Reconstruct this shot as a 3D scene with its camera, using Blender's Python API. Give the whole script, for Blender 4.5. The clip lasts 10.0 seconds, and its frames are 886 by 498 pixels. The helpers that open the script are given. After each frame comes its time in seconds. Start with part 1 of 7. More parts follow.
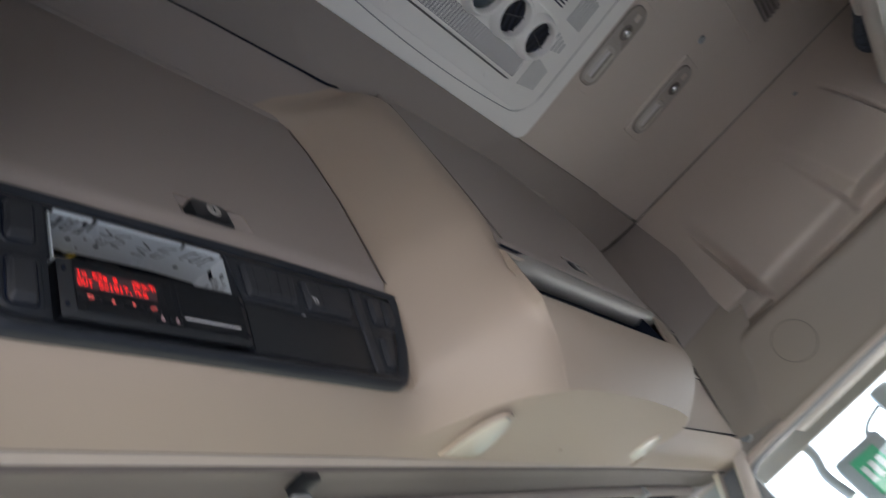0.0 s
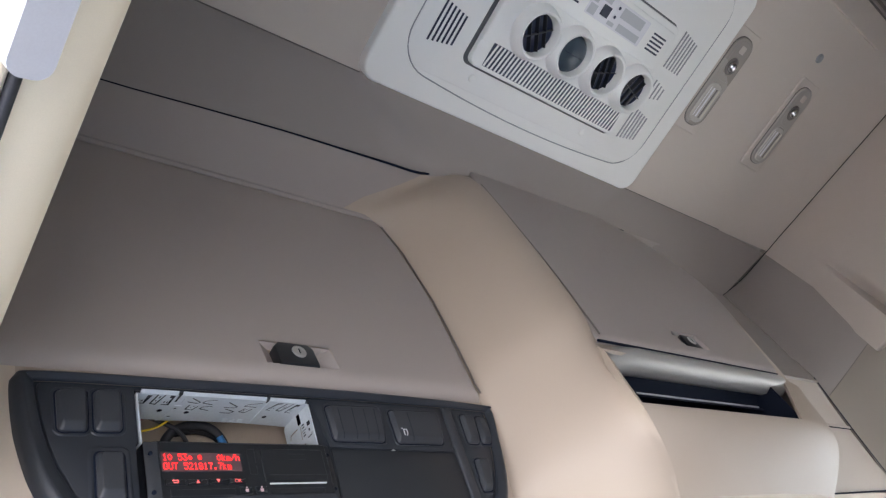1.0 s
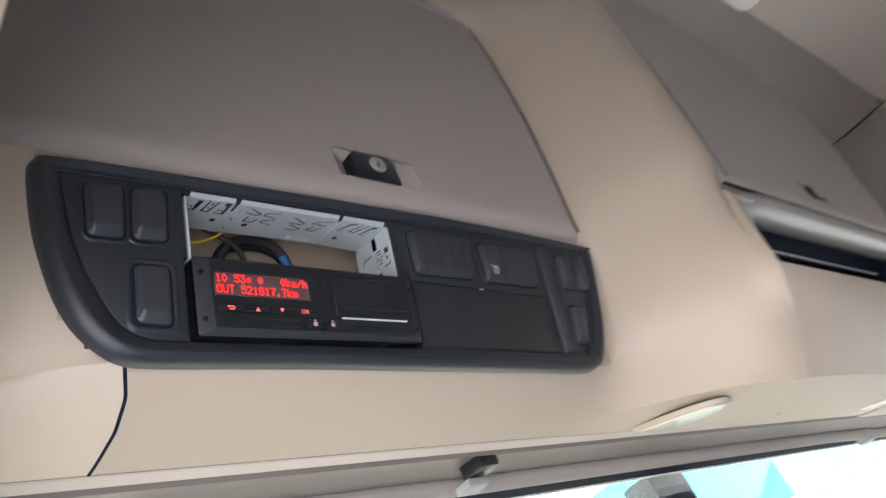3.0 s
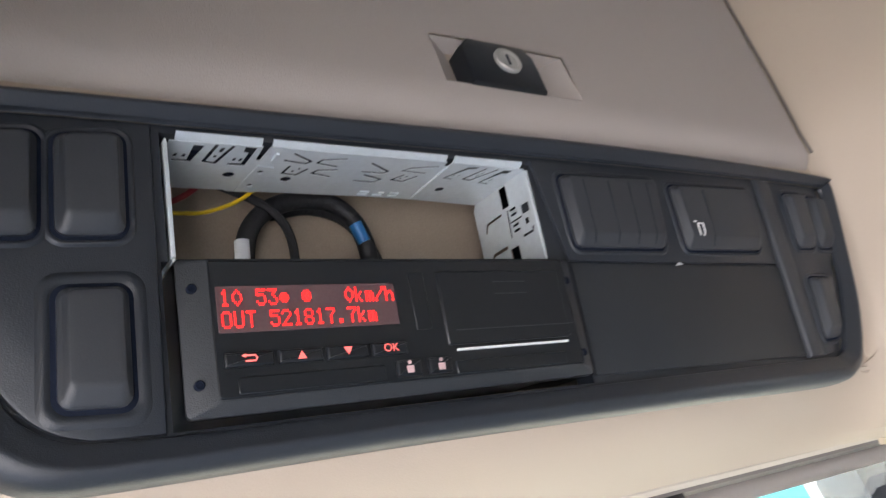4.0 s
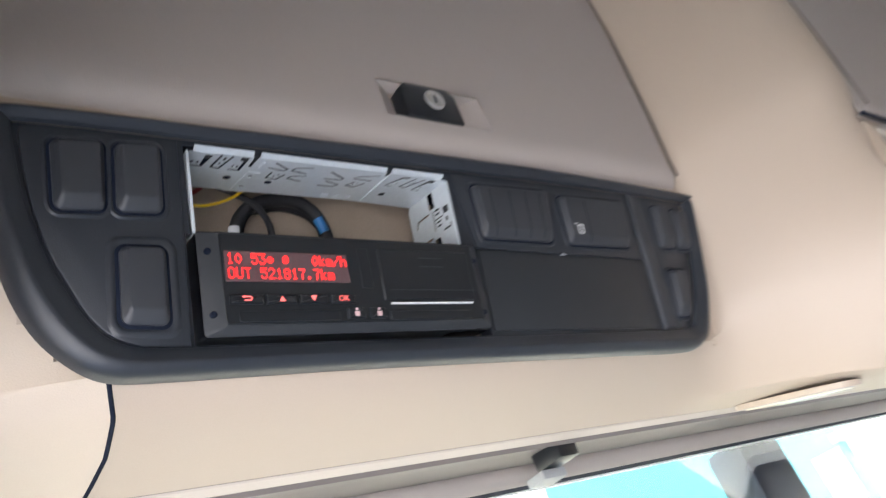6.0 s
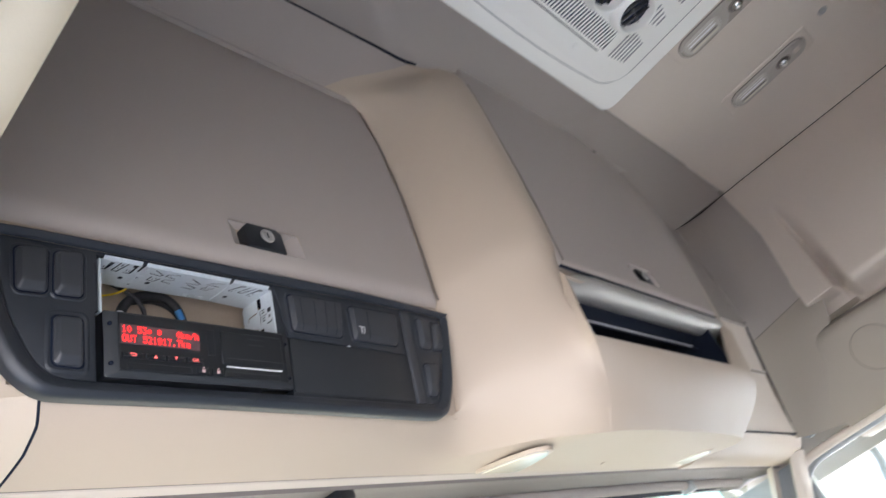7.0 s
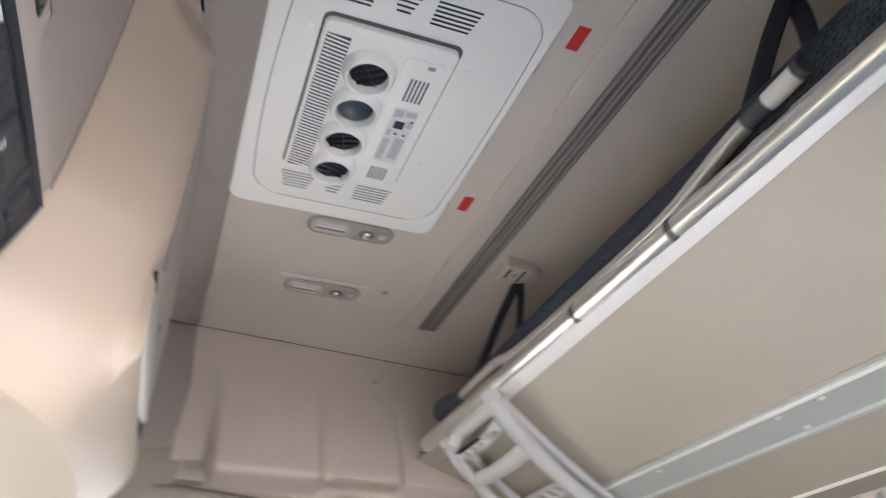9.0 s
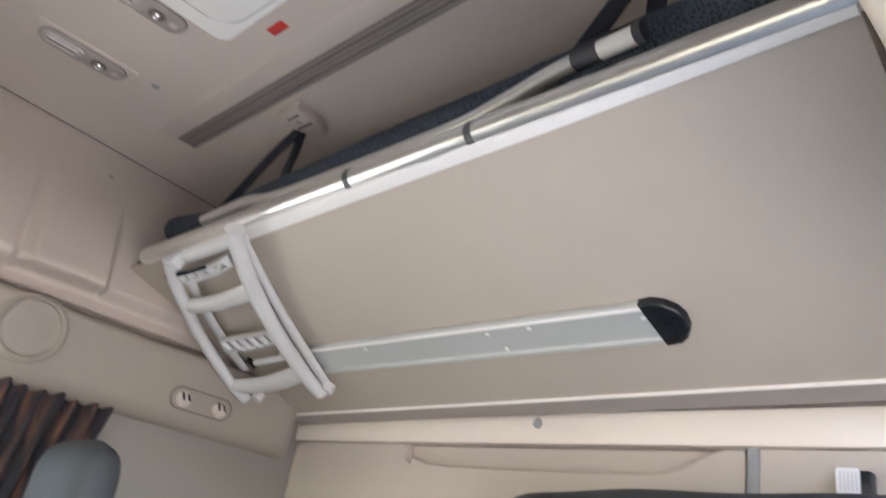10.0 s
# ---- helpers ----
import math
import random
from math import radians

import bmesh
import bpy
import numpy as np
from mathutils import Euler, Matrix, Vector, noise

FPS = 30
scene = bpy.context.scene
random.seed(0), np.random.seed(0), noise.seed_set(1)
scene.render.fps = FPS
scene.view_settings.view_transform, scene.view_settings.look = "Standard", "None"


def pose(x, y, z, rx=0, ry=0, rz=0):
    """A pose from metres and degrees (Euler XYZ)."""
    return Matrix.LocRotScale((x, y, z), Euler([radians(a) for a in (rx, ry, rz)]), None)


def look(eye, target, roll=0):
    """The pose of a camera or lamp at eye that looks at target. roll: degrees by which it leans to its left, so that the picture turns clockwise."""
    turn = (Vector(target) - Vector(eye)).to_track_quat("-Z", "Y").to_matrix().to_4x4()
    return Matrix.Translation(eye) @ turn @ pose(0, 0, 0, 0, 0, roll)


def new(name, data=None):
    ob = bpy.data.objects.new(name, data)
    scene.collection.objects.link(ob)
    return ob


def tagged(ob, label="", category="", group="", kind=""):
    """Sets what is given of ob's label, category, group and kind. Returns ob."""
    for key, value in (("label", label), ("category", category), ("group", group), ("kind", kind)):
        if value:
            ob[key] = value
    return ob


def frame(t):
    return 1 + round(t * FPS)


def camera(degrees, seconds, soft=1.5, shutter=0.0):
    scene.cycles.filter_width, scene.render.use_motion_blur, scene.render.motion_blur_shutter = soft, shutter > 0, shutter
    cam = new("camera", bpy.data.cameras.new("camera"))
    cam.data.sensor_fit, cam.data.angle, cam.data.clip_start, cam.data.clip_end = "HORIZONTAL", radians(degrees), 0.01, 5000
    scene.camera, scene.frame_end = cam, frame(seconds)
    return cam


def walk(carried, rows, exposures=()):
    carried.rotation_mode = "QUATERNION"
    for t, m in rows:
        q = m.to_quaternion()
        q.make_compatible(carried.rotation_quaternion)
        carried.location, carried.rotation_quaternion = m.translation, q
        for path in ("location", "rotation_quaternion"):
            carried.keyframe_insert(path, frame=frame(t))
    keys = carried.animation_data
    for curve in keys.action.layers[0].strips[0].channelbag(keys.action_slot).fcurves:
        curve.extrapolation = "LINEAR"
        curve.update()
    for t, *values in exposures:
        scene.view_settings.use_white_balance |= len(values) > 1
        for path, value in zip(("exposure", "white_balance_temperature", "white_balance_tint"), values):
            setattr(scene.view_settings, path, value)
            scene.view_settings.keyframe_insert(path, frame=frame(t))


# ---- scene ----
cam = camera(62.0, 10.0, soft=1.3, shutter=0.4)
PATH = [
    (0, (-0.2829, -0.3552, 1.0464), (-0.1274, -0.3079, 1.1629), -40.78),
    (0.5, (-0.2455, -0.4202, 1.1136), (-0.1086, -0.3645, 1.2483), -41.78),
    (1, (-0.2594, -0.4756, 1.1012), (-0.1279, -0.4120, 1.2378), -39.77),
    (1.5, (-0.2517, -0.4833, 1.0984), (-0.1196, -0.4183, 1.2339), -38.98),
    (2, (-0.2720, -0.4801, 1.0940), (-0.1378, -0.4138, 1.2267), -37.09),
    (2.5, (-0.2796, -0.4458, 1.1076), (-0.1437, -0.3693, 1.2328), -33.29),
    (3, (-0.1982, -0.3776, 1.2105), (-0.0695, -0.2735, 1.3226), -26.68),
    (3.2, (-0.1561, -0.3544, 1.2669), (-0.0330, -0.2393, 1.3745), -24.04),
    (4.3, (-0.0595, -0.2189, 1.4084), (0.0472, -0.0785, 1.5027), -20.22),
    (4.5, (-0.0629, -0.2120, 1.4102), (0.0441, -0.0698, 1.5014), -19.57),
    (5, (-0.0724, -0.2147, 1.4072), (0.0357, -0.0725, 1.4973), -19.61),
    (5.2, (-0.0759, -0.2176, 1.4058), (0.0336, -0.0766, 1.4959), -19.75),
    (6.3, (-0.1790, -0.4030, 1.2519), (-0.0526, -0.2885, 1.3564), -24.75),
    (6.5, (-0.2207, -0.4536, 1.2168), (-0.0874, -0.3483, 1.3222), -26.21),
    (7, (-0.2783, -0.4719, 1.1417), (-0.1311, -0.3933, 1.2519), -29.08),
    (7.5, (-0.3602, -0.4541, 1.1334), (-0.2031, -0.4030, 1.2461), -28.21),
    (8, (-0.3882, -0.3833, 1.1242), (-0.2241, -0.3646, 1.2370), -23.22),
    (8.5, (-0.3860, -0.2930, 1.1254), (-0.2197, -0.3113, 1.2351), -12.79),
    (8.7, (-0.351, -0.269, 1.136), (1.288, -0.623, 2.227), -8.2),
    (9, (-0.3293, -0.2204, 1.1374), (-0.1701, -0.2796, 1.2431), -0.10),
    (9.5, (-0.3079, -0.1999, 1.1170), (-0.1628, -0.2957, 1.2158), 9.66),
    (10, (-0.2778, -0.2266, 1.1300), (-0.1415, -0.3487, 1.2107), 10.81),
]
walk(cam, [(t, look(eye, target, roll)) for t, eye, target, roll in PATH], [(0.0, 3.14, 6430, 14), (0.3, 3.54, 6380, 14), (0.5, 3.72, 6280, 14), (0.8, 4.12, 6330, 14), (2.0, 4.28, 6330, 14), (2.5, 4.30, 6430, 14), (3.0, 4.02, 6480, 13), (4.5, 4.44, 6630, 13), (5.2, 4.54, 6630, 13), (6.5, 4.32, 6330, 13), (8.0, 4.38, 6530, 15), (9.0, 4.44, 6680, 16), (10.0, 4.50, 6630, 16)])

# ---- light ----
world = bpy.data.worlds.new("sky")
scene.world = world
world.use_nodes = True
wn = world.node_tree.nodes
sky = wn.new("ShaderNodeTexSky")
sky.sky_type, sky.sun_disc = "NISHITA", False
sky.sun_elevation, sky.sun_rotation = radians(54), radians(114)
wn["Background"].inputs["Strength"].default_value = 0.15
world.node_tree.links.new(sky.outputs[0], wn["Background"].inputs["Color"])
sun = new("sun", bpy.data.lights.new("sun", "SUN"))
sun.data.energy, sun.data.angle, sun.data.color = 3.2, radians(0.6), (1.0, 0.95, 0.88)
sun.matrix_world = look((2.2, -1.0, 3.3), (0, 0, 0))


# ---- materials ----
def material(name, colour, rough=0.5, metal=0.0, vary=0.06, grain=0.0, size=900.0, blotch=3.0, emit=None, spec=0.5, stretch=(1, 1, 1)):
    """A surface with large faint blotches, fine grain and a little relief."""
    m = bpy.data.materials.new(name)
    m.use_nodes = True
    t = m.node_tree
    b = t.nodes["Principled BSDF"]
    b.inputs["Roughness"].default_value, b.inputs["Metallic"].default_value = rough, metal
    b.inputs["Specular IOR Level"].default_value = spec
    co = t.nodes.new("ShaderNodeTexCoord")
    mp = t.nodes.new("ShaderNodeMapping")
    mp.inputs["Scale"].default_value = stretch
    t.links.new(co.outputs["Object"], mp.inputs["Vector"])
    big, fine = t.nodes.new("ShaderNodeTexNoise"), t.nodes.new("ShaderNodeTexNoise")
    big.inputs["Scale"].default_value, big.inputs["Detail"].default_value = blotch, 5
    fine.inputs["Scale"].default_value, fine.inputs["Detail"].default_value = size, 3
    t.links.new(mp.outputs[0], big.inputs["Vector"])
    t.links.new(mp.outputs[0], fine.inputs["Vector"])
    add = t.nodes.new("ShaderNodeMath")
    add.operation = "ADD"
    t.links.new(big.outputs[0], add.inputs[0])
    t.links.new(fine.outputs[0], add.inputs[1])
    ramp = t.nodes.new("ShaderNodeMapRange")
    ramp.inputs["From Min"].default_value, ramp.inputs["From Max"].default_value = 0.6, 1.4
    ramp.inputs["To Min"].default_value, ramp.inputs["To Max"].default_value = 1 - vary, 1 + vary
    t.links.new(add.outputs[0], ramp.inputs[0])
    mul = t.nodes.new("ShaderNodeVectorMath")
    mul.operation = "SCALE"
    mul.inputs[0].default_value = colour
    t.links.new(ramp.outputs[0], mul.inputs["Scale"])
    t.links.new(mul.outputs[0], b.inputs["Base Color"])
    rr = t.nodes.new("ShaderNodeMapRange")
    rr.inputs["From Min"].default_value, rr.inputs["From Max"].default_value = 0.3, 0.7
    rr.inputs["To Min"].default_value, rr.inputs["To Max"].default_value = max(0.02, rough - 0.06), min(1, rough + 0.06)
    t.links.new(big.outputs[0], rr.inputs[0])
    t.links.new(rr.outputs[0], b.inputs["Roughness"])
    if grain:
        bump = t.nodes.new("ShaderNodeBump")
        bump.inputs["Strength"].default_value, bump.inputs["Distance"].default_value = grain, 0.0006
        t.links.new(fine.outputs[0], bump.inputs["Height"])
        t.links.new(bump.outputs[0], b.inputs["Normal"])
    if emit:
        b.inputs["Emission Color"].default_value = (*colour, 1)
        b.inputs["Emission Strength"].default_value = emit
    return m


def glass(name, tint=(1, 1, 1), rough=0.0, clear=0.92):
    m = bpy.data.materials.new(name)
    m.use_nodes = True
    t = m.node_tree
    t.nodes.remove(t.nodes["Principled BSDF"])
    tr, gl, mix = t.nodes.new("ShaderNodeBsdfTransparent"), t.nodes.new("ShaderNodeBsdfGlossy"), t.nodes.new("ShaderNodeMixShader")
    facing, power, fr = t.nodes.new("ShaderNodeLayerWeight"), t.nodes.new("ShaderNodeMath"), t.nodes.new("ShaderNodeMath")
    facing.inputs["Blend"].default_value = 0.5
    power.operation, fr.operation = "POWER", "MULTIPLY_ADD"
    power.inputs[1].default_value, fr.inputs[1].default_value, fr.inputs[2].default_value = 5.0, 0.9, 0.04
    t.links.new(facing.outputs["Facing"], power.inputs[0])
    t.links.new(power.outputs[0], fr.inputs[0])
    tr.inputs[0].default_value = (*[clear * c for c in tint], 1)
    gl.inputs["Roughness"].default_value = rough
    t.links.new(fr.outputs[0], mix.inputs[0])
    t.links.new(tr.outputs[0], mix.inputs[1])
    t.links.new(gl.outputs[0], mix.inputs[2])
    t.links.new(mix.outputs[0], t.nodes["Material Output"].inputs[0])
    return m


BEIGE = material("moulded_beige_plastic", (0.445, 0.366, 0.288), 0.55, vary=0.04, grain=0.25, size=1400)
PALEBEIGE = material("pale_beige_plastic", (0.57, 0.48, 0.38), 0.55, vary=0.04, grain=0.25, size=1400)
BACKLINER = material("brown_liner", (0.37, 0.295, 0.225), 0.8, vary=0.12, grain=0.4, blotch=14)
DOORCLOTH = material("taupe_locker_skin", (0.37, 0.325, 0.295), 0.62, vary=0.05, grain=0.35, size=1300)
LINER = material("headliner_cloth", (0.60, 0.533, 0.465), 0.9, vary=0.05, grain=0.6, size=1600, spec=0.2)
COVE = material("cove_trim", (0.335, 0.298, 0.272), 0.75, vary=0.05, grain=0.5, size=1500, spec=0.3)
SIDE = material("side_wall_plastic", (0.53, 0.464, 0.403), 0.6, vary=0.05, grain=0.3, size=1400)
CREAM = material("cream_door_trim", (0.82, 0.71, 0.57), 0.5, vary=0.04, grain=0.2, size=1200)
BLACK = material("black_grained_plastic", (0.023, 0.027, 0.034), 0.40, vary=0.12, grain=0.2, size=1800)
PIANO = material("smooth_black_plastic", (0.010, 0.012, 0.015), 0.3, vary=0.1, grain=0.08)
SWITCH = material("switch_black", (0.034, 0.037, 0.043), 0.46, vary=0.1, grain=0.1, size=1500)
# Near-black standing in for shade in gaps and holes; also lines the pocket.
VOID = material("shade_and_lining_black", (0.010, 0.014, 0.026), 0.85, vary=0.2, grain=0.3, spec=0.12)
ZINC = material("galvanised_sheet", (0.66, 0.71, 0.74), 0.38, metal=0.35, vary=0.08, grain=0.15, blotch=25, size=300)
SILVER = material("satin_silver_paint", (0.45, 0.435, 0.405), 0.55, metal=0.55, vary=0.04, grain=0.05)
ALU = material("brushed_aluminium", (0.82, 0.81, 0.78), 0.32, metal=0.9, vary=0.05, grain=0.1, stretch=(0.06, 1, 1), size=700)
ALUFLAT = material("anodised_profile", (0.90, 0.88, 0.84), 0.4, metal=0.05, vary=0.04, grain=0.1, stretch=(0.06, 1, 1), size=700)
PROFILE = material("grey_profile", (0.55, 0.57, 0.545), 0.45, metal=0.3, vary=0.05, grain=0.1, stretch=(0.08, 1, 1))
BOARD = material("bunk_board_laminate", (0.475, 0.420, 0.350), 0.6, vary=0.06, grain=0.3, size=500, blotch=7)
ACWHITE = material("light_grey_plastic", (0.90, 0.895, 0.85), 0.45, vary=0.03, grain=0.2, size=1400)
ACDARK = material("vent_navy_black", (0.007, 0.013, 0.040), 0.42, vary=0.1, spec=0.4)
LABELGREY = material("pale_grey_print", (0.50, 0.51, 0.52), 0.5)
SLATE = material("slate_ball", (0.040, 0.060, 0.078), 0.35, vary=0.1)
LADDER = material("grey_ladder_plastic", (0.56, 0.56, 0.55), 0.5, vary=0.06, grain=0.2, size=900, blotch=12)
# Ladder plastic with shade put into the colour, for the tread cells.
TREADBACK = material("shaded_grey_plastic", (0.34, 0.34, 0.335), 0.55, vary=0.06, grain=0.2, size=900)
NAVY = material("navy_webbing", (0.014, 0.017, 0.03), 0.85, vary=0.3, grain=0.8, size=700)
NET = material("navy_net_cord", (0.035, 0.046, 0.066), 0.8, vary=0.3, grain=0.6, size=700)
_t = NET.node_tree
_v = _t.nodes.new("ShaderNodeTexVoronoi")
_v.feature = "DISTANCE_TO_EDGE"
_v.inputs["Scale"].default_value = 120
_r = _t.nodes.new("ShaderNodeValToRGB")
_r.color_ramp.elements[0].position, _r.color_ramp.elements[0].color = 0.09, (0.058, 0.078, 0.112, 1)
_r.color_ramp.elements[1].position, _r.color_ramp.elements[1].color = 0.17, (0.006, 0.008, 0.016, 1)
_c = _t.nodes.new("ShaderNodeTexCoord")
_t.links.new(_c.outputs["Object"], _v.inputs["Vector"])
_t.links.new(_v.outputs["Distance"], _r.inputs[0])
_t.links.new(_r.outputs[0], _t.nodes["Principled BSDF"].inputs["Base Color"])
RUBBER = material("door_seal_rubber", (0.012, 0.013, 0.018), 0.65, vary=0.2, grain=0.4, size=600)
RED = material("red_label", (0.55, 0.03, 0.025), 0.5)
CHROME = material("chrome", (0.85, 0.85, 0.85), 0.12, metal=1.0, vary=0.02)
LENSW = material("frosted_lamp_lens", (0.66, 0.61, 0.50), 0.25, vary=0.03)
LENSC = material("clear_lamp_lens", (0.52, 0.49, 0.44), 0.12, vary=0.15, blotch=60)
LAMPBOWL = material("taupe_lamp_bowl", (0.36, 0.325, 0.285), 0.3, vary=0.08)
GREYMARK = material("grey_print", (0.30, 0.31, 0.31), 0.5)
PINKMARK = material("pale_pink_print", (0.62, 0.42, 0.42), 0.5)
WHITEMARK = material("white_print", (0.75, 0.75, 0.75), 0.5)
REDGLOW = material("display_red", (1.0, 0.012, 0.01), 0.5, vary=0.0, emit=0.20)
PINKGLOW = material("button_glow", (1.0, 0.16, 0.14), 0.5, vary=0.0, emit=0.05)
SCREEN = material("display_window", (0.10, 0.060, 0.064), 0.15, vary=0.08)
WIREY = material("yellow_wire", (0.65, 0.42, 0.01), 0.4)
WIRER = material("red_wire", (0.25, 0.02, 0.02), 0.4)
WIREB = material("blue_tape", (0.02, 0.16, 0.4), 0.4)
LOOM = material("black_loom", (0.010, 0.010, 0.012), 0.6, vary=0.3, grain=1.0, size=400)
WHITEP = material("white_plastic", (0.75, 0.74, 0.76), 0.35, vary=0.05)
SEATCLOTH = material("grey_seat_cover", (0.030, 0.033, 0.038), 0.7, vary=0.15, grain=0.5, size=500)
PALETRIM = material("pale_rear_trim", (0.82, 0.735, 0.65), 0.5, vary=0.04, grain=0.2, size=1200)
FLOORM = material("cab_floor_mat", (0.24, 0.22, 0.20), 0.8, vary=0.2, grain=0.5)
SHELLM = material("plain_shell_panel", (0.36, 0.33, 0.29), 0.6)
CONCRETE = material("yard_concrete", (0.30, 0.285, 0.262), 0.9, vary=0.15, grain=0.5, size=60, blotch=0.4)
TEAL = material("teal_cladding", (0.12, 0.60, 0.64), 0.5, vary=0.06, blotch=0.5)
PALE = material("pale_render_wall", (0.72, 0.72, 0.70), 0.8, vary=0.08, blotch=0.4)
GREEN = material("green_sticker", (0.02, 0.36, 0.17), 0.4)
MIRRORBACK = material("mirror_housing_grey", (0.30, 0.32, 0.33), 0.4, vary=0.1)
SHELFM = material("plain_dark_shelf", (0.085, 0.08, 0.072), 0.8, vary=0.1)
SIDEREAR = material("grey_taupe_panel", (0.21, 0.192, 0.172), 0.6, vary=0.06, grain=0.3, size=1400)
BOUNCEM = material("warm_grey_bounce", (0.19, 0.17, 0.135), 0.7, vary=0.08, grain=0.3)
LEDGE = material("ledge_plastic", (0.285, 0.247, 0.206), 0.55, vary=0.05, grain=0.3, size=1400)
BODYBLUE = material("dark_body_paint", (0.022, 0.027, 0.038), 0.5, vary=0.15, grain=0.2)
WSTRIP = material("grey_weatherstrip", (0.075, 0.076, 0.085), 0.7, vary=0.15, grain=0.5, size=500)
BAND = material("grey_band", (0.11, 0.11, 0.108), 0.5)
COVERBLK = material("matt_black_cover", (0.020, 0.023, 0.027), 0.5, vary=0.1, grain=0.3, size=1800)
# Taupe with shade put into it, for the header lip, joints and recesses.
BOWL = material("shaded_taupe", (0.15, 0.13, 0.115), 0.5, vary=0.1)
HINGE = material("dull_taupe_profile", (0.37, 0.335, 0.295), 0.45, metal=0.2, vary=0.06, grain=0.1)
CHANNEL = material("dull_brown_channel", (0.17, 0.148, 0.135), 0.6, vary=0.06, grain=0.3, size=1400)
MILKY = material("milky_plastic", (0.36, 0.36, 0.385), 0.35, vary=0.05, blotch=30)
PANE = glass("window_glass", (0.96, 0.99, 0.98))
SCREENGLASS = glass("tinted_windscreen", (1.0, 1.0, 0.89), clear=0.68)

CURT = material("curtain_cloth", (0.03, 0.026, 0.032), 0.9, vary=0.2, grain=0.6)
_t = CURT.node_tree
_w = _t.nodes.new("ShaderNodeTexNoise")
_w.inputs["Scale"].default_value, _w.inputs["Detail"].default_value = 14, 3
_m = _t.nodes.new("ShaderNodeMapping")
_m.inputs["Scale"].default_value = (1, 2.6, 0.35)
_c = _t.nodes.new("ShaderNodeTexCoord")
_r = _t.nodes.new("ShaderNodeValToRGB")
_r.color_ramp.elements[0].position, _r.color_ramp.elements[0].color = 0.50, (0.020, 0.019, 0.026, 1)
_r.color_ramp.elements[1].position, _r.color_ramp.elements[1].color = 0.70, (0.15, 0.072, 0.05, 1)
_t.links.new(_c.outputs["Object"], _m.inputs[0])
_t.links.new(_m.outputs[0], _w.inputs["Vector"])
_t.links.new(_w.outputs[0], _r.inputs[0])
_t.links.new(_r.outputs[0], _t.nodes["Principled BSDF"].inputs["Base Color"])


# ---- mesh tools ----
def part(name, bm, mat, parent=None, label="", sharp=38):
    """One mesh object from a bmesh, under a thing or a part."""
    bmesh.ops.recalc_face_normals(bm, faces=bm.faces)
    me = bpy.data.meshes.new(name)
    bm.to_mesh(me)
    bm.free()
    me.polygons.foreach_set("use_smooth", [True] * len(me.polygons))
    me.set_sharp_from_angle(angle=radians(sharp))
    me.materials.append(mat)
    ob = new(name, me)
    ob.parent = parent
    if parent is not None and parent.data is None:
        ob.matrix_parent_inverse = Matrix.Translation(parent.location).inverted()
    return tagged(ob, label) if label else ob


def setting(name, bm, mat, label, category, sharp=38):
    """A piece of the setting, one mesh."""
    return tagged(part(name, bm, mat, None, "", sharp), label, category, "", "structure")


def thing(name, label, category, at=(0, 0, 0), group="", kind=""):
    """An Empty at a thing's base; its parts are modelled in world places."""
    ob = new(name)
    ob.empty_display_size = 0.02
    ob.location = at
    return tagged(ob, label, category, group, kind)


def frame_of(origin, u, v):
    """Matrix whose local x, y, z run along u, v and their normal."""
    u, v = Vector(u).normalized(), Vector(v).normalized()
    n = u.cross(v).normalized()
    m = Matrix((u, v, n)).transposed().to_4x4()
    m.translation = origin
    return m


def rrect(x0, y0, x1, y1, r, k=5):
    pts = []
    for cx, cy, a in ((x1 - r, y0 + r, -90), (x1 - r, y1 - r, 0), (x0 + r, y1 - r, 90), (x0 + r, y0 + r, 180)):
        for i in range(k + 1):
            b = radians(a + 90 * i / k)
            pts.append((cx + r * math.cos(b), cy + r * math.sin(b)))
    return pts


def ring_offset(pts, d):
    """The outline moved inwards by d (counter-clockwise outlines)."""
    out, n = [], len(pts)
    for i in range(n):
        a, p, b = Vector(pts[i - 1]), Vector(pts[i]), Vector(pts[(i + 1) % n])
        e, f = (p - a), (b - p)
        if e.length < 1e-9 or f.length < 1e-9:
            out.append(tuple(p))
            continue
        e.normalize(), f.normalize()
        n1, n2 = Vector((-e.y, e.x)), Vector((-f.y, f.x))
        h = n1 + n2
        if h.length < 1e-6:
            h = n1
        h.normalize()
        c = max(0.35, h.dot(n1))
        out.append(tuple(p + h * d / c))
    return out


def prism(bm, m, pts, z0, z1, bevel=0.0, steps=2, back=False):
    """An outline raised from z0 to z1 with a rounded front edge."""
    rings = [[bm.verts.new(m @ Vector((x, y, z0))) for x, y in pts]]
    if bevel:
        for i in range(steps + 1):
            a = radians(90 * i / steps)
            off = ring_offset(pts, bevel * (1 - math.cos(a)))
            z = z1 - math.copysign(bevel * (1 - math.sin(a)), z1 - z0)
            rings.append([bm.verts.new(m @ Vector((x, y, z))) for x, y in off])
    else:
        rings.append([bm.verts.new(m @ Vector((x, y, z1))) for x, y in pts])
    for a, b in zip(rings, rings[1:]):
        for i in range(len(a)):
            j = (i + 1) % len(a)
            bm.faces.new((a[i], a[j], b[j], b[i]))
    bm.faces.new(rings[-1])
    if back:
        bm.faces.new(rings[0][::-1])
    return bm


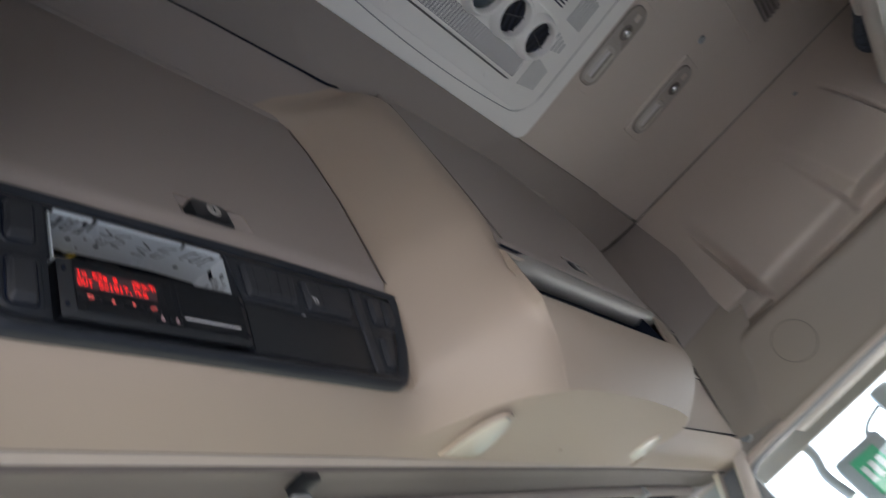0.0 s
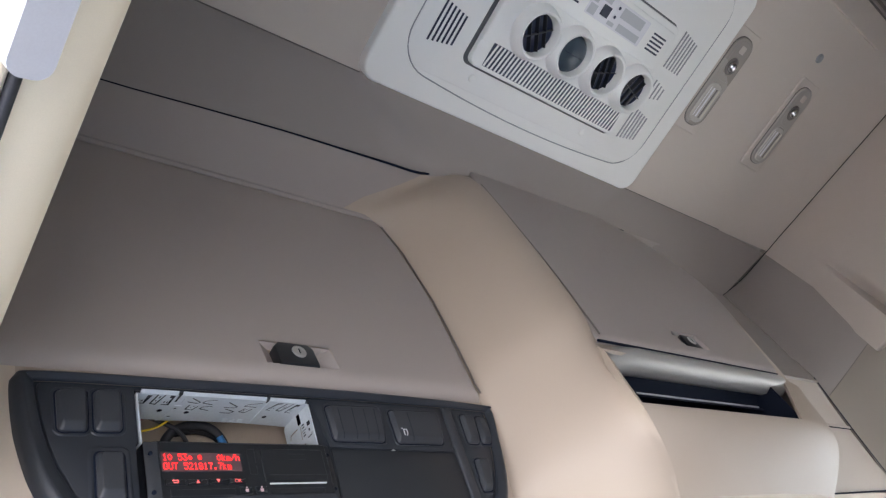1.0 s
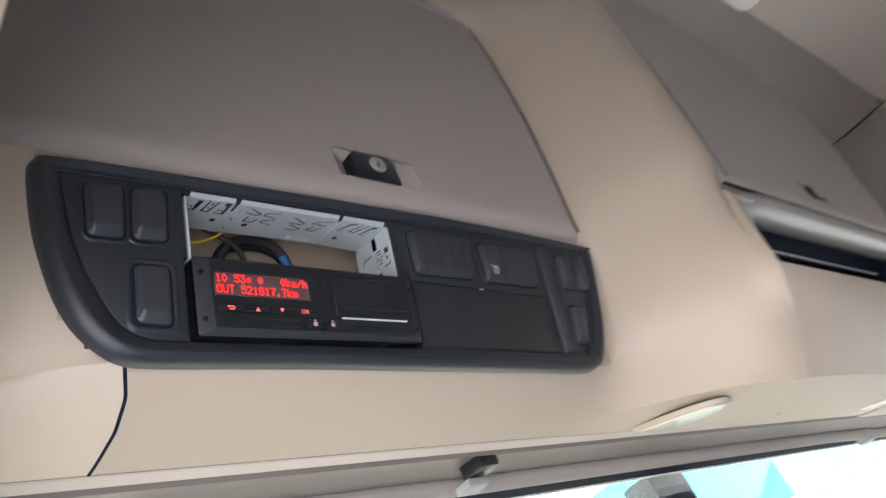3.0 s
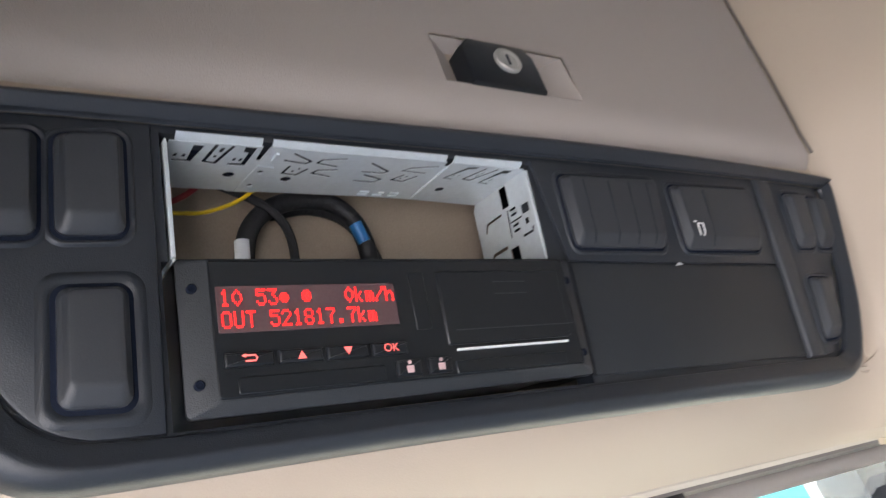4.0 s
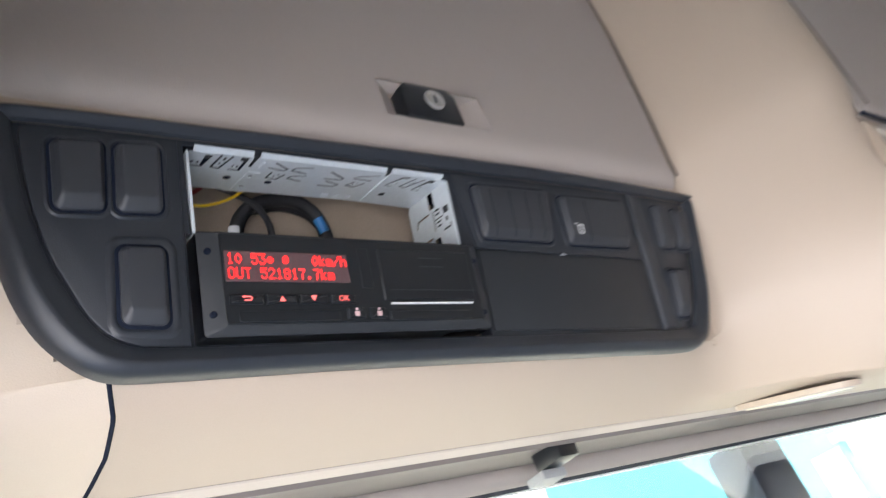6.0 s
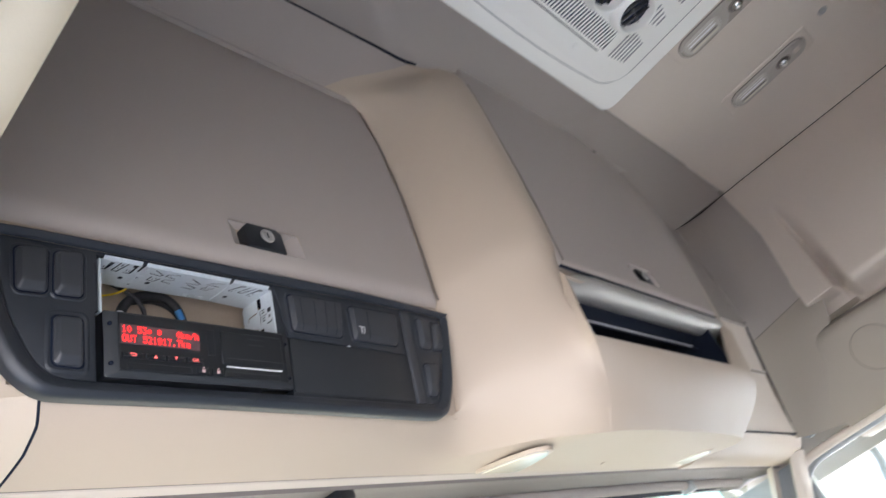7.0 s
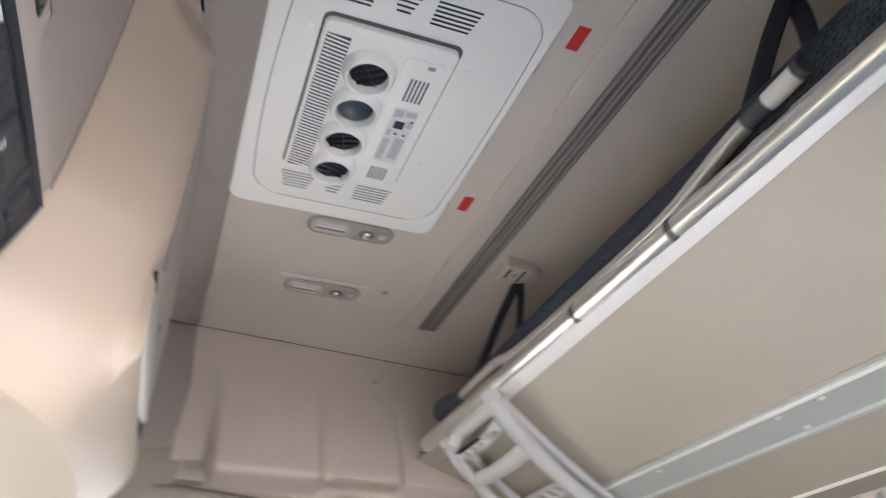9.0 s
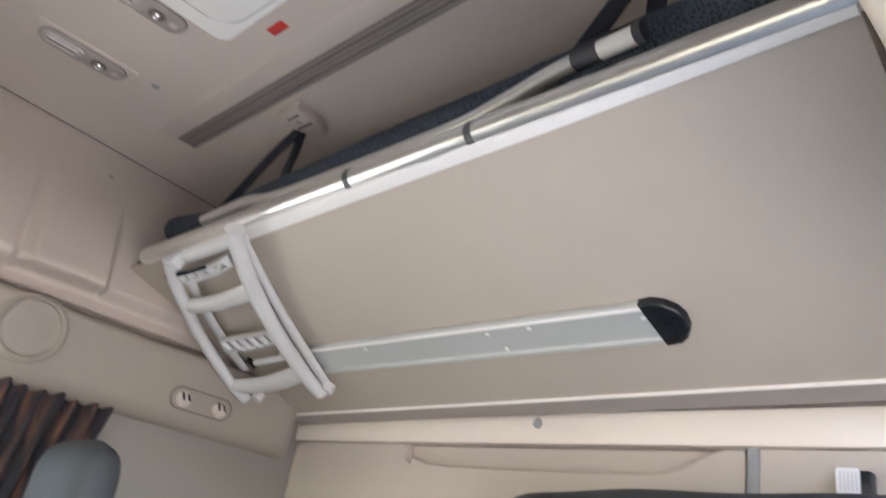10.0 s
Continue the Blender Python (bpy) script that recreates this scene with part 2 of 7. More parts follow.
def box(bm, m, x0, y0, z0, x1, y1, z1, bevel=0.0):
    """A box with bevelled edges."""
    made = bmesh.ops.create_cube(bm, size=1.0)["verts"]
    mm = m @ Matrix.Translation(((x0 + x1) / 2, (y0 + y1) / 2, (z0 + z1) / 2)) @ Matrix.Diagonal((abs(x1 - x0), abs(y1 - y0), abs(z1 - z0), 1))
    bmesh.ops.transform(bm, matrix=mm, verts=made)
    if bevel:
        edges = list({e for v in made for e in v.link_edges})
        bmesh.ops.bevel(bm, geom=edges, offset=bevel, segments=2, affect="EDGES", profile=0.6)
    return bm


def plate(bm, m, outer, holes, z0, z1):
    """A sheet with holes through it."""
    edges = []
    for loop in (outer, *holes):
        vs = [bm.verts.new((x, y, z0)) for x, y in loop]
        edges += [bm.edges.new((vs[i], vs[(i + 1) % len(vs)])) for i in range(len(vs))]
    made = bmesh.ops.triangle_fill(bm, edges=edges, use_beauty=True, use_dissolve=False)
    faces = [f for f in made["geom"] if isinstance(f, bmesh.types.BMFace)]
    ext = bmesh.ops.extrude_face_region(bm, geom=faces, use_keep_orig=True)
    up = [v for v in ext["geom"] if isinstance(v, bmesh.types.BMVert)]
    bmesh.ops.translate(bm, verts=up, vec=(0, 0, z1 - z0))
    bmesh.ops.transform(bm, matrix=m, verts=bm.verts)
    return bm


def smooth_path(pts, k=6):
    """Points along a soft curve through the given ones."""
    p = [Vector(q) for q in pts]
    p = [2 * p[0] - p[1]] + p + [2 * p[-1] - p[-2]]
    out = []
    for i in range(1, len(p) - 2):
        for j in range(k):
            s = j / k
            a, b, c, d = p[i - 1], p[i], p[i + 1], p[i + 2]
            out.append(0.5 * ((2 * b) + (c - a) * s + (2 * a - 5 * b + 4 * c - d) * s * s + (3 * b - a - 3 * c + d) * s ** 3))
    return out + [p[-2]]


def tube(bm, pts, r, n=12, cap=True, flat=1.0, up=None):
    """A round (or flattened) rod along points."""
    pts = [Vector(p) for p in pts]
    rr = r if isinstance(r, (list, tuple)) else [r] * len(pts)
    side = None
    rings = []
    for i, p in enumerate(pts):
        d = (pts[min(i + 1, len(pts) - 1)] - pts[max(i - 1, 0)]).normalized()
        if side is None:
            ref = Vector(up) if up else (Vector((0, 0, 1)) if abs(d.z) < 0.9 else Vector((1, 0, 0)))
            side = d.cross(ref).normalized()
        side = (side - d * side.dot(d)).normalized()
        o = d.cross(side)
        rings.append([bm.verts.new(p + rr[i] * (math.cos(2 * math.pi * k / n) * side + flat * math.sin(2 * math.pi * k / n) * o)) for k in range(n)])
    for a, b in zip(rings, rings[1:]):
        for i in range(n):
            j = (i + 1) % n
            bm.faces.new((a[i], a[j], b[j], b[i]))
    if cap:
        bm.faces.new(rings[0][::-1])
        bm.faces.new(rings[-1])
    return bm


def loft(bm, rows, keep=None):
    """A skin over rows of points; keep(i, j) tells which cells stay."""
    vs = [[bm.verts.new(p) for p in row] for row in rows]
    for i in range(len(vs) - 1):
        for j in range(len(vs[i]) - 1):
            if keep is None or keep(i, j):
                bm.faces.new((vs[i][j], vs[i][j + 1], vs[i + 1][j + 1], vs[i + 1][j]))
    for v in [v for v in bm.verts if not v.link_faces]:
        bm.verts.remove(v)
    return bm


CABIN = Vector((0.8, -0.55, 1.45))


def sheet(bm, rows, thick, keep=None):
    """The same skin with a thickness that grows away from the middle of the cab."""
    loft(bm, rows, keep)
    bmesh.ops.remove_doubles(bm, verts=bm.verts, dist=1e-6)
    bm.normal_update()
    if sum((CABIN - f.calc_center_median()).dot(f.normal) * f.calc_area() for f in bm.faces) < 0:
        bmesh.ops.reverse_faces(bm, faces=bm.faces)
        bm.normal_update()
    faces, rim = bm.faces[:], [e for e in bm.edges if e.is_boundary]
    twin = {v: bm.verts.new(v.co - v.normal * abs(thick)) for v in bm.verts[:]}
    for f in faces:
        bm.faces.new([twin[v] for v in reversed(f.verts)])
    for e in rim:
        a, b = e.verts
        bm.faces.new((a, b, twin[b], twin[a]))
    return bm


def lathe(bm, m, prof, n=28):
    """A turned body from (radius, height) pairs."""
    rings = []
    for r, z in prof:
        rings.append([bm.verts.new(m @ Vector((r * math.cos(2 * math.pi * k / n), r * math.sin(2 * math.pi * k / n), z))) for k in range(n)])
    for a, b in zip(rings, rings[1:]):
        for i in range(n):
            j = (i + 1) % n
            bm.faces.new((a[i], a[j], b[j], b[i]))
    bm.faces.new(rings[-1])
    bm.faces.new(rings[0][::-1])
    return bm


def lerp(a, b, s):
    return a + (b - a) * s


def steps(table, z):
    """Piecewise straight table of (z, value), z rising."""
    if z <= table[0][0]:
        return table[0][1]
    for (z0, a), (z1, b) in zip(table, table[1:]):
        if z <= z1:
            return lerp(a, b, (z - z0) / (z1 - z0))
    return table[-1][1]


def ease(s):
    s = max(0.0, min(1.0, s))
    return s * s * (3 - 2 * s)


I4 = Matrix.Identity(4)

# ---- structure: the cab ----
ROOF = 2.239
Y_REAR = -1.755


def side_x(z):
    """Inner face of the upper side wall at a height."""
    return 2.078 - (ROOF - z) * 0.36


def splay(y, z):
    """How much further out the wall's top stands towards the rear."""
    return 0.105 * max(0.0, min(1.25, -0.25 - y)) * ease((z - 1.90) / 0.34)


bm = box(bmesh.new(), I4, -0.42, Y_REAR - 0.02, ROOF, 2.26, -0.236, ROOF + 0.03)
setting("ceiling", bm, LINER, "pale taupe cloth headliner over the cab", "ceiling")

# cove between the roof and the lockers, with the moulded swell under the roof unit
bm = bmesh.new()
rows = []
for i in range(15):
    s = i / 14
    row = []
    for k in range(110):
        x = lerp(-0.42, lerp(2.072, 1.763, s), k / 109)
        y, z = lerp(-0.238, -0.095, s) + 0.012 * ease((x - 1.75) / 0.3), lerp(ROOF + 0.001, 2.105, s)
        swell = ease((x - 0.42 - 0.14 * s) / 0.035) * ease((1.27 - 0.30 * s - x) / 0.06) * ease((0.80 - s) / 0.12)
        y -= 0.010 * swell
        z -= 0.010 * swell
        row.append((x, y, z))
    rows.append(row)
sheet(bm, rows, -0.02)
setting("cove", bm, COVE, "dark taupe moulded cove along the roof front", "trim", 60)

# flat wall under the cove, beyond the lockers
bm = bmesh.new()
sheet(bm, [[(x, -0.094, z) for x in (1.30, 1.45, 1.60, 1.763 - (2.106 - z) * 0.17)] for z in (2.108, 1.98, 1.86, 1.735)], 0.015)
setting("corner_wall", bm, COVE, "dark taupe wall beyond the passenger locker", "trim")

# corner panels between cove, lockers and side wall; their joint is straight
JOINT_A, JOINT_B = Vector((1.728, -0.077, 1.703)), Vector((1.898, -0.258, 1.775))


def along(line, s):
    """A place on a bent line of (share, point)."""
    return Vector([steps([(t, p[k]) for t, p in line], s) for k in range(3)])


def corner_skin(front, rear, top, foot):
    rows = []
    for i in range(13):
        s = i / 12
        a, b, swell = along(front, s), along(rear, s), Vector(top).lerp(Vector(foot), s)
        rows.append([a.lerp(b, k / 12) + swell * math.sin(math.pi * k / 12) for k in range(13)])
    return sheet(bmesh.new(), rows, 0.02)


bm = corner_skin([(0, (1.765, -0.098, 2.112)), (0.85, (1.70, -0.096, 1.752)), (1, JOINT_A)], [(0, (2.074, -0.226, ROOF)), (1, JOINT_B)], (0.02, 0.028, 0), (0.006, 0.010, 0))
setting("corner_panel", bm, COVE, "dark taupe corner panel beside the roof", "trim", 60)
bm = corner_skin([(0, JOINT_A), (1, (1.872, 0.024, 1.475))], [(0, JOINT_B), (0.2, (1.878, -0.262, 1.716)), (1, (1.905, -0.12, 1.44))], (0.006, 0.010, 0), (0.010, 0.016, 0))
setting("corner_panel_lower", bm, LEDGE, "taupe lower corner panel above the pillar", "trim", 60)

# side wall above the ledge, passenger side
bm = bmesh.new()
rows = []
for z in [lerp(ROOF, 1.785, i / 22) for i in range(22)] + [lerp(1.785, 1.662, i / 41) for i in range(42)]:
    row = []
    rise = max(0.0, min(1.0, (2.075 - z) / 0.33))
    for k in range(260):
        y = lerp(-0.222, Y_REAR, k / 259)
        strip = ease((-0.205 - y) / 0.01) * ease((y + 0.312) / 0.012 + 0.5) * ease((z - 1.721) / 0.008)
        panel = 0.62 * ease((-0.322 - y) / 0.03) * ease((y + 0.672) / 0.03) * ease((z - 1.676) / 0.045)
        block = 0.86 * ease((-0.655 - y) / 0.05) * ease((y + 0.905) / 0.012 + 0.5) * ease((z - 1.709) / 0.008)
        cleft = 0.55 * math.exp(-((y + 0.3185) / 0.006) ** 2) + 0.6 * math.exp(-((y + 0.913) / 0.007) ** 2)
        ridge = 0.22 * math.exp(-((y + 0.668) / 0.012) ** 2) * ease((z - 1.695) / 0.02)
        pad = max(strip, panel, block) + ridge - cleft * ease((z - 1.70) / 0.03)
        under = 0.060 * ease((1.738 - z) / 0.045) * (1 - max(0.0, min(1.0, pad)))
        row.append((side_x(z) - 0.046 * pad * rise + 0.018 * (1 - min(1, pad)) * rise + under + splay(y, z), y, z))
    rows.append(row)
sheet(bm, rows, -0.02)
setting("wall_east", bm, SIDE, "taupe plastic upper side wall with moulded pads", "wall", 50)

def joint_line(name, pts, r, label, mat=None):
    setting(name, tube(bmesh.new(), pts, r, 6), mat or BOWL, label, "joint")


joint_line("roof_joint", [(2.0745 + splay(y, ROOF), y, ROOF - 0.0015) for y in [lerp(-0.225, -1.74, k / 24) for k in range(25)]], 0.0012, "dark joint between headliner and side wall", VOID)
joint_line("corner_joint", [Vector((2.074, -0.2275, ROOF - 0.001)).lerp(Vector((1.762, -0.0965, 2.106)), k / 8) + Vector((0.016, 0.024, 0)) * math.sin(math.pi * k / 8) * 0.6 for k in range(9)], 0.0013, "dark joint in the roof corner", VOID)
joint_line("corner_joint_lower", [JOINT_A.lerp(JOINT_B, k / 8) + Vector((0.006, 0.010, 0)) * math.sin(math.pi * k / 8) for k in range(9)], 0.0008, "fine joint below the corner panel")
joint_line("cove_joint", [(lerp(-0.42, 1.75, k / 30), -0.2385, ROOF - 0.0012) for k in range(31)], 0.0012, "fine joint between headliner and cove")

# ledge over the passenger window
PROF = [(1.965, 1.735), (1.955, 1.676), (1.915, 1.659), (1.876, 1.653), (1.868, 1.645), (1.866, 1.634), (1.869, 1.618), (1.880, 1.58), (1.892, 1.50), (1.900, 1.45), (1.918, 1.418), (1.955, 1.402), (2.06, 1.402)]


def ledge_rows(flip=None):
    rows = []
    for k in range(61):
        y = lerp(-0.10, -1.70, k / 60)
        drop = 0.037 * max(0.0, min(1.0, (-0.13 - y) / 0.97)) - 0.012 + 0.011 * math.sin(math.pi * max(0.0, min(1.0, (-0.25 - y) / 0.95)))
        tail = ease((y + 1.70) / 0.05)
        row = []
        for x, z in PROF:
            zz = z - drop * max(0, min(1, (z - 1.56) / 0.07))
            xx = lerp(2.0, x, 0.35 + 0.65 * tail) if k > 56 else x
            row.append((xx if not flip else flip - xx, y, zz))
        rows.append(row)
    return rows


bm = bmesh.new()
sheet(bm, ledge_rows(), 0.015)
setting("ledge_east", bm, LEDGE, "taupe moulded ledge over the side window", "trim", 55)

# driver's side, mirrored and plain, over the open doorway
bm = bmesh.new()
rows = []
for i in range(9):
    z = lerp(ROOF, 1.62, i / 8)
    rows.append([(-0.385 + (ROOF - z) * 0.33, lerp(0.12, Y_REAR, k / 20), z) for k in range(21)])
sheet(bm, rows, 0.02)
setting("wall_west", bm, SIDE, "taupe plastic upper wall over the open doorway", "wall", 50)

# header of the doorway: cream trim, rubber seal, second trim, body edge
DOORTRIM = [(-0.190, 1.63), (-0.166, 1.58), (-0.155, 1.535), (-0.152, 1.508), (-0.156, 1.490), (-0.166, 1.474), (-0.182, 1.461), (-0.190, 1.4555), (-0.1960, 1.4500)]


def sway(y):
    return -0.022 * ease((-0.40 - y) / 0.22)


def along_y(bm, prof, y0, y1, n=24, thick=0.006, bow=True):
    """A profile drawn along the doorway; its front end turns down into the pillar."""
    rows = []
    for k in range(n + 1):
        y = lerp(y0, y1, k / n)
        row = []
        for x, z in prof:
            turn = max(0.0, (y + 0.135) / 0.235) if bow else 0.0
            row.append((x + 0.028 * turn ** 1.5 + sway(y), y, z - 0.115 * turn ** 2))
        rows.append(row)
    sheet(bm, rows, thick)
    return bm


bm = along_y(bmesh.new(), DOORTRIM, 0.135, -1.2, 44)
setting("doorway_trim", bm, CREAM, "cream moulded trim along the open doorway", "trim", 60)
bm = bmesh.new()
tube(bm, [(-0.1990 + sway(y) + 0.028 * max(0, (y + 0.135) / 0.235) ** 1.5, y, 1.4468 - 0.115 * max(0, (y + 0.135) / 0.235) ** 2) for y in [lerp(0.13, -1.2, k / 40) for k in range(41)]], 0.0030, 10)
setting("door_seal", bm, RUBBER, "black rubber seal round the open doorway", "seal")
bm = along_y(bmesh.new(), [(-0.2008, 1.4495), (-0.2030, 1.4450), (-0.2070, 1.4420), (-0.2120, 1.4420), (-0.2160, 1.4450), (-0.2165, 1.4490)], 0.13, -1.2, 40, 0.003)
setting("doorway_inner_trim", bm, CREAM, "cream painted strip outside the doorway seal", "trim", 60)


def doorway_line(off, z0, r, n=40):
    turn = lambda y: max(0.0, (y + 0.135) / 0.235)
    return tube(bmesh.new(), [(off + sway(y) + 0.028 * turn(y) ** 1.5, y, z0 - 0.115 * turn(y) ** 2) for y in [lerp(0.13, -1.2, k / n) for k in range(n + 1)]], r, 10)


setting("door_seal_outer", doorway_line(-0.2195, 1.4470, 0.0034), RUBBER, "outer black rubber seal of the doorway", "seal")
bm = along_y(bmesh.new(), [(-0.2222, 1.4500), (-0.2230, 1.4468), (-0.2265, 1.4455), (-0.2305, 1.4470), (-0.2312, 1.4505)], 0.13, -1.2, 40, 0.002)
setting("weatherstrip", bm, WSTRIP, "grey ribbed weatherstrip over the doorway", "seal", 60)
bm = bmesh.new()
for k in range(150):
    y = -0.13 - 0.0062 * k
    box(bm, I4, -0.2292 + sway(y) + 0.0018 * (k % 2), y, 1.4440, -0.2262 + sway(y) + 0.0018 * (k % 2), y + 0.0030, 1.4466)
setting("weatherstrip_stud", bm, RUBBER, "small dark studs of the weatherstrip", "seal")
bm = along_y(bmesh.new(), [(-0.2316, 1.452), (-0.246, 1.448), (-0.250, 1.452), (-0.270, 1.449), (-0.274, 1.454), (-0.30, 1.450), (-0.34, 1.46), (-0.42, 1.47), (-0.43, 1.58)], 0.13, -1.2, 30)
setting("door_frame_edge", bm, BODYBLUE, "dark blue grey ribbed body edge above the doorway", "seal", 30)

# rear wall with its trim and panels
bm = bmesh.new()
box(bm, I4, -0.42, Y_REAR - 0.03, 0.25, 2.10, Y_REAR, ROOF + 0.02)
setting("wall_rear", bm, SIDE, "taupe plastic rear wall behind the bunk", "wall")
bm = bmesh.new()
box(bm, I4, -0.40, Y_REAR, 1.478, 2.0, -1.715, 1.556, 0.008)
setting("rear_trim", bm, PALETRIM, "pale trim rail along the rear wall", "trim")

# floor, lower walls, windscreen surround
bm = bmesh.new()
box(bm, I4, -0.42, Y_REAR, 0.20, 2.10, 0.75, 0.25)
setting("floor", bm, FLOORM, "dark rubber cab floor", "floor")
bm = box(bmesh.new(), I4, -0.38, Y_REAR + 0.02, -1.25, 2.06, 0.72, 0.198)
setting("base", bm, SHELFM, "plain dark base under the cab floor", "base")
# Unseen box added here; its height and tone set the bounce light from below.
bm = bmesh.new()
box(bm, I4, -0.40, 0.02, 0.252, 1.975, 0.52, 0.93)
setting("wall_front", bm, BOUNCEM, "unseen plain box below the windscreen, added to bounce light", "wall")
bm = bmesh.new()
box(bm, I4, 1.98, Y_REAR, 0.25, 2.03, 0.60, 0.80)
setting("wall_east_lower", bm, SHELLM, "plain taupe lower wall of the passenger side", "wall")
bm = bmesh.new()
box(bm, I4, 1.955, Y_REAR - 0.01, 0.80, 1.995, -1.06, 1.56, 0.004)
setting("wall_east_rear", bm, SIDEREAR, "plain grey taupe side panel behind the window", "wall")
bm = bmesh.new()
box(bm, I4, -0.42, Y_REAR, 0.25, -0.36, -1.2, 1.62, 0.004)
setting("wall_west_rear", bm, SIDE, "plain taupe side panel behind the doorway", "wall")
bm = bmesh.new()
box(bm, I4, -0.42, -0.26, ROOF + 0.032, 2.12, 0.263, ROOF + 0.06)
box(bm, I4, -0.42, 0.264, 1.476, 2.12, 0.294, ROOF + 0.05)
setting("front_shell", bm, SHELLM, "closed outer shell behind the lockers", "wall")
bm = bmesh.new()
box(bm, I4, 2.262, Y_REAR - 0.02, 1.40, 2.30, 0.36, ROOF + 0.03)
box(bm, I4, 2.10, -0.2355, 1.80, 2.261, 0.36, ROOF + 0.03)
box(bm, I4, 2.082, -0.10, 1.43, 2.0995, 0.36, ROOF + 0.03)
box(bm, I4, -0.45, 0.10, 0.25, -0.40, 0.60, ROOF)
setting("side_shell", bm, SHELLM, "closed outer shell of the cab sides", "wall")

# header under the console, the blind's rail and the windscreen
HEAD = [(0.100, 1.466), (0.105, 1.4595), (0.117, 1.4585), (0.121, 1.462), (0.126, 1.466), (0.150, 1.469), (0.182, 1.470), (0.205, 1.476), (0.225, 1.477), (0.262, 1.476)]
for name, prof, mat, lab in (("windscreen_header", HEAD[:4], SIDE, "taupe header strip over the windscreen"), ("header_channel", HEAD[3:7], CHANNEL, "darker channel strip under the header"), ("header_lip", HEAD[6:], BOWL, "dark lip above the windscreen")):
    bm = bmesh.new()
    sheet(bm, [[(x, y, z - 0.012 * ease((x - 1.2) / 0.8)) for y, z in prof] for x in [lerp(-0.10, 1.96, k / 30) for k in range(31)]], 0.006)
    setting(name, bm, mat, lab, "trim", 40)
for y, z, r in ((0.1025, 1.4615, 0.0014), (0.1215, 1.4625, 0.0012)):
    joint_line("header_joint", [(x, y, z - 0.012 * ease((x - 1.2) / 0.8)) for x in [lerp(-0.10, 1.94, k / 30) for k in range(31)]], r, "dark joint along the windscreen header")
bm = bmesh.new()
rows = []
for x in [lerp(-0.40, 2.02, k / 16) for k in range(17)]:
    rows.append([(x, lerp(0.254, 0.60, s), lerp(1.470, 0.80, s)) for s in (0, 0.25, 0.5, 0.75, 1)])
sheet(bm, rows, 0.006)
setting("window_1", bm, SCREENGLASS, "clear raked windscreen", "windscreen")
bm = bmesh.new()
rows = [[(1.985, lerp(0.08, -1.08, k / 10), z) for k in range(11)] for z in (1.41, 1.1, 0.80)]
sheet(bm, rows, 0.005)
sw = setting("window_2", bm, PANE, "clear side window of the passenger door", "window")
sw.visible_shadow = False
# pillars beside the windscreen
bm = bmesh.new()
sheet(bm, [[(lerp(1.905, 1.93, s) + 0.05 * math.cos(a), lerp(0.09, 0.42, s) + 0.05 * math.sin(a), lerp(1.45, 0.80, s)) for a in [radians(-150 + 20 * q) for q in range(16)]] for s in [k / 8 for k in range(9)]], 0.006)
setting("pillar_east", bm, SIDE, "taupe windscreen pillar on the passenger side", "pillar", 60)
bm = bmesh.new()
sheet(bm, [[(lerp(-0.165, -0.19, s) + 0.05 * math.cos(a), lerp(0.16, 0.45, s) + 0.06 * math.sin(a), lerp(1.44, 0.80, s)) for a in [radians(-200 + 20 * q) for q in range(16)]] for s in [k / 8 for k in range(9)]], 0.006)
setting("pillar_west", bm, CREAM, "cream windscreen pillar beside the open doorway", "pillar", 60)
bm = tube(bmesh.new(), smooth_path([(1.930, -0.64, 1.410), (1.930, -0.4, 1.411), (1.930, -0.1, 1.412), (1.930, 0.0, 1.411), (1.930, 0.045, 1.404), (1.932, 0.075, 1.385), (1.933, 0.092, 1.35), (1.936, 0.13, 1.20), (1.940, 0.21, 0.85)], 6), 0.0075, 10)
setting("window_seal", bm, MIRRORBACK, "dark grey rubber seal with a rounded corner round the side window", "seal")
bm = tube(bmesh.new(), smooth_path([(1.924, -0.62, 1.425), (1.922, -0.15, 1.426), (1.920, 0.02, 1.425), (1.918, 0.066, 1.415), (1.919, 0.098, 1.388), (1.922, 0.114, 1.34), (1.926, 0.15, 1.20), (1.932, 0.23, 0.85)], 6), 0.012, 10)
setting("window_trim", bm, SIDE, "taupe trim round the side window", "trim")
bm = box(bmesh.new(), I4, 1.935, 0.07, 0.82, 1.97, 0.30, 1.44)
setting("pillar_core", bm, MIRRORBACK, "dark grey core of the windscreen pillar", "pillar")

# ---- the overhead console ----
console = thing("overhead_console", "beige moulded overhead console with two lockers", "console", (0.6, 0.1, 1.46))
SHOULDER = 2.05  # height at which the face turns back into the ledge under the cove
XL = [(1.41, 0.43), (1.475, 0.440), (1.50, 0.448), (1.60, 0.460), (1.62, 0.453), (1.65, 0.453), (1.72, 0.467), (1.83, 0.485), (1.955, 0.492), (2.03, 0.484), (2.049, 0.478), (2.053, 0.405), (2.09, 0.455), (2.13, 0.53), (2.165, 0.590)]
XR = [(1.41, 0.55), (1.488, 0.523), (1.53, 0.537), (1.62, 0.579), (1.74, 0.614), (1.84, 0.637), (2.0, 0.666), (2.10, 0.680), (2.165, 0.700)]
XE = [(1.41, 0.97), (1.488, 0.995), (1.62, 1.165), (1.90, 1.350), (1.97, 1.365), (2.03, 1.345), (2.08, 1.310), (2.12, 1.250), (2.145, 1.19), (2.165, 1.12)]
XF = [(1.41, 1.31), (1.50, 1.415), (1.62, 1.43), (1.93, 1.46), (2.165, 1.42)]
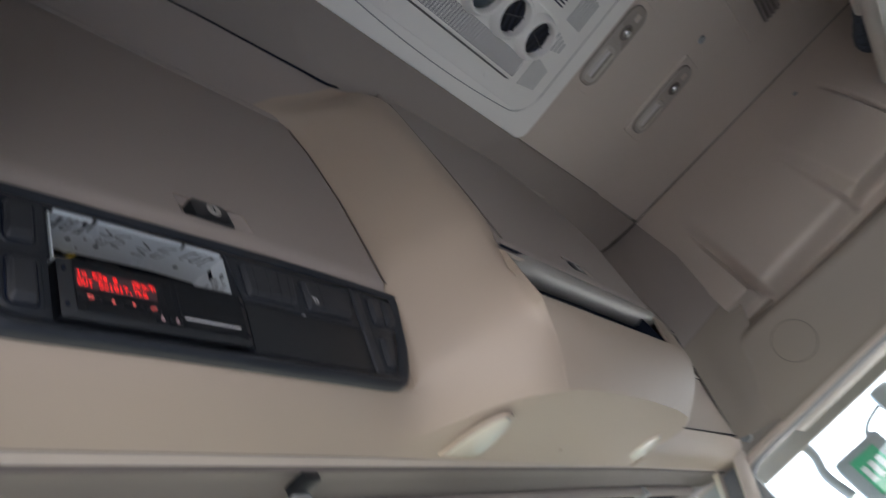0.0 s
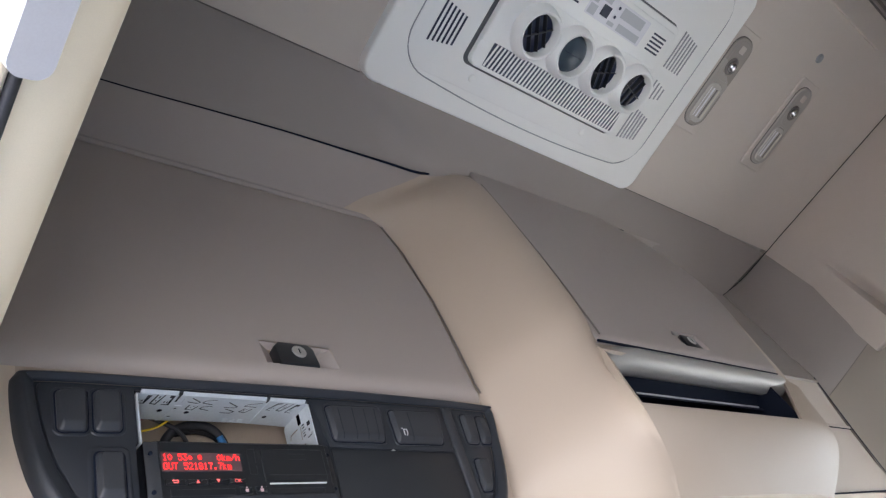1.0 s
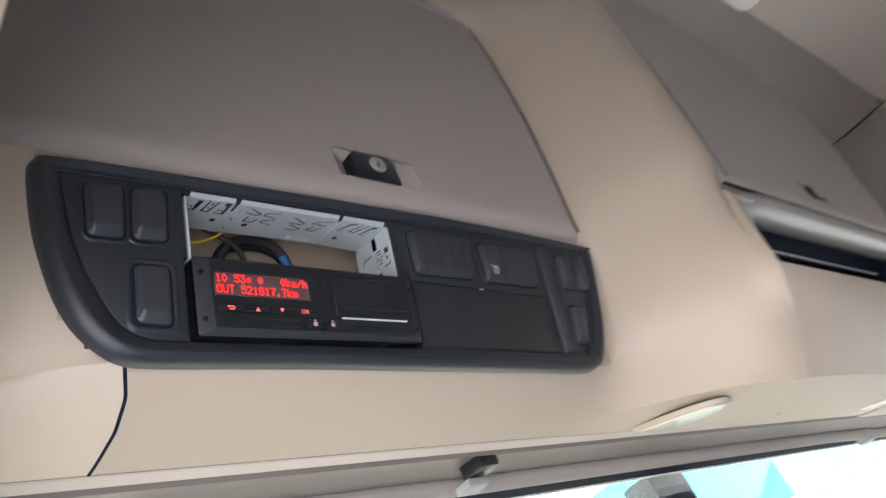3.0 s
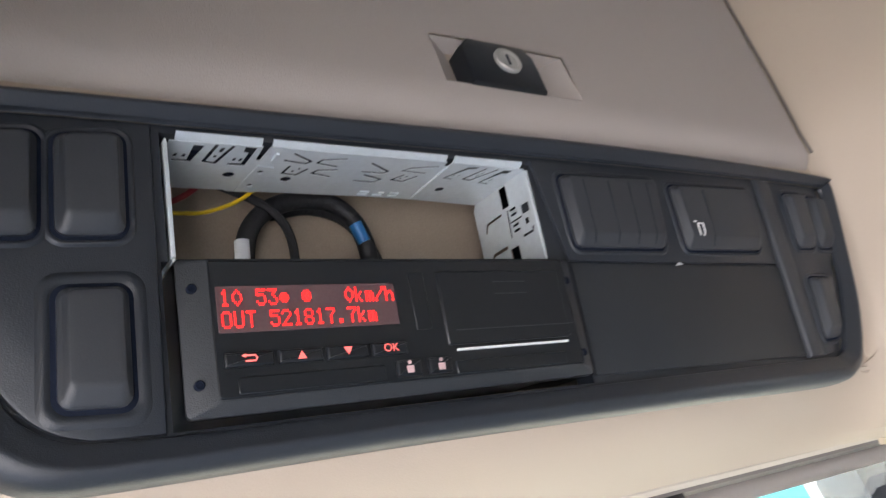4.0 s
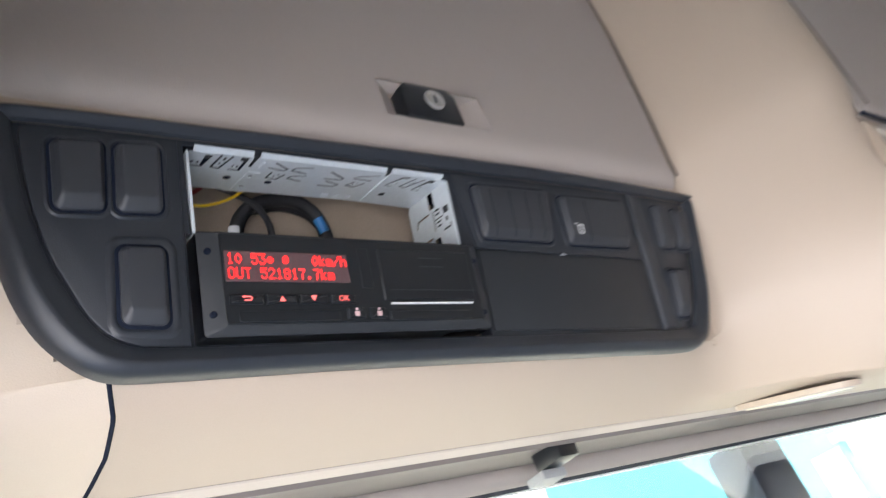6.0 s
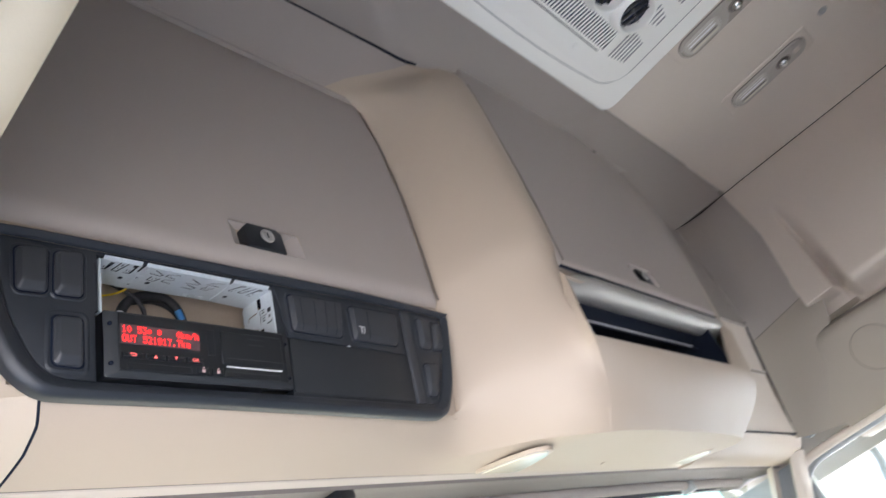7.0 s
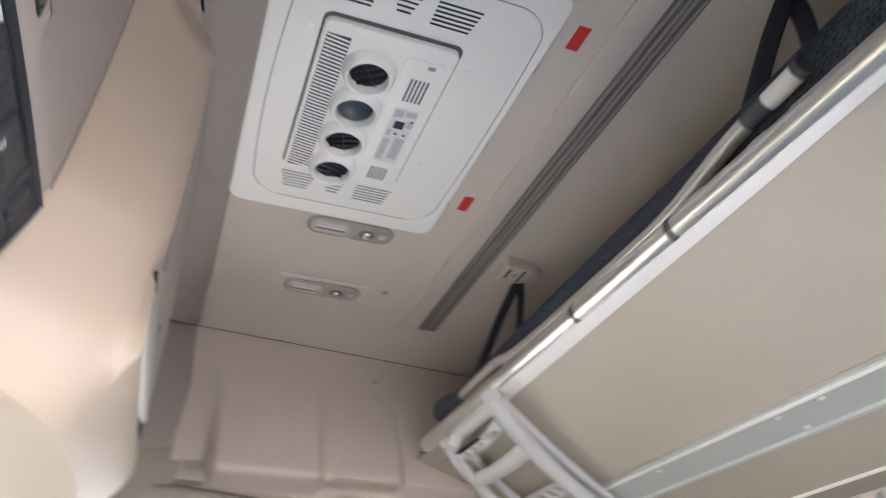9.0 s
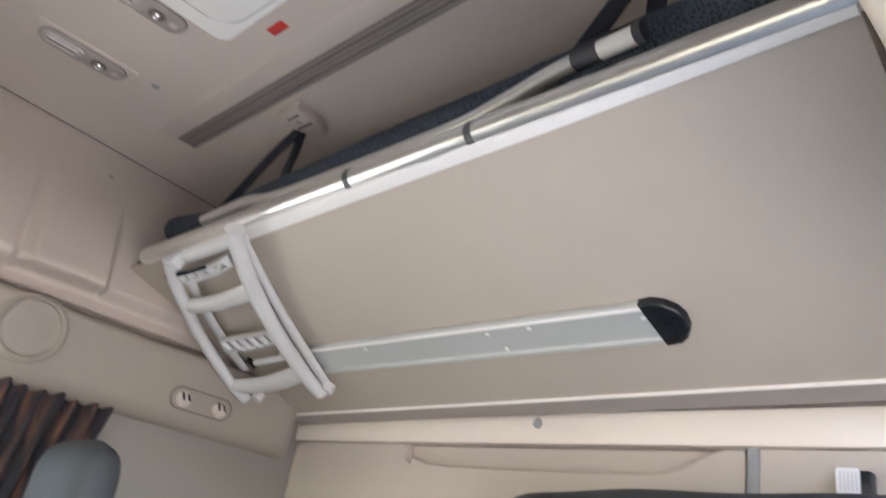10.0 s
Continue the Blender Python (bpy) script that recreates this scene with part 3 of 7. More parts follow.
YD = [(1.475, 0.012), (1.50, 0.009), (1.62, -0.029), (1.632, -0.031), (1.66, -0.033), (2.04, -0.046), (2.05, -0.050)]
YP = [(1.40, -0.168), (1.488, -0.168), (1.60, -0.163), (1.62, -0.154), (2.05, -0.156), (2.165, -0.158)]
# the fold between the nose's face and its underside, seen from below: x, y
FOLD = [(0.30, 0.012), (0.34, 0.013), (0.38, 0.035), (0.41, 0.065), (0.44, 0.090), (0.455, 0.086), (0.466, 0.074), (0.485, 0.048), (0.498, 0.025), (0.513, -0.018), (0.535, -0.062), (0.565, -0.088), (0.60, -0.101), (0.66, -0.107), (0.70, -0.108), (0.844, -0.107), (1.0, -0.096), (1.10, -0.080), (1.16, -0.052), (1.194, -0.010), (1.22, 0.05), (1.235, 0.098)]
FOLDX = {"A": (-0.16, 0.43), "B": (0.43, 0.585), "C": (0.585, 0.97), "D": (0.97, 1.235)}


def fold_point(seg, s):
    x = lerp(*FOLDX[seg], s)
    if seg == "D":
        x = lerp(0.97, 1.235, 1 - (1 - s) ** 1.6)
    y = sum(steps(FOLD, x + d) for d in (-0.01, -0.005, 0, 0.005, 0.01)) / 5
    if seg == "A":
        y += 0.030 * ease((-0.045 - x) / 0.09)
    slope = 0.30 * ease((x - 0.36) / 0.22)
    return Vector((x, y, lerp(1.475, 1.457 - slope * (0.101 - y), ease((x - 0.36) / 0.18))))


def roof_seam(x):
    """Joint between the lockers and the cove: y, z."""
    y = steps([(0.0, -0.114), (0.29, -0.127), (0.58, -0.132), (0.66, -0.149), (0.75, -0.154), (1.40, -0.157)], x)
    return y, steps([(0.0, 2.1165), (0.29, 2.1250), (0.58, 2.1340), (0.66, 2.152), (0.75, 2.1575), (1.40, 2.162)], x)


def console_point(seg, s, row):
    """A place on the console's skin: seg A driver, B arch, C passenger, D end."""
    kind, q = row
    z = q if kind == "f" else 1.488
    w = {"A": 0.0, "B": lerp(math.sin(s * math.pi / 2), 1 - (1 - s) ** 1.35, ease((1.66 - z) / 0.17)), "C": 1.0, "D": 1.0}[seg]
    xl, xr, xe, xf = steps(XL, z), steps(XR, z), steps(XE, z), steps(XF, z)
    x = {"A": lerp(-0.16, xl, s), "B": lerp(xl, xr, s), "C": lerp(xr, xe, s), "D": lerp(xe, xf, s)}[seg]
    y = lerp(steps(YD, z), steps(YP, z), w)
    if kind == "f" and z > SHOULDER:
        q = (z - SHOULDER) / (2.165 - SHOULDER)
        sy, sz = roof_seam(x)
        w = ease(s) if seg == "B" else w
        bulge = 0.014 * w + 0.008 * math.sin(math.pi * s) if seg == "B" else 0.0
        y = lerp(lerp(-0.050, sy, q), lerp(-0.156 - bulge, sy, q ** 2.2), w)
        if seg == "D":
            y += (0.03 - y) * s ** 2.5 * (1 - q)
        return (x, y, lerp(SHOULDER, sz, q))
    if seg == "B":
        y -= (0.008 * math.sin(math.pi * s) + 0.014 * w) * ease((z - 1.56) / 0.13)
        y += 0.012 * w * math.exp(-((z - 1.570) / 0.050) ** 2)
    if seg == "D":
        y += (0.03 - y) * s ** 2.5
    if seg == "A" and z < 1.57:
        y += 0.022 * ease((-0.045 - x) / 0.09) * ((1.57 - z) / 0.082) ** 2
    if kind == "f":
        return (x, y, z)
    foot = fold_point(seg, s)
    if kind == "l":
        p = {"A": 2.1, "B": lerp(2.1, 1.45, ease(s * 1.6)), "C": 1.45, "D": 1.45}[seg]
        return (lerp(x, foot.x, q ** (1 + 0.3 * w)), lerp(y, foot.y, q ** p), lerp(z, foot.z, q))
    flat = ease((foot.x - 0.36) / 0.18)
    back = 1.460 - 0.010 * ease((foot.x - 0.3) / 0.9)
    return (foot.x, lerp(foot.y, 0.101, q), lerp(foot.z, back, lerp(1 - (1 - q) ** 2, q, flat)))


ROWS_C = [("f", z) for z in (2.165, 2.158, 2.15, 2.14, 2.13, 2.12, 2.11, 2.10, 2.09, 2.08, 2.07, 2.06, 2.053, 2.049)] + [("f", lerp(2.03, 1.66, k / 12)) for k in range(13)] + [("f", z) for z in (1.645, 1.632, 1.62, 1.612, 1.598, 1.57, 1.54, 1.515, 1.497, 1.488)]
ROWS_C += [("l", q) for q in (0.08, 0.2, 0.34, 0.48, 0.62, 0.75, 0.86, 0.94, 0.985, 1.0)] + [("u", q) for q in (0.012, 0.05, 0.13, 0.22, 0.34, 0.48, 0.62, 0.78, 0.9, 1.0)]
COLS_C = [("A", k / 40) for k in range(41)] + [("B", k / 26) for k in range(1, 27)] + [("C", k / 24) for k in range(0, 25)] + [("D", k / 18) for k in range(1, 19)]
rows = [[Vector(console_point(seg, s, row)) for seg, s in COLS_C] for row in ROWS_C]
# ease the foot of the arch
for _ in range(70):
    held = [[p.copy() for p in row] for row in rows]
    for i, (kind, q) in enumerate(ROWS_C):
        if (kind == "f" and q < 1.66) or (kind == "l" and q < 0.8):
            for j, (seg, s) in enumerate(COLS_C):
                if seg == "B" and s < 1 or kind == "l" and q > 0.1 and (seg == "B" or seg == "C" and s < 0.25):
                    west, east = (j - 2 if (seg, s) == ("C", 0) else j - 1), (j + 2 if (seg, s) == ("B", 1) else j + 1)
                    rows[i][j] = held[i][j] * 0.5 + (held[i - 1][j] + held[i + 1][j] + held[i][west] + held[i][east]) * 0.125
# run the driver's underside smoothly into the foot of the arch
for _ in range(120):
    held = [[p.copy() for p in row] for row in rows]
    for i, (kind, q) in enumerate(ROWS_C):
        if kind == "l" and q > 0.1 or kind == "u" and q < 0.95:
            for j, (seg, s) in enumerate(COLS_C):
                if seg == "A" and s > 0 or seg == "B" and s < 0.30:
                    rows[i][j] = held[i][j] * 0.5 + (held[i - 1][j] + held[i + 1][j] + held[i][j - 1] + held[i][j + 1]) * 0.125


def console_keep(i, j):
    (ka, za), (kb, zb) = ROWS_C[i], ROWS_C[i + 1]
    seg = COLS_C[j + 1][0]
    x = (rows[i][j][0] + rows[i][j + 1][0]) / 2
    if ka == "f" and kb == "f":
        if seg == "C" and COLS_C[j + 1][1] > 0 and zb >= 1.488 - 1e-6 and za <= 1.598 + 1e-6:
            return False
        if seg == "A" and -0.07 < x < 0.40 and 1.497 <= zb and za <= 1.612:
            return False
    return True


# soften the shoulder of the arch
for _ in range(8):
    held = [[p.copy() for p in row] for row in rows]
    for i, (kind, q) in enumerate(ROWS_C):
        if kind == "f" and q > 1.98 and i:
            for j, (seg, s) in enumerate(COLS_C):
                if seg == "B" and s < 1:
                    rows[i][j] = held[i][j] * 0.5 + (held[i - 1][j] + held[i + 1][j] + held[i][j - 1] + held[i][j + 1]) * 0.125


def on_ledge(i, j):
    return ROWS_C[i][0] == "f" and ROWS_C[i + 1][1] >= 2.049 - 1e-6 and COLS_C[j + 1][0] != "B"


# the seam that sets the cream end piece apart, by y; beside the panel it runs behind the rim, by z
SEAM = [(0.0095, -0.0470), (0.0195, -0.0445), (0.031, -0.0415), (0.06, -0.0405), (0.09, -0.0440), (0.10, -0.0460)]
SEAM_UP = [(1.488, -0.050), (1.505, -0.070), (1.53, -0.088), (1.60, -0.098), (1.62, -0.100), (1.63, -0.130)]
for (kind, q), row in zip(ROWS_C, rows):
    if kind != "f":
        row[8].x = steps(SEAM, row[8].y)


def on_end(i, j):
    kind, q = ROWS_C[i + 1]
    if COLS_C[j + 1][0] != "A":
        return False
    return j < 8 if kind != "f" else (rows[i + 1][j].x + rows[i + 1][j + 1].x) / 2 < steps(SEAM_UP, q)


bm = sheet(bmesh.new(), rows, 0.005, lambda i, j: console_keep(i, j) and not on_ledge(i, j) and not on_end(i, j))
part("shell", bm, BEIGE, console, "soft beige moulded shell", 42)
bm = sheet(bmesh.new(), rows, 0.005, lambda i, j: console_keep(i, j) and not on_ledge(i, j) and on_end(i, j))
part("end_piece", bm, PALEBEIGE, console, "cream end piece beside the doorway", 42)
# Ledge takes the darker door taupe; the shade under the cove is in its colour.
bm = sheet(bmesh.new(), rows[:15], 0.005, lambda i, j: i < 14 and on_ledge(i, j))
part("ledge", bm, DOORCLOTH, console, "ledge above the locker door, its shade put into the taupe", 60)
bm = bmesh.new()
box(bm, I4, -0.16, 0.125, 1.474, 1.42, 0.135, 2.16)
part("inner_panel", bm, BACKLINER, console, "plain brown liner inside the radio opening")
# Added black sheet above the cage; paints the darkness behind its holes.
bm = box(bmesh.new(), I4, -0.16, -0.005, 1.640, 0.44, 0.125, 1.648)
part("dark_backing", bm, VOID, console, "dark sheet added above the cage in place of shade")
# seam in the skin under the switch panel
line = [row[8] + Vector((0, 0.0005, 0.0005)) for (kind, q), row in zip(ROWS_C, rows) if kind != "f"]
bm = tube(bmesh.new(), line, 0.0014, 10)
part("seam", bm, VOID, console, "dark joint in the skin", 70)


def door_skin(xa, xb, za, zb, ybase, hole=None, roll=0.02, r=0.007, deep=0.014, n=26):
    """A locker door: slightly crowned, with rolled edges, and a hole for its latch."""
    zs = sorted({za + d for d in (0, 0.0012, 0.003, 0.006, 0.011, 0.018, 0.026)} | {zb - d for d in (0, 0.0012, 0.003, 0.006)} | {lerp(za + 0.03, zb - 0.008, k / n) for k in range(n + 1)} | ({hole[1], hole[3]} if hole else set()), reverse=True)
    us = [0, 0.002, 0.005, 0.01] + [lerp(0.014, 0.986, k / 40) for k in range(41)] + [0.99, 0.995, 0.998, 1]
    rows = []
    for z in zs:
        row = []
        a, b = xa(z), xb(z)
        xs = [lerp(a, b, u) for u in us]
        if hole:
            for h in (hole[0], hole[2]):
                q = min(range(len(xs)), key=lambda i: abs(xs[i] - h))
                xs[q] = h
        for x in xs:
            d = min(x - a, b - x, zb - z)
            back = 0.0
            for dist, rad in ((d, r), (z - za, roll)):
                q = 1 - max(0.0, min(1.0, dist / rad))
                back = max(back, rad * 0.8 * (1 - math.sqrt(max(0.0, 1 - q * q))))
            row.append((x, ybase(x, z) - deep + min(back, deep + 0.004), z))
        rows.append(row)

    def keep(i, j):
        if not hole:
            return True
        x = (rows[i][j][0] + rows[i][j + 1][0]) / 2
        z = (zs[i] + zs[i + 1]) / 2
        return not (hole[0] < x < hole[2] and hole[1] < z < hole[3])

    return loft(bmesh.new(), rows, keep), rows


def scoop(bm, x0, z0, x1, z1, y, depth=0.013, side=0.018):
    """A shallow tray round a latch."""
    a = [(x0, y, z0), (x1, y, z0), (x1, y, z1), (x0, y, z1)]
    b = [(x0 + side, y + depth, z0 + 0.004), (x1 - side, y + depth, z0 + 0.004), (x1 - side, y + depth, z1 - 0.004), (x0 + side, y + depth, z1 - 0.004)]
    va, vb = [bm.verts.new(p) for p in a], [bm.verts.new(p) for p in b]
    for i in range(4):
        j = (i + 1) % 4
        bm.faces.new((va[i], va[j], vb[j], vb[i]))
    bm.faces.new(vb)
    return bm


def latch(parent, x, y, z, w, h, key=True):
    """A black push latch with a key barrel."""
    m = frame_of((x, y, z), (1, 0, 0), (0, -0.05, 1))
    bm = prism(bmesh.new(), m, [(-w / 2, -h / 2), (w / 2, -h / 2), (w / 2, h * 0.3), (w * 0.38, h / 2), (-w * 0.38, h / 2), (-w / 2, h * 0.3)], -0.012, 0.0065, 0.0025)
    body = part("latch", bm, PIANO, parent, "black push latch")
    if key:
        bm = lathe(bmesh.new(), m @ Matrix.Translation((0.003, h * 0.06, 0.0062)), [(0.0088, 0), (0.0088, 0.0016), (0.0078, 0.0024), (0.0064, 0.0022), (0.0060, 0.0016)])
        part("key_barrel", bm, SILVER, body, "silver key barrel")
        bm = box(bmesh.new(), m @ Matrix.Translation((0.003, h * 0.06, 0.0076)), -0.0007, -0.0036, 0, 0.0007, 0.0036, 0.0006)
        part("keyhole", bm, VOID, body, "dark key slot")


bm, _ = door_skin(lambda z: -0.128, lambda z: steps(XL, z) - 0.005, 1.6225, 2.042, lambda x, z: steps(YD, z) + 0.002, (0.137, 1.648, 0.231, 1.683), roll=0.022, deep=0.012)
door = part("locker_door", bm, DOORCLOTH, console, "taupe locker door of the driver's side", 50)
bm = scoop(bmesh.new(), 0.137, 1.648, 0.231, 1.683, -0.0425, 0.013, 0.022)
part("latch_recess", bm, DOORCLOTH, door, "scooped latch recess", 30)
latch(door, 0.178, -0.040, 1.6645, 0.050, 0.033)
bm = bmesh.new()
tube(bm, [(x, -0.0535, 2.0475) for x in [lerp(-0.14, 0.474, k / 12) for k in range(13)]], 0.006, 10)
part("edge_strip", bm, DOORCLOTH, door, "pale strip along the door top")


bm = tube(bmesh.new(), smooth_path([(x, roof_seam(x)[0] - 0.0008, roof_seam(x)[1] - 0.0008) for x in (-0.2, 0.0, 0.15, 0.29, 0.40, 0.50, 0.58, 0.63, 0.66, 0.75, 0.9, 1.1, 1.25)], 3), [lerp(0.0010, 0.0028, min(1, k / 18) ** 2) if k <= 19 else lerp(0.0028, 0.0010, min(1, (k - 19) / 5)) for k in range(37)], 8)
part("roof_joint", bm, VOID, console, "dark joint under the cove")
bm, _ = door_skin(lambda z: steps(XR, z) + 0.006, lambda z: steps(XE, z) - 0.012, 1.624, 2.166, lambda x, z: -0.1585 + 0.004 * ((x - 0.95) / 0.4) ** 2, (0.850, 1.648, 0.932, 1.687), roll=0.012, deep=0.008)
door = part("locker_door", bm, DOORCLOTH, console, "taupe locker door over the open pocket", 50)
bm = scoop(bmesh.new(), 0.850, 1.648, 0.932, 1.687, -0.1660, 0.014, 0.012)
part("latch_recess", bm, DOORCLOTH, door, "scooped latch recess", 30)
latch(door, 0.888, -0.160, 1.665, 0.046, 0.030)
# Thin lines draw the door gaps' soft shadow in taupe; the thick one is black.
for pts, r in (([(steps(XL, z) - 0.0022, steps(YD, z) - 0.0085, z) for z in [lerp(1.634, 2.030, k / 24) for k in range(25)]], 0.0012), ([(steps(XR, z) + 0.0012, -0.1690, z) for z in [lerp(1.625, 2.08, k / 20) for k in range(21)]], 0.0014), ([(x, -0.1600, 1.6225) for x in [lerp(0.585, 1.155, k / 8) for k in range(9)]], 0.0022)):
    part("door_gap", tube(bmesh.new(), pts, r, 8), VOID if r > 0.002 else BOWL, console, "dark line for the gap and shadow round a locker door")
# silver grip rail under the passenger locker
bm = bmesh.new()
rail_prof = [(-0.140, 1.622), (-0.153, 1.621), (-0.162, 1.617), (-0.1675, 1.610), (-0.1675, 1.602), (-0.163, 1.594), (-0.154, 1.588), (-0.140, 1.585), (-0.130, 1.592), (-0.128, 1.610)]
rings = []
for x, fat in [(lerp(0.572, 1.136, k / 20), 1.0) for k in range(21)] + [(1.142, 0.93), (1.146, 0.75), (1.147, 0.4)]:
    rings.append([Vector((x, -0.148 + (y + 0.148) * fat + 0.016 * (1 - ease((x - 0.572) / 0.07)), 1.603 + (z - 1.604) * fat)) for y, z in rail_prof])
loft(bm, [r + [r[0]] for r in rings])
for r in (rings[0][::-1], rings[-1]):
    bm.faces.new([bm.verts.new(p) for p in r])
bmesh.ops.remove_doubles(bm, verts=bm.verts, dist=1e-6)
part("grip_rail", bm, SILVER, console, "satin silver grip rail", 60)
bm = bmesh.new()
sheet(bm, [[(x, y, z) for y, z in ((-0.142, 1.602), (-0.118, 1.590), (-0.112, 1.576), (-0.120, 1.566))] for x in [lerp(0.575, 1.145, k / 10) for k in range(11)]], 0.003)
part("inner_rail", bm, VOID, console, "dark rail inside the pocket", 60)
bm = tube(bmesh.new(), [(x, -0.112, 1.5775) for x in [lerp(0.575, 1.130, k / 10) for k in range(11)]], 0.0022, 8)
part("rail_edge", bm, LABELGREY, console, "pale edge of the inner rail", 60)
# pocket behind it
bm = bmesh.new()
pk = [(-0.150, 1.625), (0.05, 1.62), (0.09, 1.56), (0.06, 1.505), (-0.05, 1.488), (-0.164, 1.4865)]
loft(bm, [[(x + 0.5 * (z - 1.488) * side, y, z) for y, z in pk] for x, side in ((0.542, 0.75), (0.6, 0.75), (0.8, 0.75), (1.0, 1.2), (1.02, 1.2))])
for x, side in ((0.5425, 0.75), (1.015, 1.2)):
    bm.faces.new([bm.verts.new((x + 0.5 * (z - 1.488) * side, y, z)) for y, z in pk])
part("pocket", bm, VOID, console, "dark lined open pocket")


# map lamps in the console's underside
def map_lamp(pts):
    """A long lens lying slantwise in the underside, with a scooped end."""
    m = frame_of((0, 0.101, 1.4545), (1, 0, 0), (0, -1, -0.30))
    sgn_n = 1.0 if m.to_3x3().col[2].z < 0 else -1.0
    out = [(p.x, p.y) for p in smooth_path([(x, 0.101 - y, 0) for x, y in pts + pts[:1]], 4)[:-1]]
    if sum(a[0] * c[1] - c[0] * a[1] for a, c in zip(out, out[1:] + out[:1])) < 0:
        out = out[::-1]
    bm = prism(bmesh.new(), m, ring_offset(out, -0.007), -0.004 * sgn_n, 0.0012 * sgn_n, 0.0008, 2)
    lamp = part("map_lamp", bm, BEIGE, console, "beige surround of a map lamp")
    # Grey plate a little wider than the lens paints its recess shadow.
    bm = prism(bmesh.new(), m, ring_offset(out, -0.0012), -0.001 * sgn_n, 0.0016 * sgn_n)
    part("gap", bm, GREYMARK, lamp, "grey plate painting the shadow round the lens")
    bm = prism(bmesh.new(), m, out, -0.001 * sgn_n, 0.0030 * sgn_n, 0.0014, 3)
    part("lens", bm, LENSW, lamp, "frosted white lens")


map_lamp([(0.545, 0.080), (0.532, 0.03), (0.529, -0.010), (0.540, -0.028), (0.566, -0.014), (0.600, 0.035), (0.620, 0.074), (0.588, 0.084)])
map_lamp([(1.155, 0.090), (1.110, 0.03), (1.092, -0.005), (1.105, -0.020), (1.150, 0.004), (1.20, 0.055), (1.225, 0.086), (1.19, 0.094)])
bm = lathe(bmesh.new(), pose(0.83, 0.055, 1.4400, 180), [(0.004, 0), (0.004, 0.001), (0.002, 0.0014)], 12)
part("screw", bm, BEIGE, console, "small plug")

# lower right piece beside the nose
side_box = thing("corner_console", "beige corner piece beside the overhead console", "console", (1.6, 0.05, 1.44))
bm = bmesh.new()
rows = []
for s in [k / 10 for k in range(11)]:
    x0, x1 = 1.33, lerp(1.69, 1.868, s)
    y, z = lerp(-0.094, 0.016, s), lerp(1.748, 1.484, s)
    rows.append([(lerp(x0, x1, k / 10), y + 0.006 * math.sin(math.pi * s), z) for k in range(11)])
sheet(bm, rows, 0.01)
part("upper_panel", bm, SIDE, side_box, "taupe sloping upper panel", 60)
bm = bmesh.new()
rows = []
for y, z in ((0.010, 1.4775), (0.014, 1.474), (0.020, 1.464), (0.040, 1.446), (0.070, 1.440), (0.101, 1.446)):
    rows.append([(lerp(1.22, 1.925, k / 12), y + 0.012 * (k / 12) ** 3, z) for k in range(13)])
sheet(bm, rows, -0.008)
part("lower_panel", bm, BEIGE, side_box, "beige lower panel", 60)
for pts, r, lab in (([(1.42, -0.0405, 1.634), (1.6, -0.0400, 1.632), (1.782, -0.0385, 1.630)], 0.0016, "dark groove across the panel"), ([(1.20, 0.010, 1.4805), (1.5, 0.011, 1.4805), (1.868, 0.014, 1.4820)], 0.0019, "dark gap under the panel"), ([(1.692, -0.096, 1.747), (1.740, -0.066, 1.680), (1.80, -0.028, 1.59), (1.870, 0.014, 1.486)], 0.0013, "dark joint beside the panel")):
    part("joint", tube(bmesh.new(), smooth_path(pts, 5), r, 8), VOID, side_box, lab)
bm = tube(bmesh.new(), smooth_path([(1.42, -0.0425, 1.6385), (1.6, -0.0420, 1.6365), (1.780, -0.0405, 1.6345)], 4), 0.0032, 8)
part("rolled_edge", bm, SIDE, side_box, "rolled lower edge of the upper panel", 60)

# ---- switch panel ----
PV, PN = Vector((0, -0.2607, 0.9654)), Vector((0, -0.9654, -0.2607))
PF = frame_of((0, 0, 1.5), (1, 0, 0), PV)
panel = thing("switch_panel", "black plastic switch panel in the overhead console", "switch panel", (0.18, 0.0, 1.48))
RIM = [(0.02, -0.0197, 0.02, -0.0055), (0.10, -0.0198, 0.10, -0.0058), (0.30, -0.0225, 0.30, -0.0068), (0.388, -0.0235, 0.383, -0.0072), (0.412, -0.019, 0.396, -0.0060)]
RIM += [(0.4245, -0.008, 0.407, 0.0), (0.440, 0.025, 0.424, 0.034), (0.4495, 0.067, 0.4355, 0.072), (0.4570, 0.105, 0.4425, 0.100), (0.4550, 0.1165, 0.4425, 0.1095), (0.440, 0.1215, 0.435, 0.1130)]
RIM += [(0.25, 0.1268, 0.25, 0.1155), (0.0, 0.1235, 0.0, 0.1140), (-0.087, 0.1210, -0.080, 0.1125), (-0.100, 0.117, -0.0865, 0.1095), (-0.1025, 0.105, -0.086, 0.100)]
RIM += [(-0.0985, 0.068, -0.081, 0.068), (-0.089, 0.030, -0.0725, 0.040), (-0.079, 0.008, -0.0645, 0.0235), (-0.068, -0.0055, -0.0565, 0.0100), (-0.0565, -0.0145, -0.0495, 0.002), (-0.046, -0.0185, -0.0410, -0.0025), (-0.033, -0.0196, -0.031, -0.0047), (-0.012, -0.0198, -0.012, -0.0054)]
OUT = [(p.x, p.y) for p in smooth_path([(a, c, 0) for a, c, _, _ in RIM], 4)]
INN = [(p.x, p.y) for p in smooth_path([(a, c, 0) for _, _, a, c in RIM], 4)]
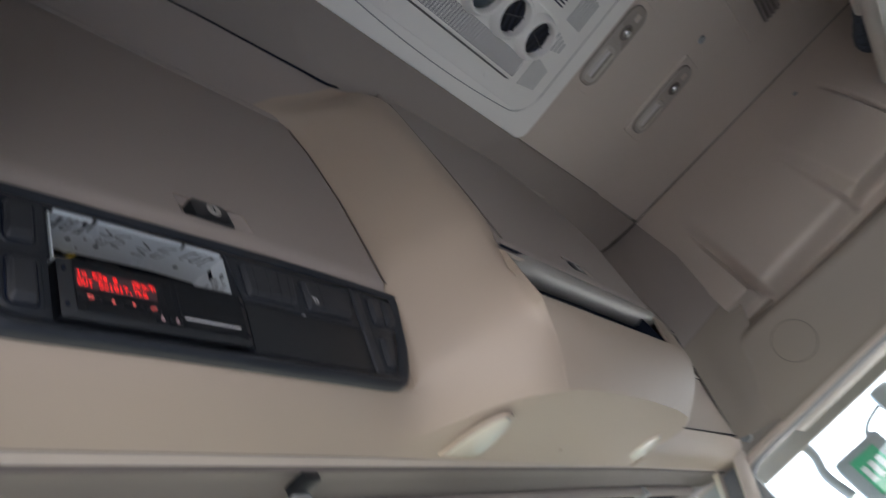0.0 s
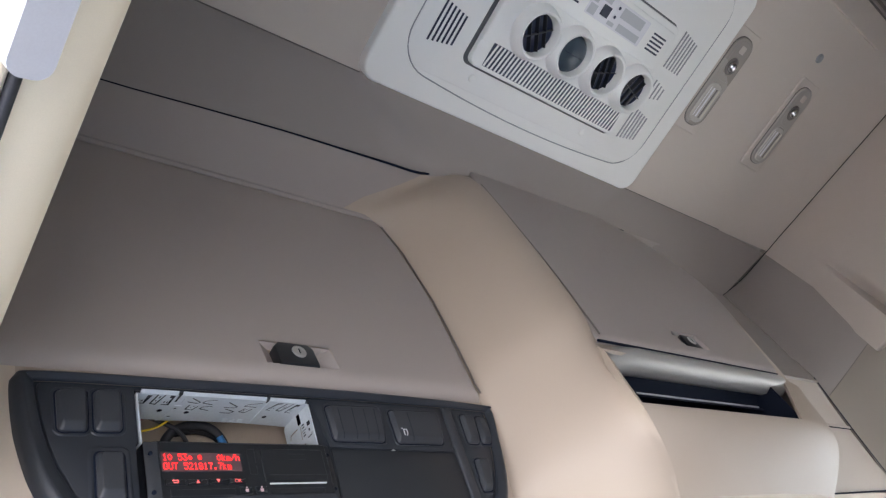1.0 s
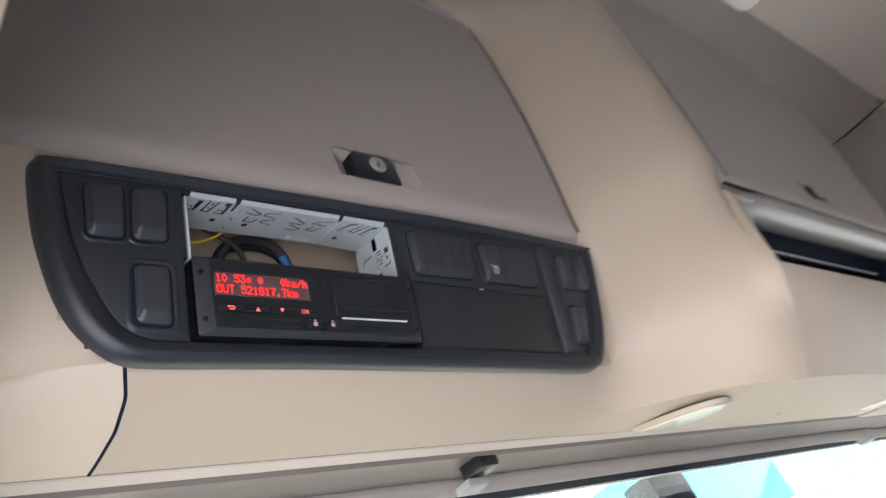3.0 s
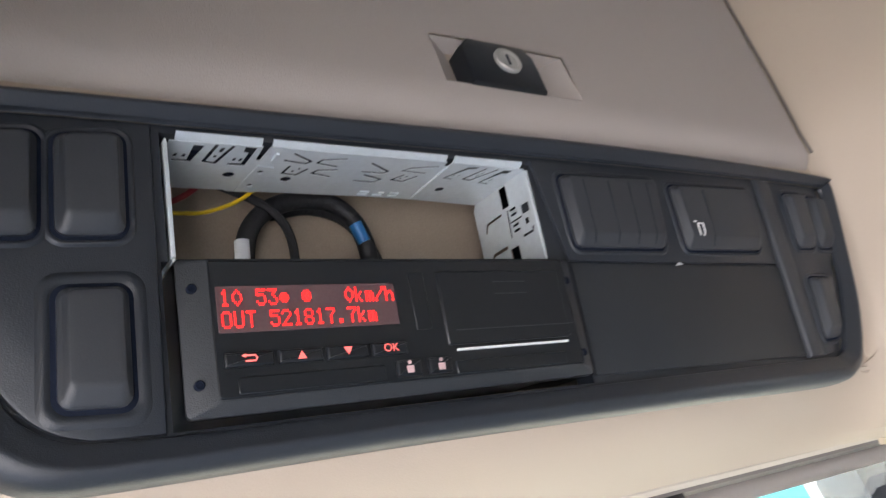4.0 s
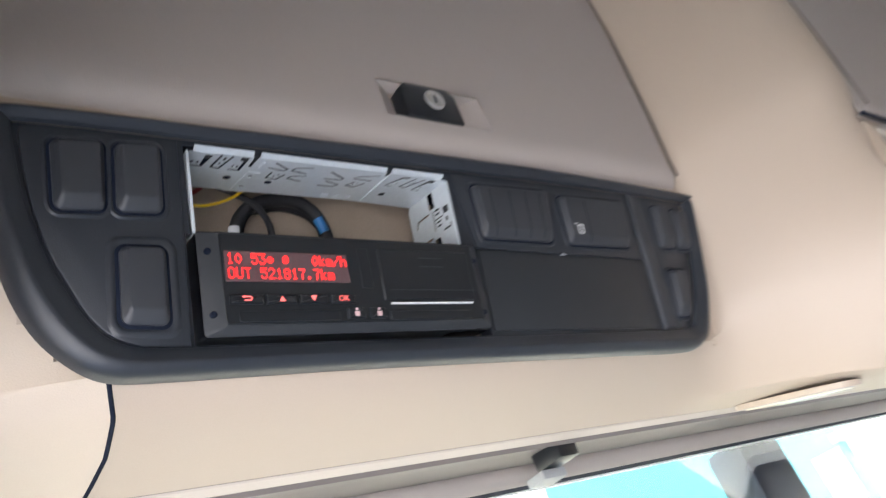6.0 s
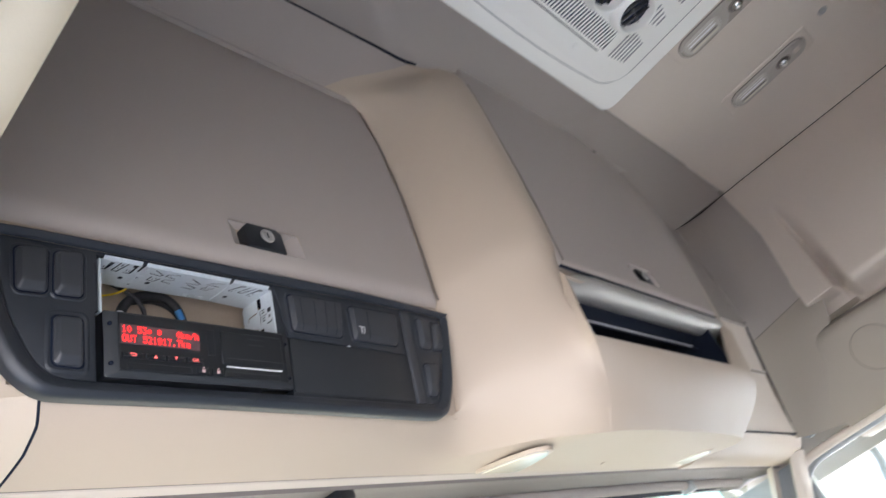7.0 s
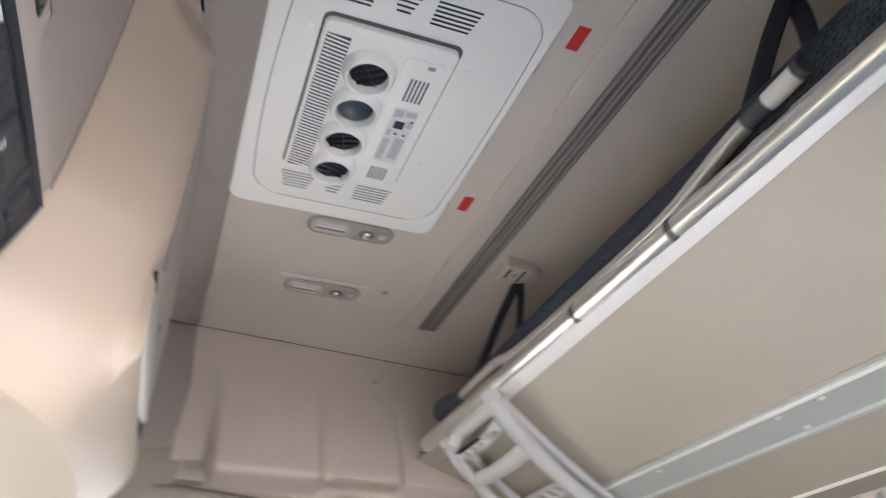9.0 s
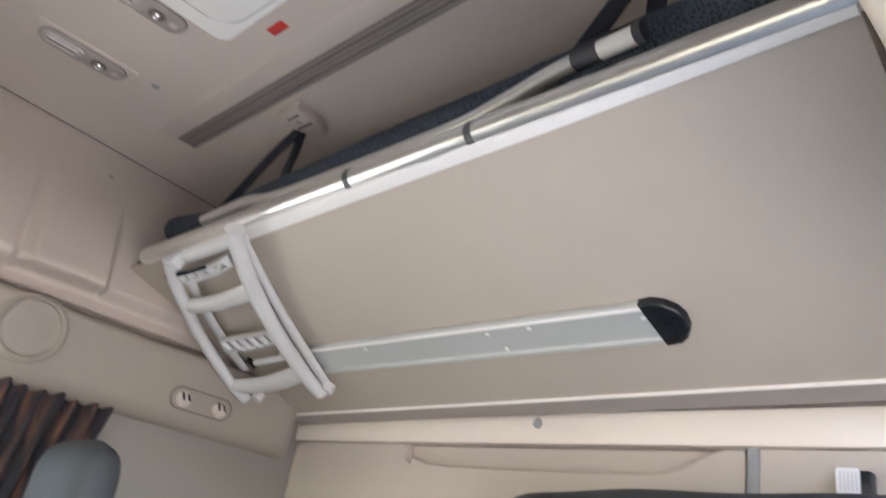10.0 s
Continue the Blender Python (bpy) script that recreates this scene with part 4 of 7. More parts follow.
bm = plate(bmesh.new(), PF, INN, [[(-0.007, -0.0055), (0.1885, -0.0055), (0.1885, 0.0575), (0.1790, 0.0575), (0.1790, 0.1105), (-0.0045, 0.1105), (-0.0045, 0.0575), (-0.007, 0.0575)]], -0.012, 0.0)
part("face", bm, BLACK, panel, "grained black face plate")
# rolled bezel all round
bm = bmesh.new()
rings = []
for s, h in ((-0.06, -0.006), (0.0, 0.0008), (0.10, 0.0040), (0.24, 0.0062), (0.38, 0.0073), (0.46, 0.0075), (0.52, 0.0070), (0.75, 0.0050), (0.93, 0.0040), (0.955, 0.0036), (0.97, 0.0020), (1.06, 0.0016)):
    rings.append([PF @ Vector((lerp(a[0], c[0], s), lerp(a[1], c[1], s), h)) for a, c in zip(OUT, INN)])
loft(bm, [r + [r[0]] for r in rings])
bmesh.ops.remove_doubles(bm, verts=bm.verts, dist=1e-6)
part("bezel", bm, BLACK, panel, "rolled black rim", 60)
# raised field at the left with a rounded lower corner
fld = [(-0.0095, -0.0050), (-0.0080, 0.1120), (-0.078, 0.1110), (-0.0835, 0.1085), (-0.0840, 0.099), (-0.0790, 0.067), (-0.0715, 0.041), (-0.0654, 0.0283), (-0.0603, 0.0177), (-0.0551, 0.0094), (-0.0484, 0.0024), (-0.0414, -0.0018), (-0.0326, -0.0044)]
fld = fld[:2] + [(p.x, p.y) for p in smooth_path([(u, v, 0) for u, v in fld[2:]], 3)]
bm = prism(bmesh.new(), PF, fld, 0.0005, 0.0035, 0.0015)
part("left_field", bm, BLACK, panel, "raised black field")
bm = prism(bmesh.new(), PF, [(0.1896, 0.0567), (0.3645, 0.0540), (0.3675, 0.1125), (0.1793, 0.1122)], 0.0005, 0.0025, 0.001)
part("right_field", bm, BLACK, panel, "raised black field")
bm = prism(bmesh.new(), PF, [(0.1899, -0.0020), (0.3650, -0.0048), (0.3660, 0.0525), (0.1911, 0.0555)], 0.0002, 0.0018, 0.0008)
part("blank_cover", bm, COVERBLK, panel, "plain black blanking cover")
bm = prism(bmesh.new(), PF, [(0.3655, -0.0065), (0.3800, -0.0065), (0.3822, 0.1130), (0.3672, 0.1130)], 0.0, 0.0048, 0.0028, 3)
part("divider", bm, SWITCH, panel, "raised divider rib")
bm = prism(bmesh.new(), PF, [(0.3812, -0.0062), (0.394, -0.0045), (0.4215, 0.034), (0.4335, 0.072), (0.4405, 0.1000), (0.437, 0.1112), (0.3835, 0.1122)], 0.0004, 0.0022, 0.001)
part("end_field", bm, BLACK, panel, "raised black field")


def switch(bl, br, tr, tl, base, cuts=(), g=0.0016, lip=1.0):
    """A rocker blank with a rolled lip; its foot slopes off. A flat black plate paints its well's shade."""
    wide, high = (br[0] - bl[0] + tr[0] - tl[0]) / 2, (tl[1] - bl[1] + tr[1] - br[1]) / 2

    def on(x, y):
        s, t = x / wide, y / high
        return (lerp(lerp(bl[0], br[0], s), lerp(tl[0], tr[0], s), t), lerp(lerp(bl[1], br[1], s), lerp(tl[1], tr[1], s), t))

    def ring(left, foot, right, top, r):
        return [on(x, y) for x, y in rrect(left, foot, wide - right, high - top, r, 5)]

    def rings(bm, stack, close=True):
        vs = [[bm.verts.new(PF @ Vector((x, y, base + h))) for x, y in pts] for pts, h in stack]
        for a, c in zip(vs, vs[1:]):
            for i in range(len(a)):
                k = (i + 1) % len(a)
                bm.faces.new((a[i], a[k], c[k], c[i]))
        if close:
            bm.faces.new(vs[-1])
        return bm

    bm = rings(bmesh.new(), [(ring(*[-d * lip] * 4, r), h) for d, r, h in ((0.0026, 0.0076, -0.0005), (0.0016, 0.0068, 0.0011), (0.0006, 0.0060, 0.0013), (-0.0002, 0.0054, 0.0003))], False)
    part("switch_lip", bm, BLACK, panel, "rolled black lip", 70)
    bm = rings(bmesh.new(), [(ring(-0.0004, -0.0004, -0.0004, -0.0004, 0.0055), 0.0001), (ring(0.0, 0.0, 0.0, 0.0, 0.0052), 0.0004)])
    part("switch_well", bm, VOID, panel, "flat black plate painting the gap round a switch")
    stack = [(ring(g, g, g, g, 0.0042), 0.0002), (ring(g, g, g, g, 0.0042), 0.0020), (ring(g + 0.0006, g + 0.0006, g + 0.0006, g + 0.0006, 0.0038), 0.0027)]
    stack += [(ring(g + 0.0016, g + 0.0012, g + 0.0012, g + 0.0010, 0.0032), 0.0033), (ring(g + 0.0030, g + 0.0058, g + 0.0022, g + 0.0016, 0.0026), 0.0056), (ring(g + 0.0036, g + 0.0066, g + 0.0028, g + 0.0022, 0.0022), 0.0060), (ring(g + 0.0050, g + 0.0080, g + 0.0042, g + 0.0036, 0.0018), 0.0062)]
    rocker = part("rocker", rings(bmesh.new(), stack), SWITCH, panel, "smooth black rocker blank", 24)
    for s in cuts:
        x = lerp(g + 0.003, wide - g - 0.003, s)
        bm = bmesh.new()
        for (ya, ha), (yb, hb) in (((g + 0.0016, 0.0036), (g + 0.0066, 0.0061)), ((g + 0.0066, 0.00615), (high - g - 0.004, 0.00625))):
            tube(bm, [PF @ Vector((*on(x, ya), base + ha)), PF @ Vector((*on(x, yb), base + hb))], 0.00022, 5)
        part("joint", bm, VOID, rocker)
    return rocker


switch((-0.0715, 0.0628), (-0.0455, 0.0635), (-0.0446, 0.1060), (-0.0730, 0.1035), 0.0035)
switch((-0.0433, 0.0635), (-0.0175, 0.0642), (-0.0168, 0.1075), (-0.0429, 0.1050), 0.0035)
switch((-0.0443, 0.0042), (-0.0178, 0.0030), (-0.0175, 0.0487), (-0.0438, 0.0483), 0.0035, g=0.0020, lip=1.8)
switch((0.1944, 0.0620), (0.2646, 0.0618), (0.2694, 0.1070), (0.1933, 0.1056), 0.0022, (0.14, 0.42, 0.66, 0.88))
lift = switch((0.2798, 0.0612), (0.3515, 0.0612), (0.3575, 0.1055), (0.2788, 0.1046), 0.0022, (0.30,))
switch((0.3908, 0.0634), (0.4132, 0.0636), (0.4180, 0.1052), (0.3930, 0.1055), 0.0020)
switch((0.4152, 0.0636), (0.4350, 0.0640), (0.4405, 0.1020), (0.4200, 0.1048), 0.0020)
switch((0.3862, 0.0022), (0.4050, 0.0030), (0.4170, 0.0455), (0.3905, 0.0462), 0.0020)
bm = bmesh.new()
for a, b in (((0.2905, 0.0700), (0.2905, 0.0775)), ((0.2905, 0.0775), (0.2950, 0.0775)), ((0.2950, 0.0775), (0.2950, 0.0720)), ((0.2950, 0.0720), (0.2932, 0.0698)), ((0.2875, 0.0786), (0.2896, 0.0786))):
    tube(bm, [PF @ Vector((*a, 0.0086)), PF @ Vector((*b, 0.0086))], 0.0004, 6)
part("lift_mark", bm, WHITEMARK, lift, "small white printed symbol")
bm = prism(bmesh.new(), PF, [(0.2680, 0.0535), (0.2745, 0.0540), (0.2715, 0.0556)], 0.0026, 0.0032)
part("chip", bm, WHITEMARK, panel, "small white chip in the paint")

# ---- radio cage ----
cage = thing("radio_cage", "empty galvanised radio mounting cage in the console", "radio bracket", (0.094, 0.0, 1.56))
TOPM = frame_of(PF @ Vector((0, 0.1083, 0)), (1, 0, 0), PN)


def slot_line(pts, w=0.0015):
    """A punched slit along a bent line, as an outline."""
    p = [Vector(q) for q in pts]
    one, two = [], []
    for i, q in enumerate(p):
        d0 = (q - p[i - 1]).normalized() if i else (p[1] - q).normalized()
        d1 = (p[i + 1] - q).normalized() if i < len(p) - 1 else d0
        h = Vector((-d0.y - d1.y, d0.x + d1.x)).normalized()
        k = w / 2 / max(0.5, h.dot(Vector((-d0.y, d0.x))))
        one.append(tuple(q + h * k))
        two.append(tuple(q - h * k))
    return one + two[::-1]


def hole(x0, y0, x1, y1, lean=0.0):
    return [(x0, y0), (x1, y0), (x1 + lean, y1), (x0 + lean, y1)]


def bore(x, y, r=0.0026):
    return [(x + r * math.cos(a), y + r * math.sin(a)) for a in [2 * math.pi * k / 12 for k in range(12)]]


holes = [[(0.0095, -0.0030), (0.0140, -0.0030), (0.0114, -0.0178), (0.0035, -0.0178), (0.0036, -0.0164), (0.0096, -0.0160)], hole(0.0032, -0.0142, 0.0047, -0.0112, 0.0006), hole(0.0066, -0.0142, 0.0081, -0.0112, 0.0006)]
holes += [slot_line([(0.0186, -0.0012), (0.0166, -0.0168), (0.0215, -0.0176), (0.0254, -0.0012)], 0.0017), hole(0.0203, -0.0078, 0.0220, -0.0035, 0.0006), hole(0.0192, -0.0128, 0.0206, -0.0105, 0.0004)]
holes += [[(0.0302, -0.0012), (0.0352, -0.0012), (0.0345, -0.0182), (0.0268, -0.0182), (0.0269, -0.0167), (0.0325, -0.0163), (0.0328, -0.0062), (0.0305, -0.0060)], hole(0.0276, -0.0145, 0.0290, -0.0115, 0.0006), hole(0.0303, -0.0145, 0.0317, -0.0115, 0.0006)]
holes += [bore(0.0302, -0.0278), bore(0.0571, -0.0288), bore(0.1419, -0.0299), bore(0.0428, -0.0222, 0.0019), bore(0.0424, -0.0364, 0.0019)]
holes += [slot_line([(0.0520, -0.0035), (0.0624, -0.0098), (0.0604, -0.0122), (0.0497, -0.0104)]), slot_line([(0.0780, -0.0047), (0.0670, -0.0072), (0.0655, -0.0108), (0.0765, -0.0130)]), slot_line([(0.0778, -0.0158), (0.0685, -0.0178), (0.0668, -0.0212), (0.0772, -0.0236)]), slot_line([(0.0545, -0.0152), (0.0533, -0.0232), (0.0600, -0.0240), (0.0636, -0.0168)])]
holes += [hole(0.0582, -0.0106, 0.0596, -0.0098), hole(0.0698, -0.0102, 0.0712, -0.0094), hole(0.0568, -0.0214, 0.0580, -0.0194), hole(0.0590, -0.0186, 0.0602, -0.0166), hole(0.0705, -0.0204, 0.0720, -0.0196)]
holes += [slot_line([(0.0910, -0.0068), (0.1034, -0.0140), (0.1012, -0.0162), (0.0900, -0.0163)]), slot_line([(0.0925, -0.0188), (0.1036, -0.0228), (0.1008, -0.0262), (0.0900, -0.0260)]), slot_line([(0.1270, -0.0050), (0.1135, -0.0086), (0.1100, -0.0122), (0.1240, -0.0130)]), slot_line([(0.1135, -0.0160), (0.1092, -0.0226), (0.1160, -0.0236), (0.1213, -0.0166)])]
holes += [hole(0.0980, -0.0150, 0.0994, -0.0142), hole(0.0985, -0.0248, 0.0998, -0.0240), hole(0.1150, -0.0116, 0.1165, -0.0108), hole(0.1128, -0.0214, 0.1142, -0.0196), hole(0.1150, -0.0190, 0.1164, -0.0172)]
holes += [[(0.1432, -0.0030), (0.1500, -0.0018), (0.1488, -0.0046), (0.1448, -0.0058), (0.1378, -0.0160), (0.1424, -0.0166), (0.1420, -0.0178), (0.1358, -0.0170)], hole(0.1396, -0.0146, 0.1408, -0.0122, 0.0010), hole(0.1425, -0.0140, 0.1437, -0.0116, 0.0010)]
holes += [slot_line([(0.1546, -0.0030), (0.1482, -0.0162), (0.1532, -0.0172), (0.1618, -0.0028)], 0.0017), hole(0.1530, -0.0130, 0.1543, -0.0075, 0.0026)]
holes += [[(0.1655, -0.0030), (0.1712, -0.0030), (0.1700, -0.0070), (0.1668, -0.0072), (0.1612, -0.0184), (0.1668, -0.0190), (0.1664, -0.0202), (0.1592, -0.0194)], hole(0.1640, -0.0166, 0.1652, -0.0136, 0.0012)]
edge = [(-0.0018, -0.0442), (0.0320, -0.0436), (0.0340, -0.0450), (0.0500, -0.0440), (0.1080, -0.0432), (0.1320, -0.0440), (0.1765, -0.0476), (0.1765, -0.0006), (0.1316, 0.0004), (0.1312, -0.0040), (0.1290, -0.0040), (0.1286, 0.0004), (0.0402, 0.0004), (0.0394, -0.0120), (0.0376, -0.0120), (0.0372, 0.0004), (-0.0005, -0.0006)]
bm = plate(bmesh.new(), TOPM, edge, holes, 0.0, 0.0003)
part("top_plate", bm, ZINC, cage, "punched galvanised top", 30)
# Added black slab so the punched holes look shaded through.
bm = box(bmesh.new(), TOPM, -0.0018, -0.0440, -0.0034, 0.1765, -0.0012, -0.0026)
part("hole_backing", bm, VOID, cage, "black slab added to darken the punched holes")
bm = box(bmesh.new(), PF, -0.03, 0.045, -0.075, 0.215, 0.124, -0.070)
part("back_liner", bm, BACKLINER, cage, "brown beige liner behind the cage")
for x0, x1 in ((0.0015, 0.0366), (0.0410, 0.1280), (0.1322, 0.1735)):
    bm = sheet(bmesh.new(), [[PF @ Vector((x, v, n)) for v, n in ((0.1083, -0.0004), (0.1089, 0.0012), (0.1103, 0.0030))] for x in (x0, (x0 + x1) / 2, x1)], 0.0008)
    part("front_lip", bm, ZINC, cage, "bright bent front lip", 30)
SIDEM = frame_of(PF @ Vector((0.1770, 0.0568, 0)), PN, PV)
holes = [hole(-0.0251, 0.0387, -0.0190, 0.0505), hole(-0.0257, 0.0068, -0.0184, 0.0160)]
holes += [hole(-0.0100, 0.0300, -0.0040, 0.0350), hole(-0.0090, 0.0240, -0.0062, 0.0272)] + [hole(-0.0195, y, -0.0145, y + 0.0014) for y in (0.0352, 0.0322, 0.0262, 0.0232)]
holes += [slot_line([(-0.0225, 0.0215), (-0.0215, 0.0370)], 0.0012), slot_line([(-0.0210, 0.0294), (-0.0110, 0.0294)], 0.0009), slot_line([(-0.0430, 0.0315), (-0.0405, 0.0362), (-0.0270, 0.0366)], 0.0013), slot_line([(-0.0440, 0.0130), (-0.0400, 0.0180), (-0.0275, 0.0180)], 0.0018), slot_line([(-0.0130, 0.0190), (-0.0050, 0.0190), (-0.0040, 0.0215)], 0.0014)]
bm = plate(bmesh.new(), SIDEM, [(-0.0480, 0.0), (-0.0015, 0.0), (-0.0015, 0.0520), (-0.0470, 0.0530), (-0.0505, 0.0480), (-0.0500, 0.0100)], holes, -0.0003, 0.0)
part("side_plate", bm, ZINC, cage, "punched galvanised side", 30)
bm = box(bmesh.new(), PF, -0.0028, 0.0580, -0.046, -0.0020, 0.1078, 0.001)
part("side_plate", bm, ZINC, cage, "galvanised side", 30)
bm = bmesh.new()
box(bm, PF, -0.0030, 0.0574, -0.008, 0.1770, 0.0581, 0.0005, 0.0002)
part("floor_plate", bm, ZINC, cage, "galvanised floor strip", 30)
for u0, u1, va, vb in ((-0.0036, -0.0018, 0.0586, 0.1066), (0.1752, 0.1768, 0.0580, 0.1066)):
    bm = box(bmesh.new(), PF, u0, va, -0.001, u1, vb, 0.0016, 0.0005)
    part("side_lip", bm, ZINC, cage, "bright folded side lip", 30)
for x, y, w, h in ((0.0985, -0.0405, 0.0055, 0.0010), (0.0985, -0.0375, 0.0055, 0.0010), (0.1070, -0.0405, 0.0055, 0.0010), (0.1090, -0.0375, 0.0035, 0.0010), (0.1155, -0.0405, 0.0055, 0.0010), (0.1155, -0.0375, 0.0055, 0.0010), (0.1306, -0.0420, 0.0014, 0.0375), (0.0440, -0.0110, 0.0018, 0.0070)):
    bm = box(bmesh.new(), TOPM, x, y, 0.0002, x + w, y + h, 0.0012, 0.0003)
    part("stamped_rib", bm, ZINC, cage, "raised mark stamped in the sheet", 30)
bm = plate(bmesh.new(), TOPM, [(0.0370, -0.0435), (0.0466, -0.0435), (0.0474, -0.0170), (0.0398, -0.0165)], [bore(0.0428, -0.0222, 0.0017), bore(0.0424, -0.0364, 0.0017)], 0.0004, 0.0010)
part("strap_plate", bm, ZINC, cage, "riveted galvanised strip", 30)


def local(pts, n):
    return [PF @ Vector((u, v, n if len(p) == 2 else p[2])) for p in pts for u, v in [(p[0], p[1] - 0.002)]]


loom = thing("wire_loom", "black taped wire loom looping behind the radio cage", "cable", PF @ Vector((0.08, 0.07, -0.07)))
bm = tube(bmesh.new(), smooth_path(local([(0.040, 0.050), (0.0425, 0.080), (0.047, 0.096), (0.058, 0.1065), (0.074, 0.1115), (0.091, 0.1105), (0.103, 0.100), (0.108, 0.082), (0.107, 0.050)], -0.055), 6), 0.0048, 10)
main = part("loom", bm, LOOM, loom, "black taped loom")
bm = tube(bmesh.new(), smooth_path(local([(0.060, 0.106), (0.080, 0.110), (0.098, 0.106), (0.110, 0.094), (0.1165, 0.078), (0.117, 0.05)], -0.062), 6), 0.0032, 8)
part("branch", bm, LOOM, loom, "thin black wire")
bm = tube(bmesh.new(), smooth_path(local([(0.030, 0.116), (0.045, 0.110), (0.057, 0.103), (0.064, 0.092), (0.0655, 0.076), (0.064, 0.05)], -0.050), 6), 0.0022, 8)
part("branch", bm, LOOM, loom, "thin black wire")
bm = tube(bmesh.new(), local([(0.0405, 0.0735), (0.0412, 0.0880)], -0.0520), 0.0036, 10)
part("label_tape", bm, WHITEP, main, "white tape flag")
bm = tube(bmesh.new(), local([(0.1015, 0.0985), (0.1055, 0.0885)], -0.0525), 0.0036, 10)
part("label_tape", bm, WIREB, main, "blue tape")
wire = thing("yellow_wire", "thin yellow wire hanging in the radio cage", "cable", PF @ Vector((0.01, 0.10, -0.05)))
bm = tube(bmesh.new(), smooth_path(local([(0.0, 0.0985), (0.011, 0.0985), (0.024, 0.0995), (0.039, 0.1055), (0.050, 0.1140), (0.056, 0.122)], -0.046), 6), 0.0010, 8)
part("strand", bm, WIREY, wire)
wire = thing("red_wire", "thin dark red wire behind the radio cage", "cable", PF @ Vector((0.01, 0.11, -0.05)))
bm = tube(bmesh.new(), smooth_path(local([(0.002, 0.103), (0.012, 0.1065), (0.021, 0.1125), (0.028, 0.12)], -0.05), 5), 0.0014, 8)
part("strand", bm, WIRER, wire)

# ---- tachograph ----
tacho = thing("tachograph", "black digital tachograph with a red lit display", "tachograph", PF @ Vector((0.09, -0.002, 0)))
bm = bmesh.new()
prism(bm, PF, rrect(-0.0042, -0.0020, 0.1840, 0.0560, 0.002, 3), -0.02, 0.0065, 0.0)
body = part("body", bm, PIANO, tacho, "black housing")
bm = bmesh.new()
loft(bm, [r + [r[0]] for r in [[PF @ Vector((x, y, h)) for x, y in rrect(*c)] for h, c in ((0.003, (-0.0042, -0.0020, 0.1840, 0.0560, 0.0025, 3)), (0.0062, (-0.0042, -0.0020, 0.1840, 0.0560, 0.0025, 3)), (0.0068, (-0.0035, -0.0013, 0.1833, 0.0553, 0.0020, 3)), (0.0092, (0.0055, 0.0020, 0.1772, 0.0552, 0.0018, 3)), (0.0096, (0.0066, 0.0034, 0.1766, 0.0545, 0.0015, 3)), (0.0060, (0.0067, 0.0035, 0.1765, 0.0544, 0.0015, 3)))]])
bmesh.ops.remove_doubles(bm, verts=bm.verts, dist=1e-6)
part("front_frame", bm, COVERBLK, tacho, "sloping black front frame", 30)
bm = prism(bmesh.new(), PF, rrect(0.0065, 0.0035, 0.1765, 0.0545, 0.0015, 2), 0.0080, 0.0098, 0.0006, 1)
front = part("fascia", bm, PIANO, tacho, "smooth black fascia")
TF = PF @ Matrix.Translation((0, 0, 0.0098))
bm = prism(bmesh.new(), TF, rrect(0.0085, 0.0268, 0.0818, 0.0444, 0.0008, 2), -0.001, 0.0004, 0.0002, 1)
disp = part("display", bm, SCREEN, tacho, "dark red display window")
for k, (u0, u1) in enumerate(((0.0092, 0.0274), (0.0290, 0.0466), (0.0480, 0.0655), (0.0670, 0.0830))):
    bm = prism(bmesh.new(), TF, rrect(u0, 0.0142, u1, 0.0194, 0.0006, 2), -0.001, 0.0018, 0.0009, 2)
    part("button", bm, PIANO, tacho, "black push button", 15)
for u0, u1 in ((0.0765, 0.0880), (0.0912, 0.1025)):
    bm = prism(bmesh.new(), TF, rrect(u0, 0.0052, u1, 0.0118, 0.0006, 2), -0.001, 0.0018, 0.0009, 2)
    part("button", bm, PIANO, tacho, "black driver button", 15)
for u0, v0, u1, v1 in ((0.0137, 0.0048, 0.0719, 0.0106), (0.1051, 0.0043, 0.1653, 0.0097)):
    bm = prism(bmesh.new(), TF, rrect(u0, v0, u1, v1, 0.0004, 1), -0.001, 0.0006, 0.0003, 1)
    part("card_slot", bm, PIANO, tacho, "black card slot cover")
bm = prism(bmesh.new(), TF, rrect(0.1030, 0.0165, 0.1712, 0.0488, 0.001, 2), -0.001, 0.0012, 0.0006, 1)
drawer = part("printer_drawer", bm, PIANO, tacho, "black printer drawer")
bm = bmesh.new()
box(bm, TF, 0.1070, 0.0138, 0.0, 0.1682, 0.0147, 0.0016)
part("paper_edge", bm, WHITEMARK, drawer, "bright paper cutter edge")
bm = bmesh.new()
for v in (0.0435, 0.0380):
    box(bm, TF, 0.132, v, 0.0012, 0.150, v + 0.0004, 0.0015)
box(bm, TF, 0.108, 0.0225, 0.0012, 0.174, 0.0229, 0.0015)
part("ridge", bm, SWITCH, drawer, "faint ridges")
bm = prism(bmesh.new(), TF, rrect(0.0893, 0.0239, 0.0968, 0.0487, 0.0006, 2), -0.001, 0.0005, 0.0003, 1)
part("hatch", bm, PIANO, tacho, "narrow black hatch")
for u, v in ((0.0007, 0.0440), (0.0007, 0.0093), (0.1780, 0.0441), (0.1780, 0.0086)):
    bm = lathe(bmesh.new(), PF @ Matrix.Translation((u, v, 0.0082)), [(0.0018, -0.001), (0.0018, 0.0011), (0.0014, 0.0014), (0.0012, 0.0008)], 14)
    part("screw_hole", bm, VOID, tacho, "dark release hole")

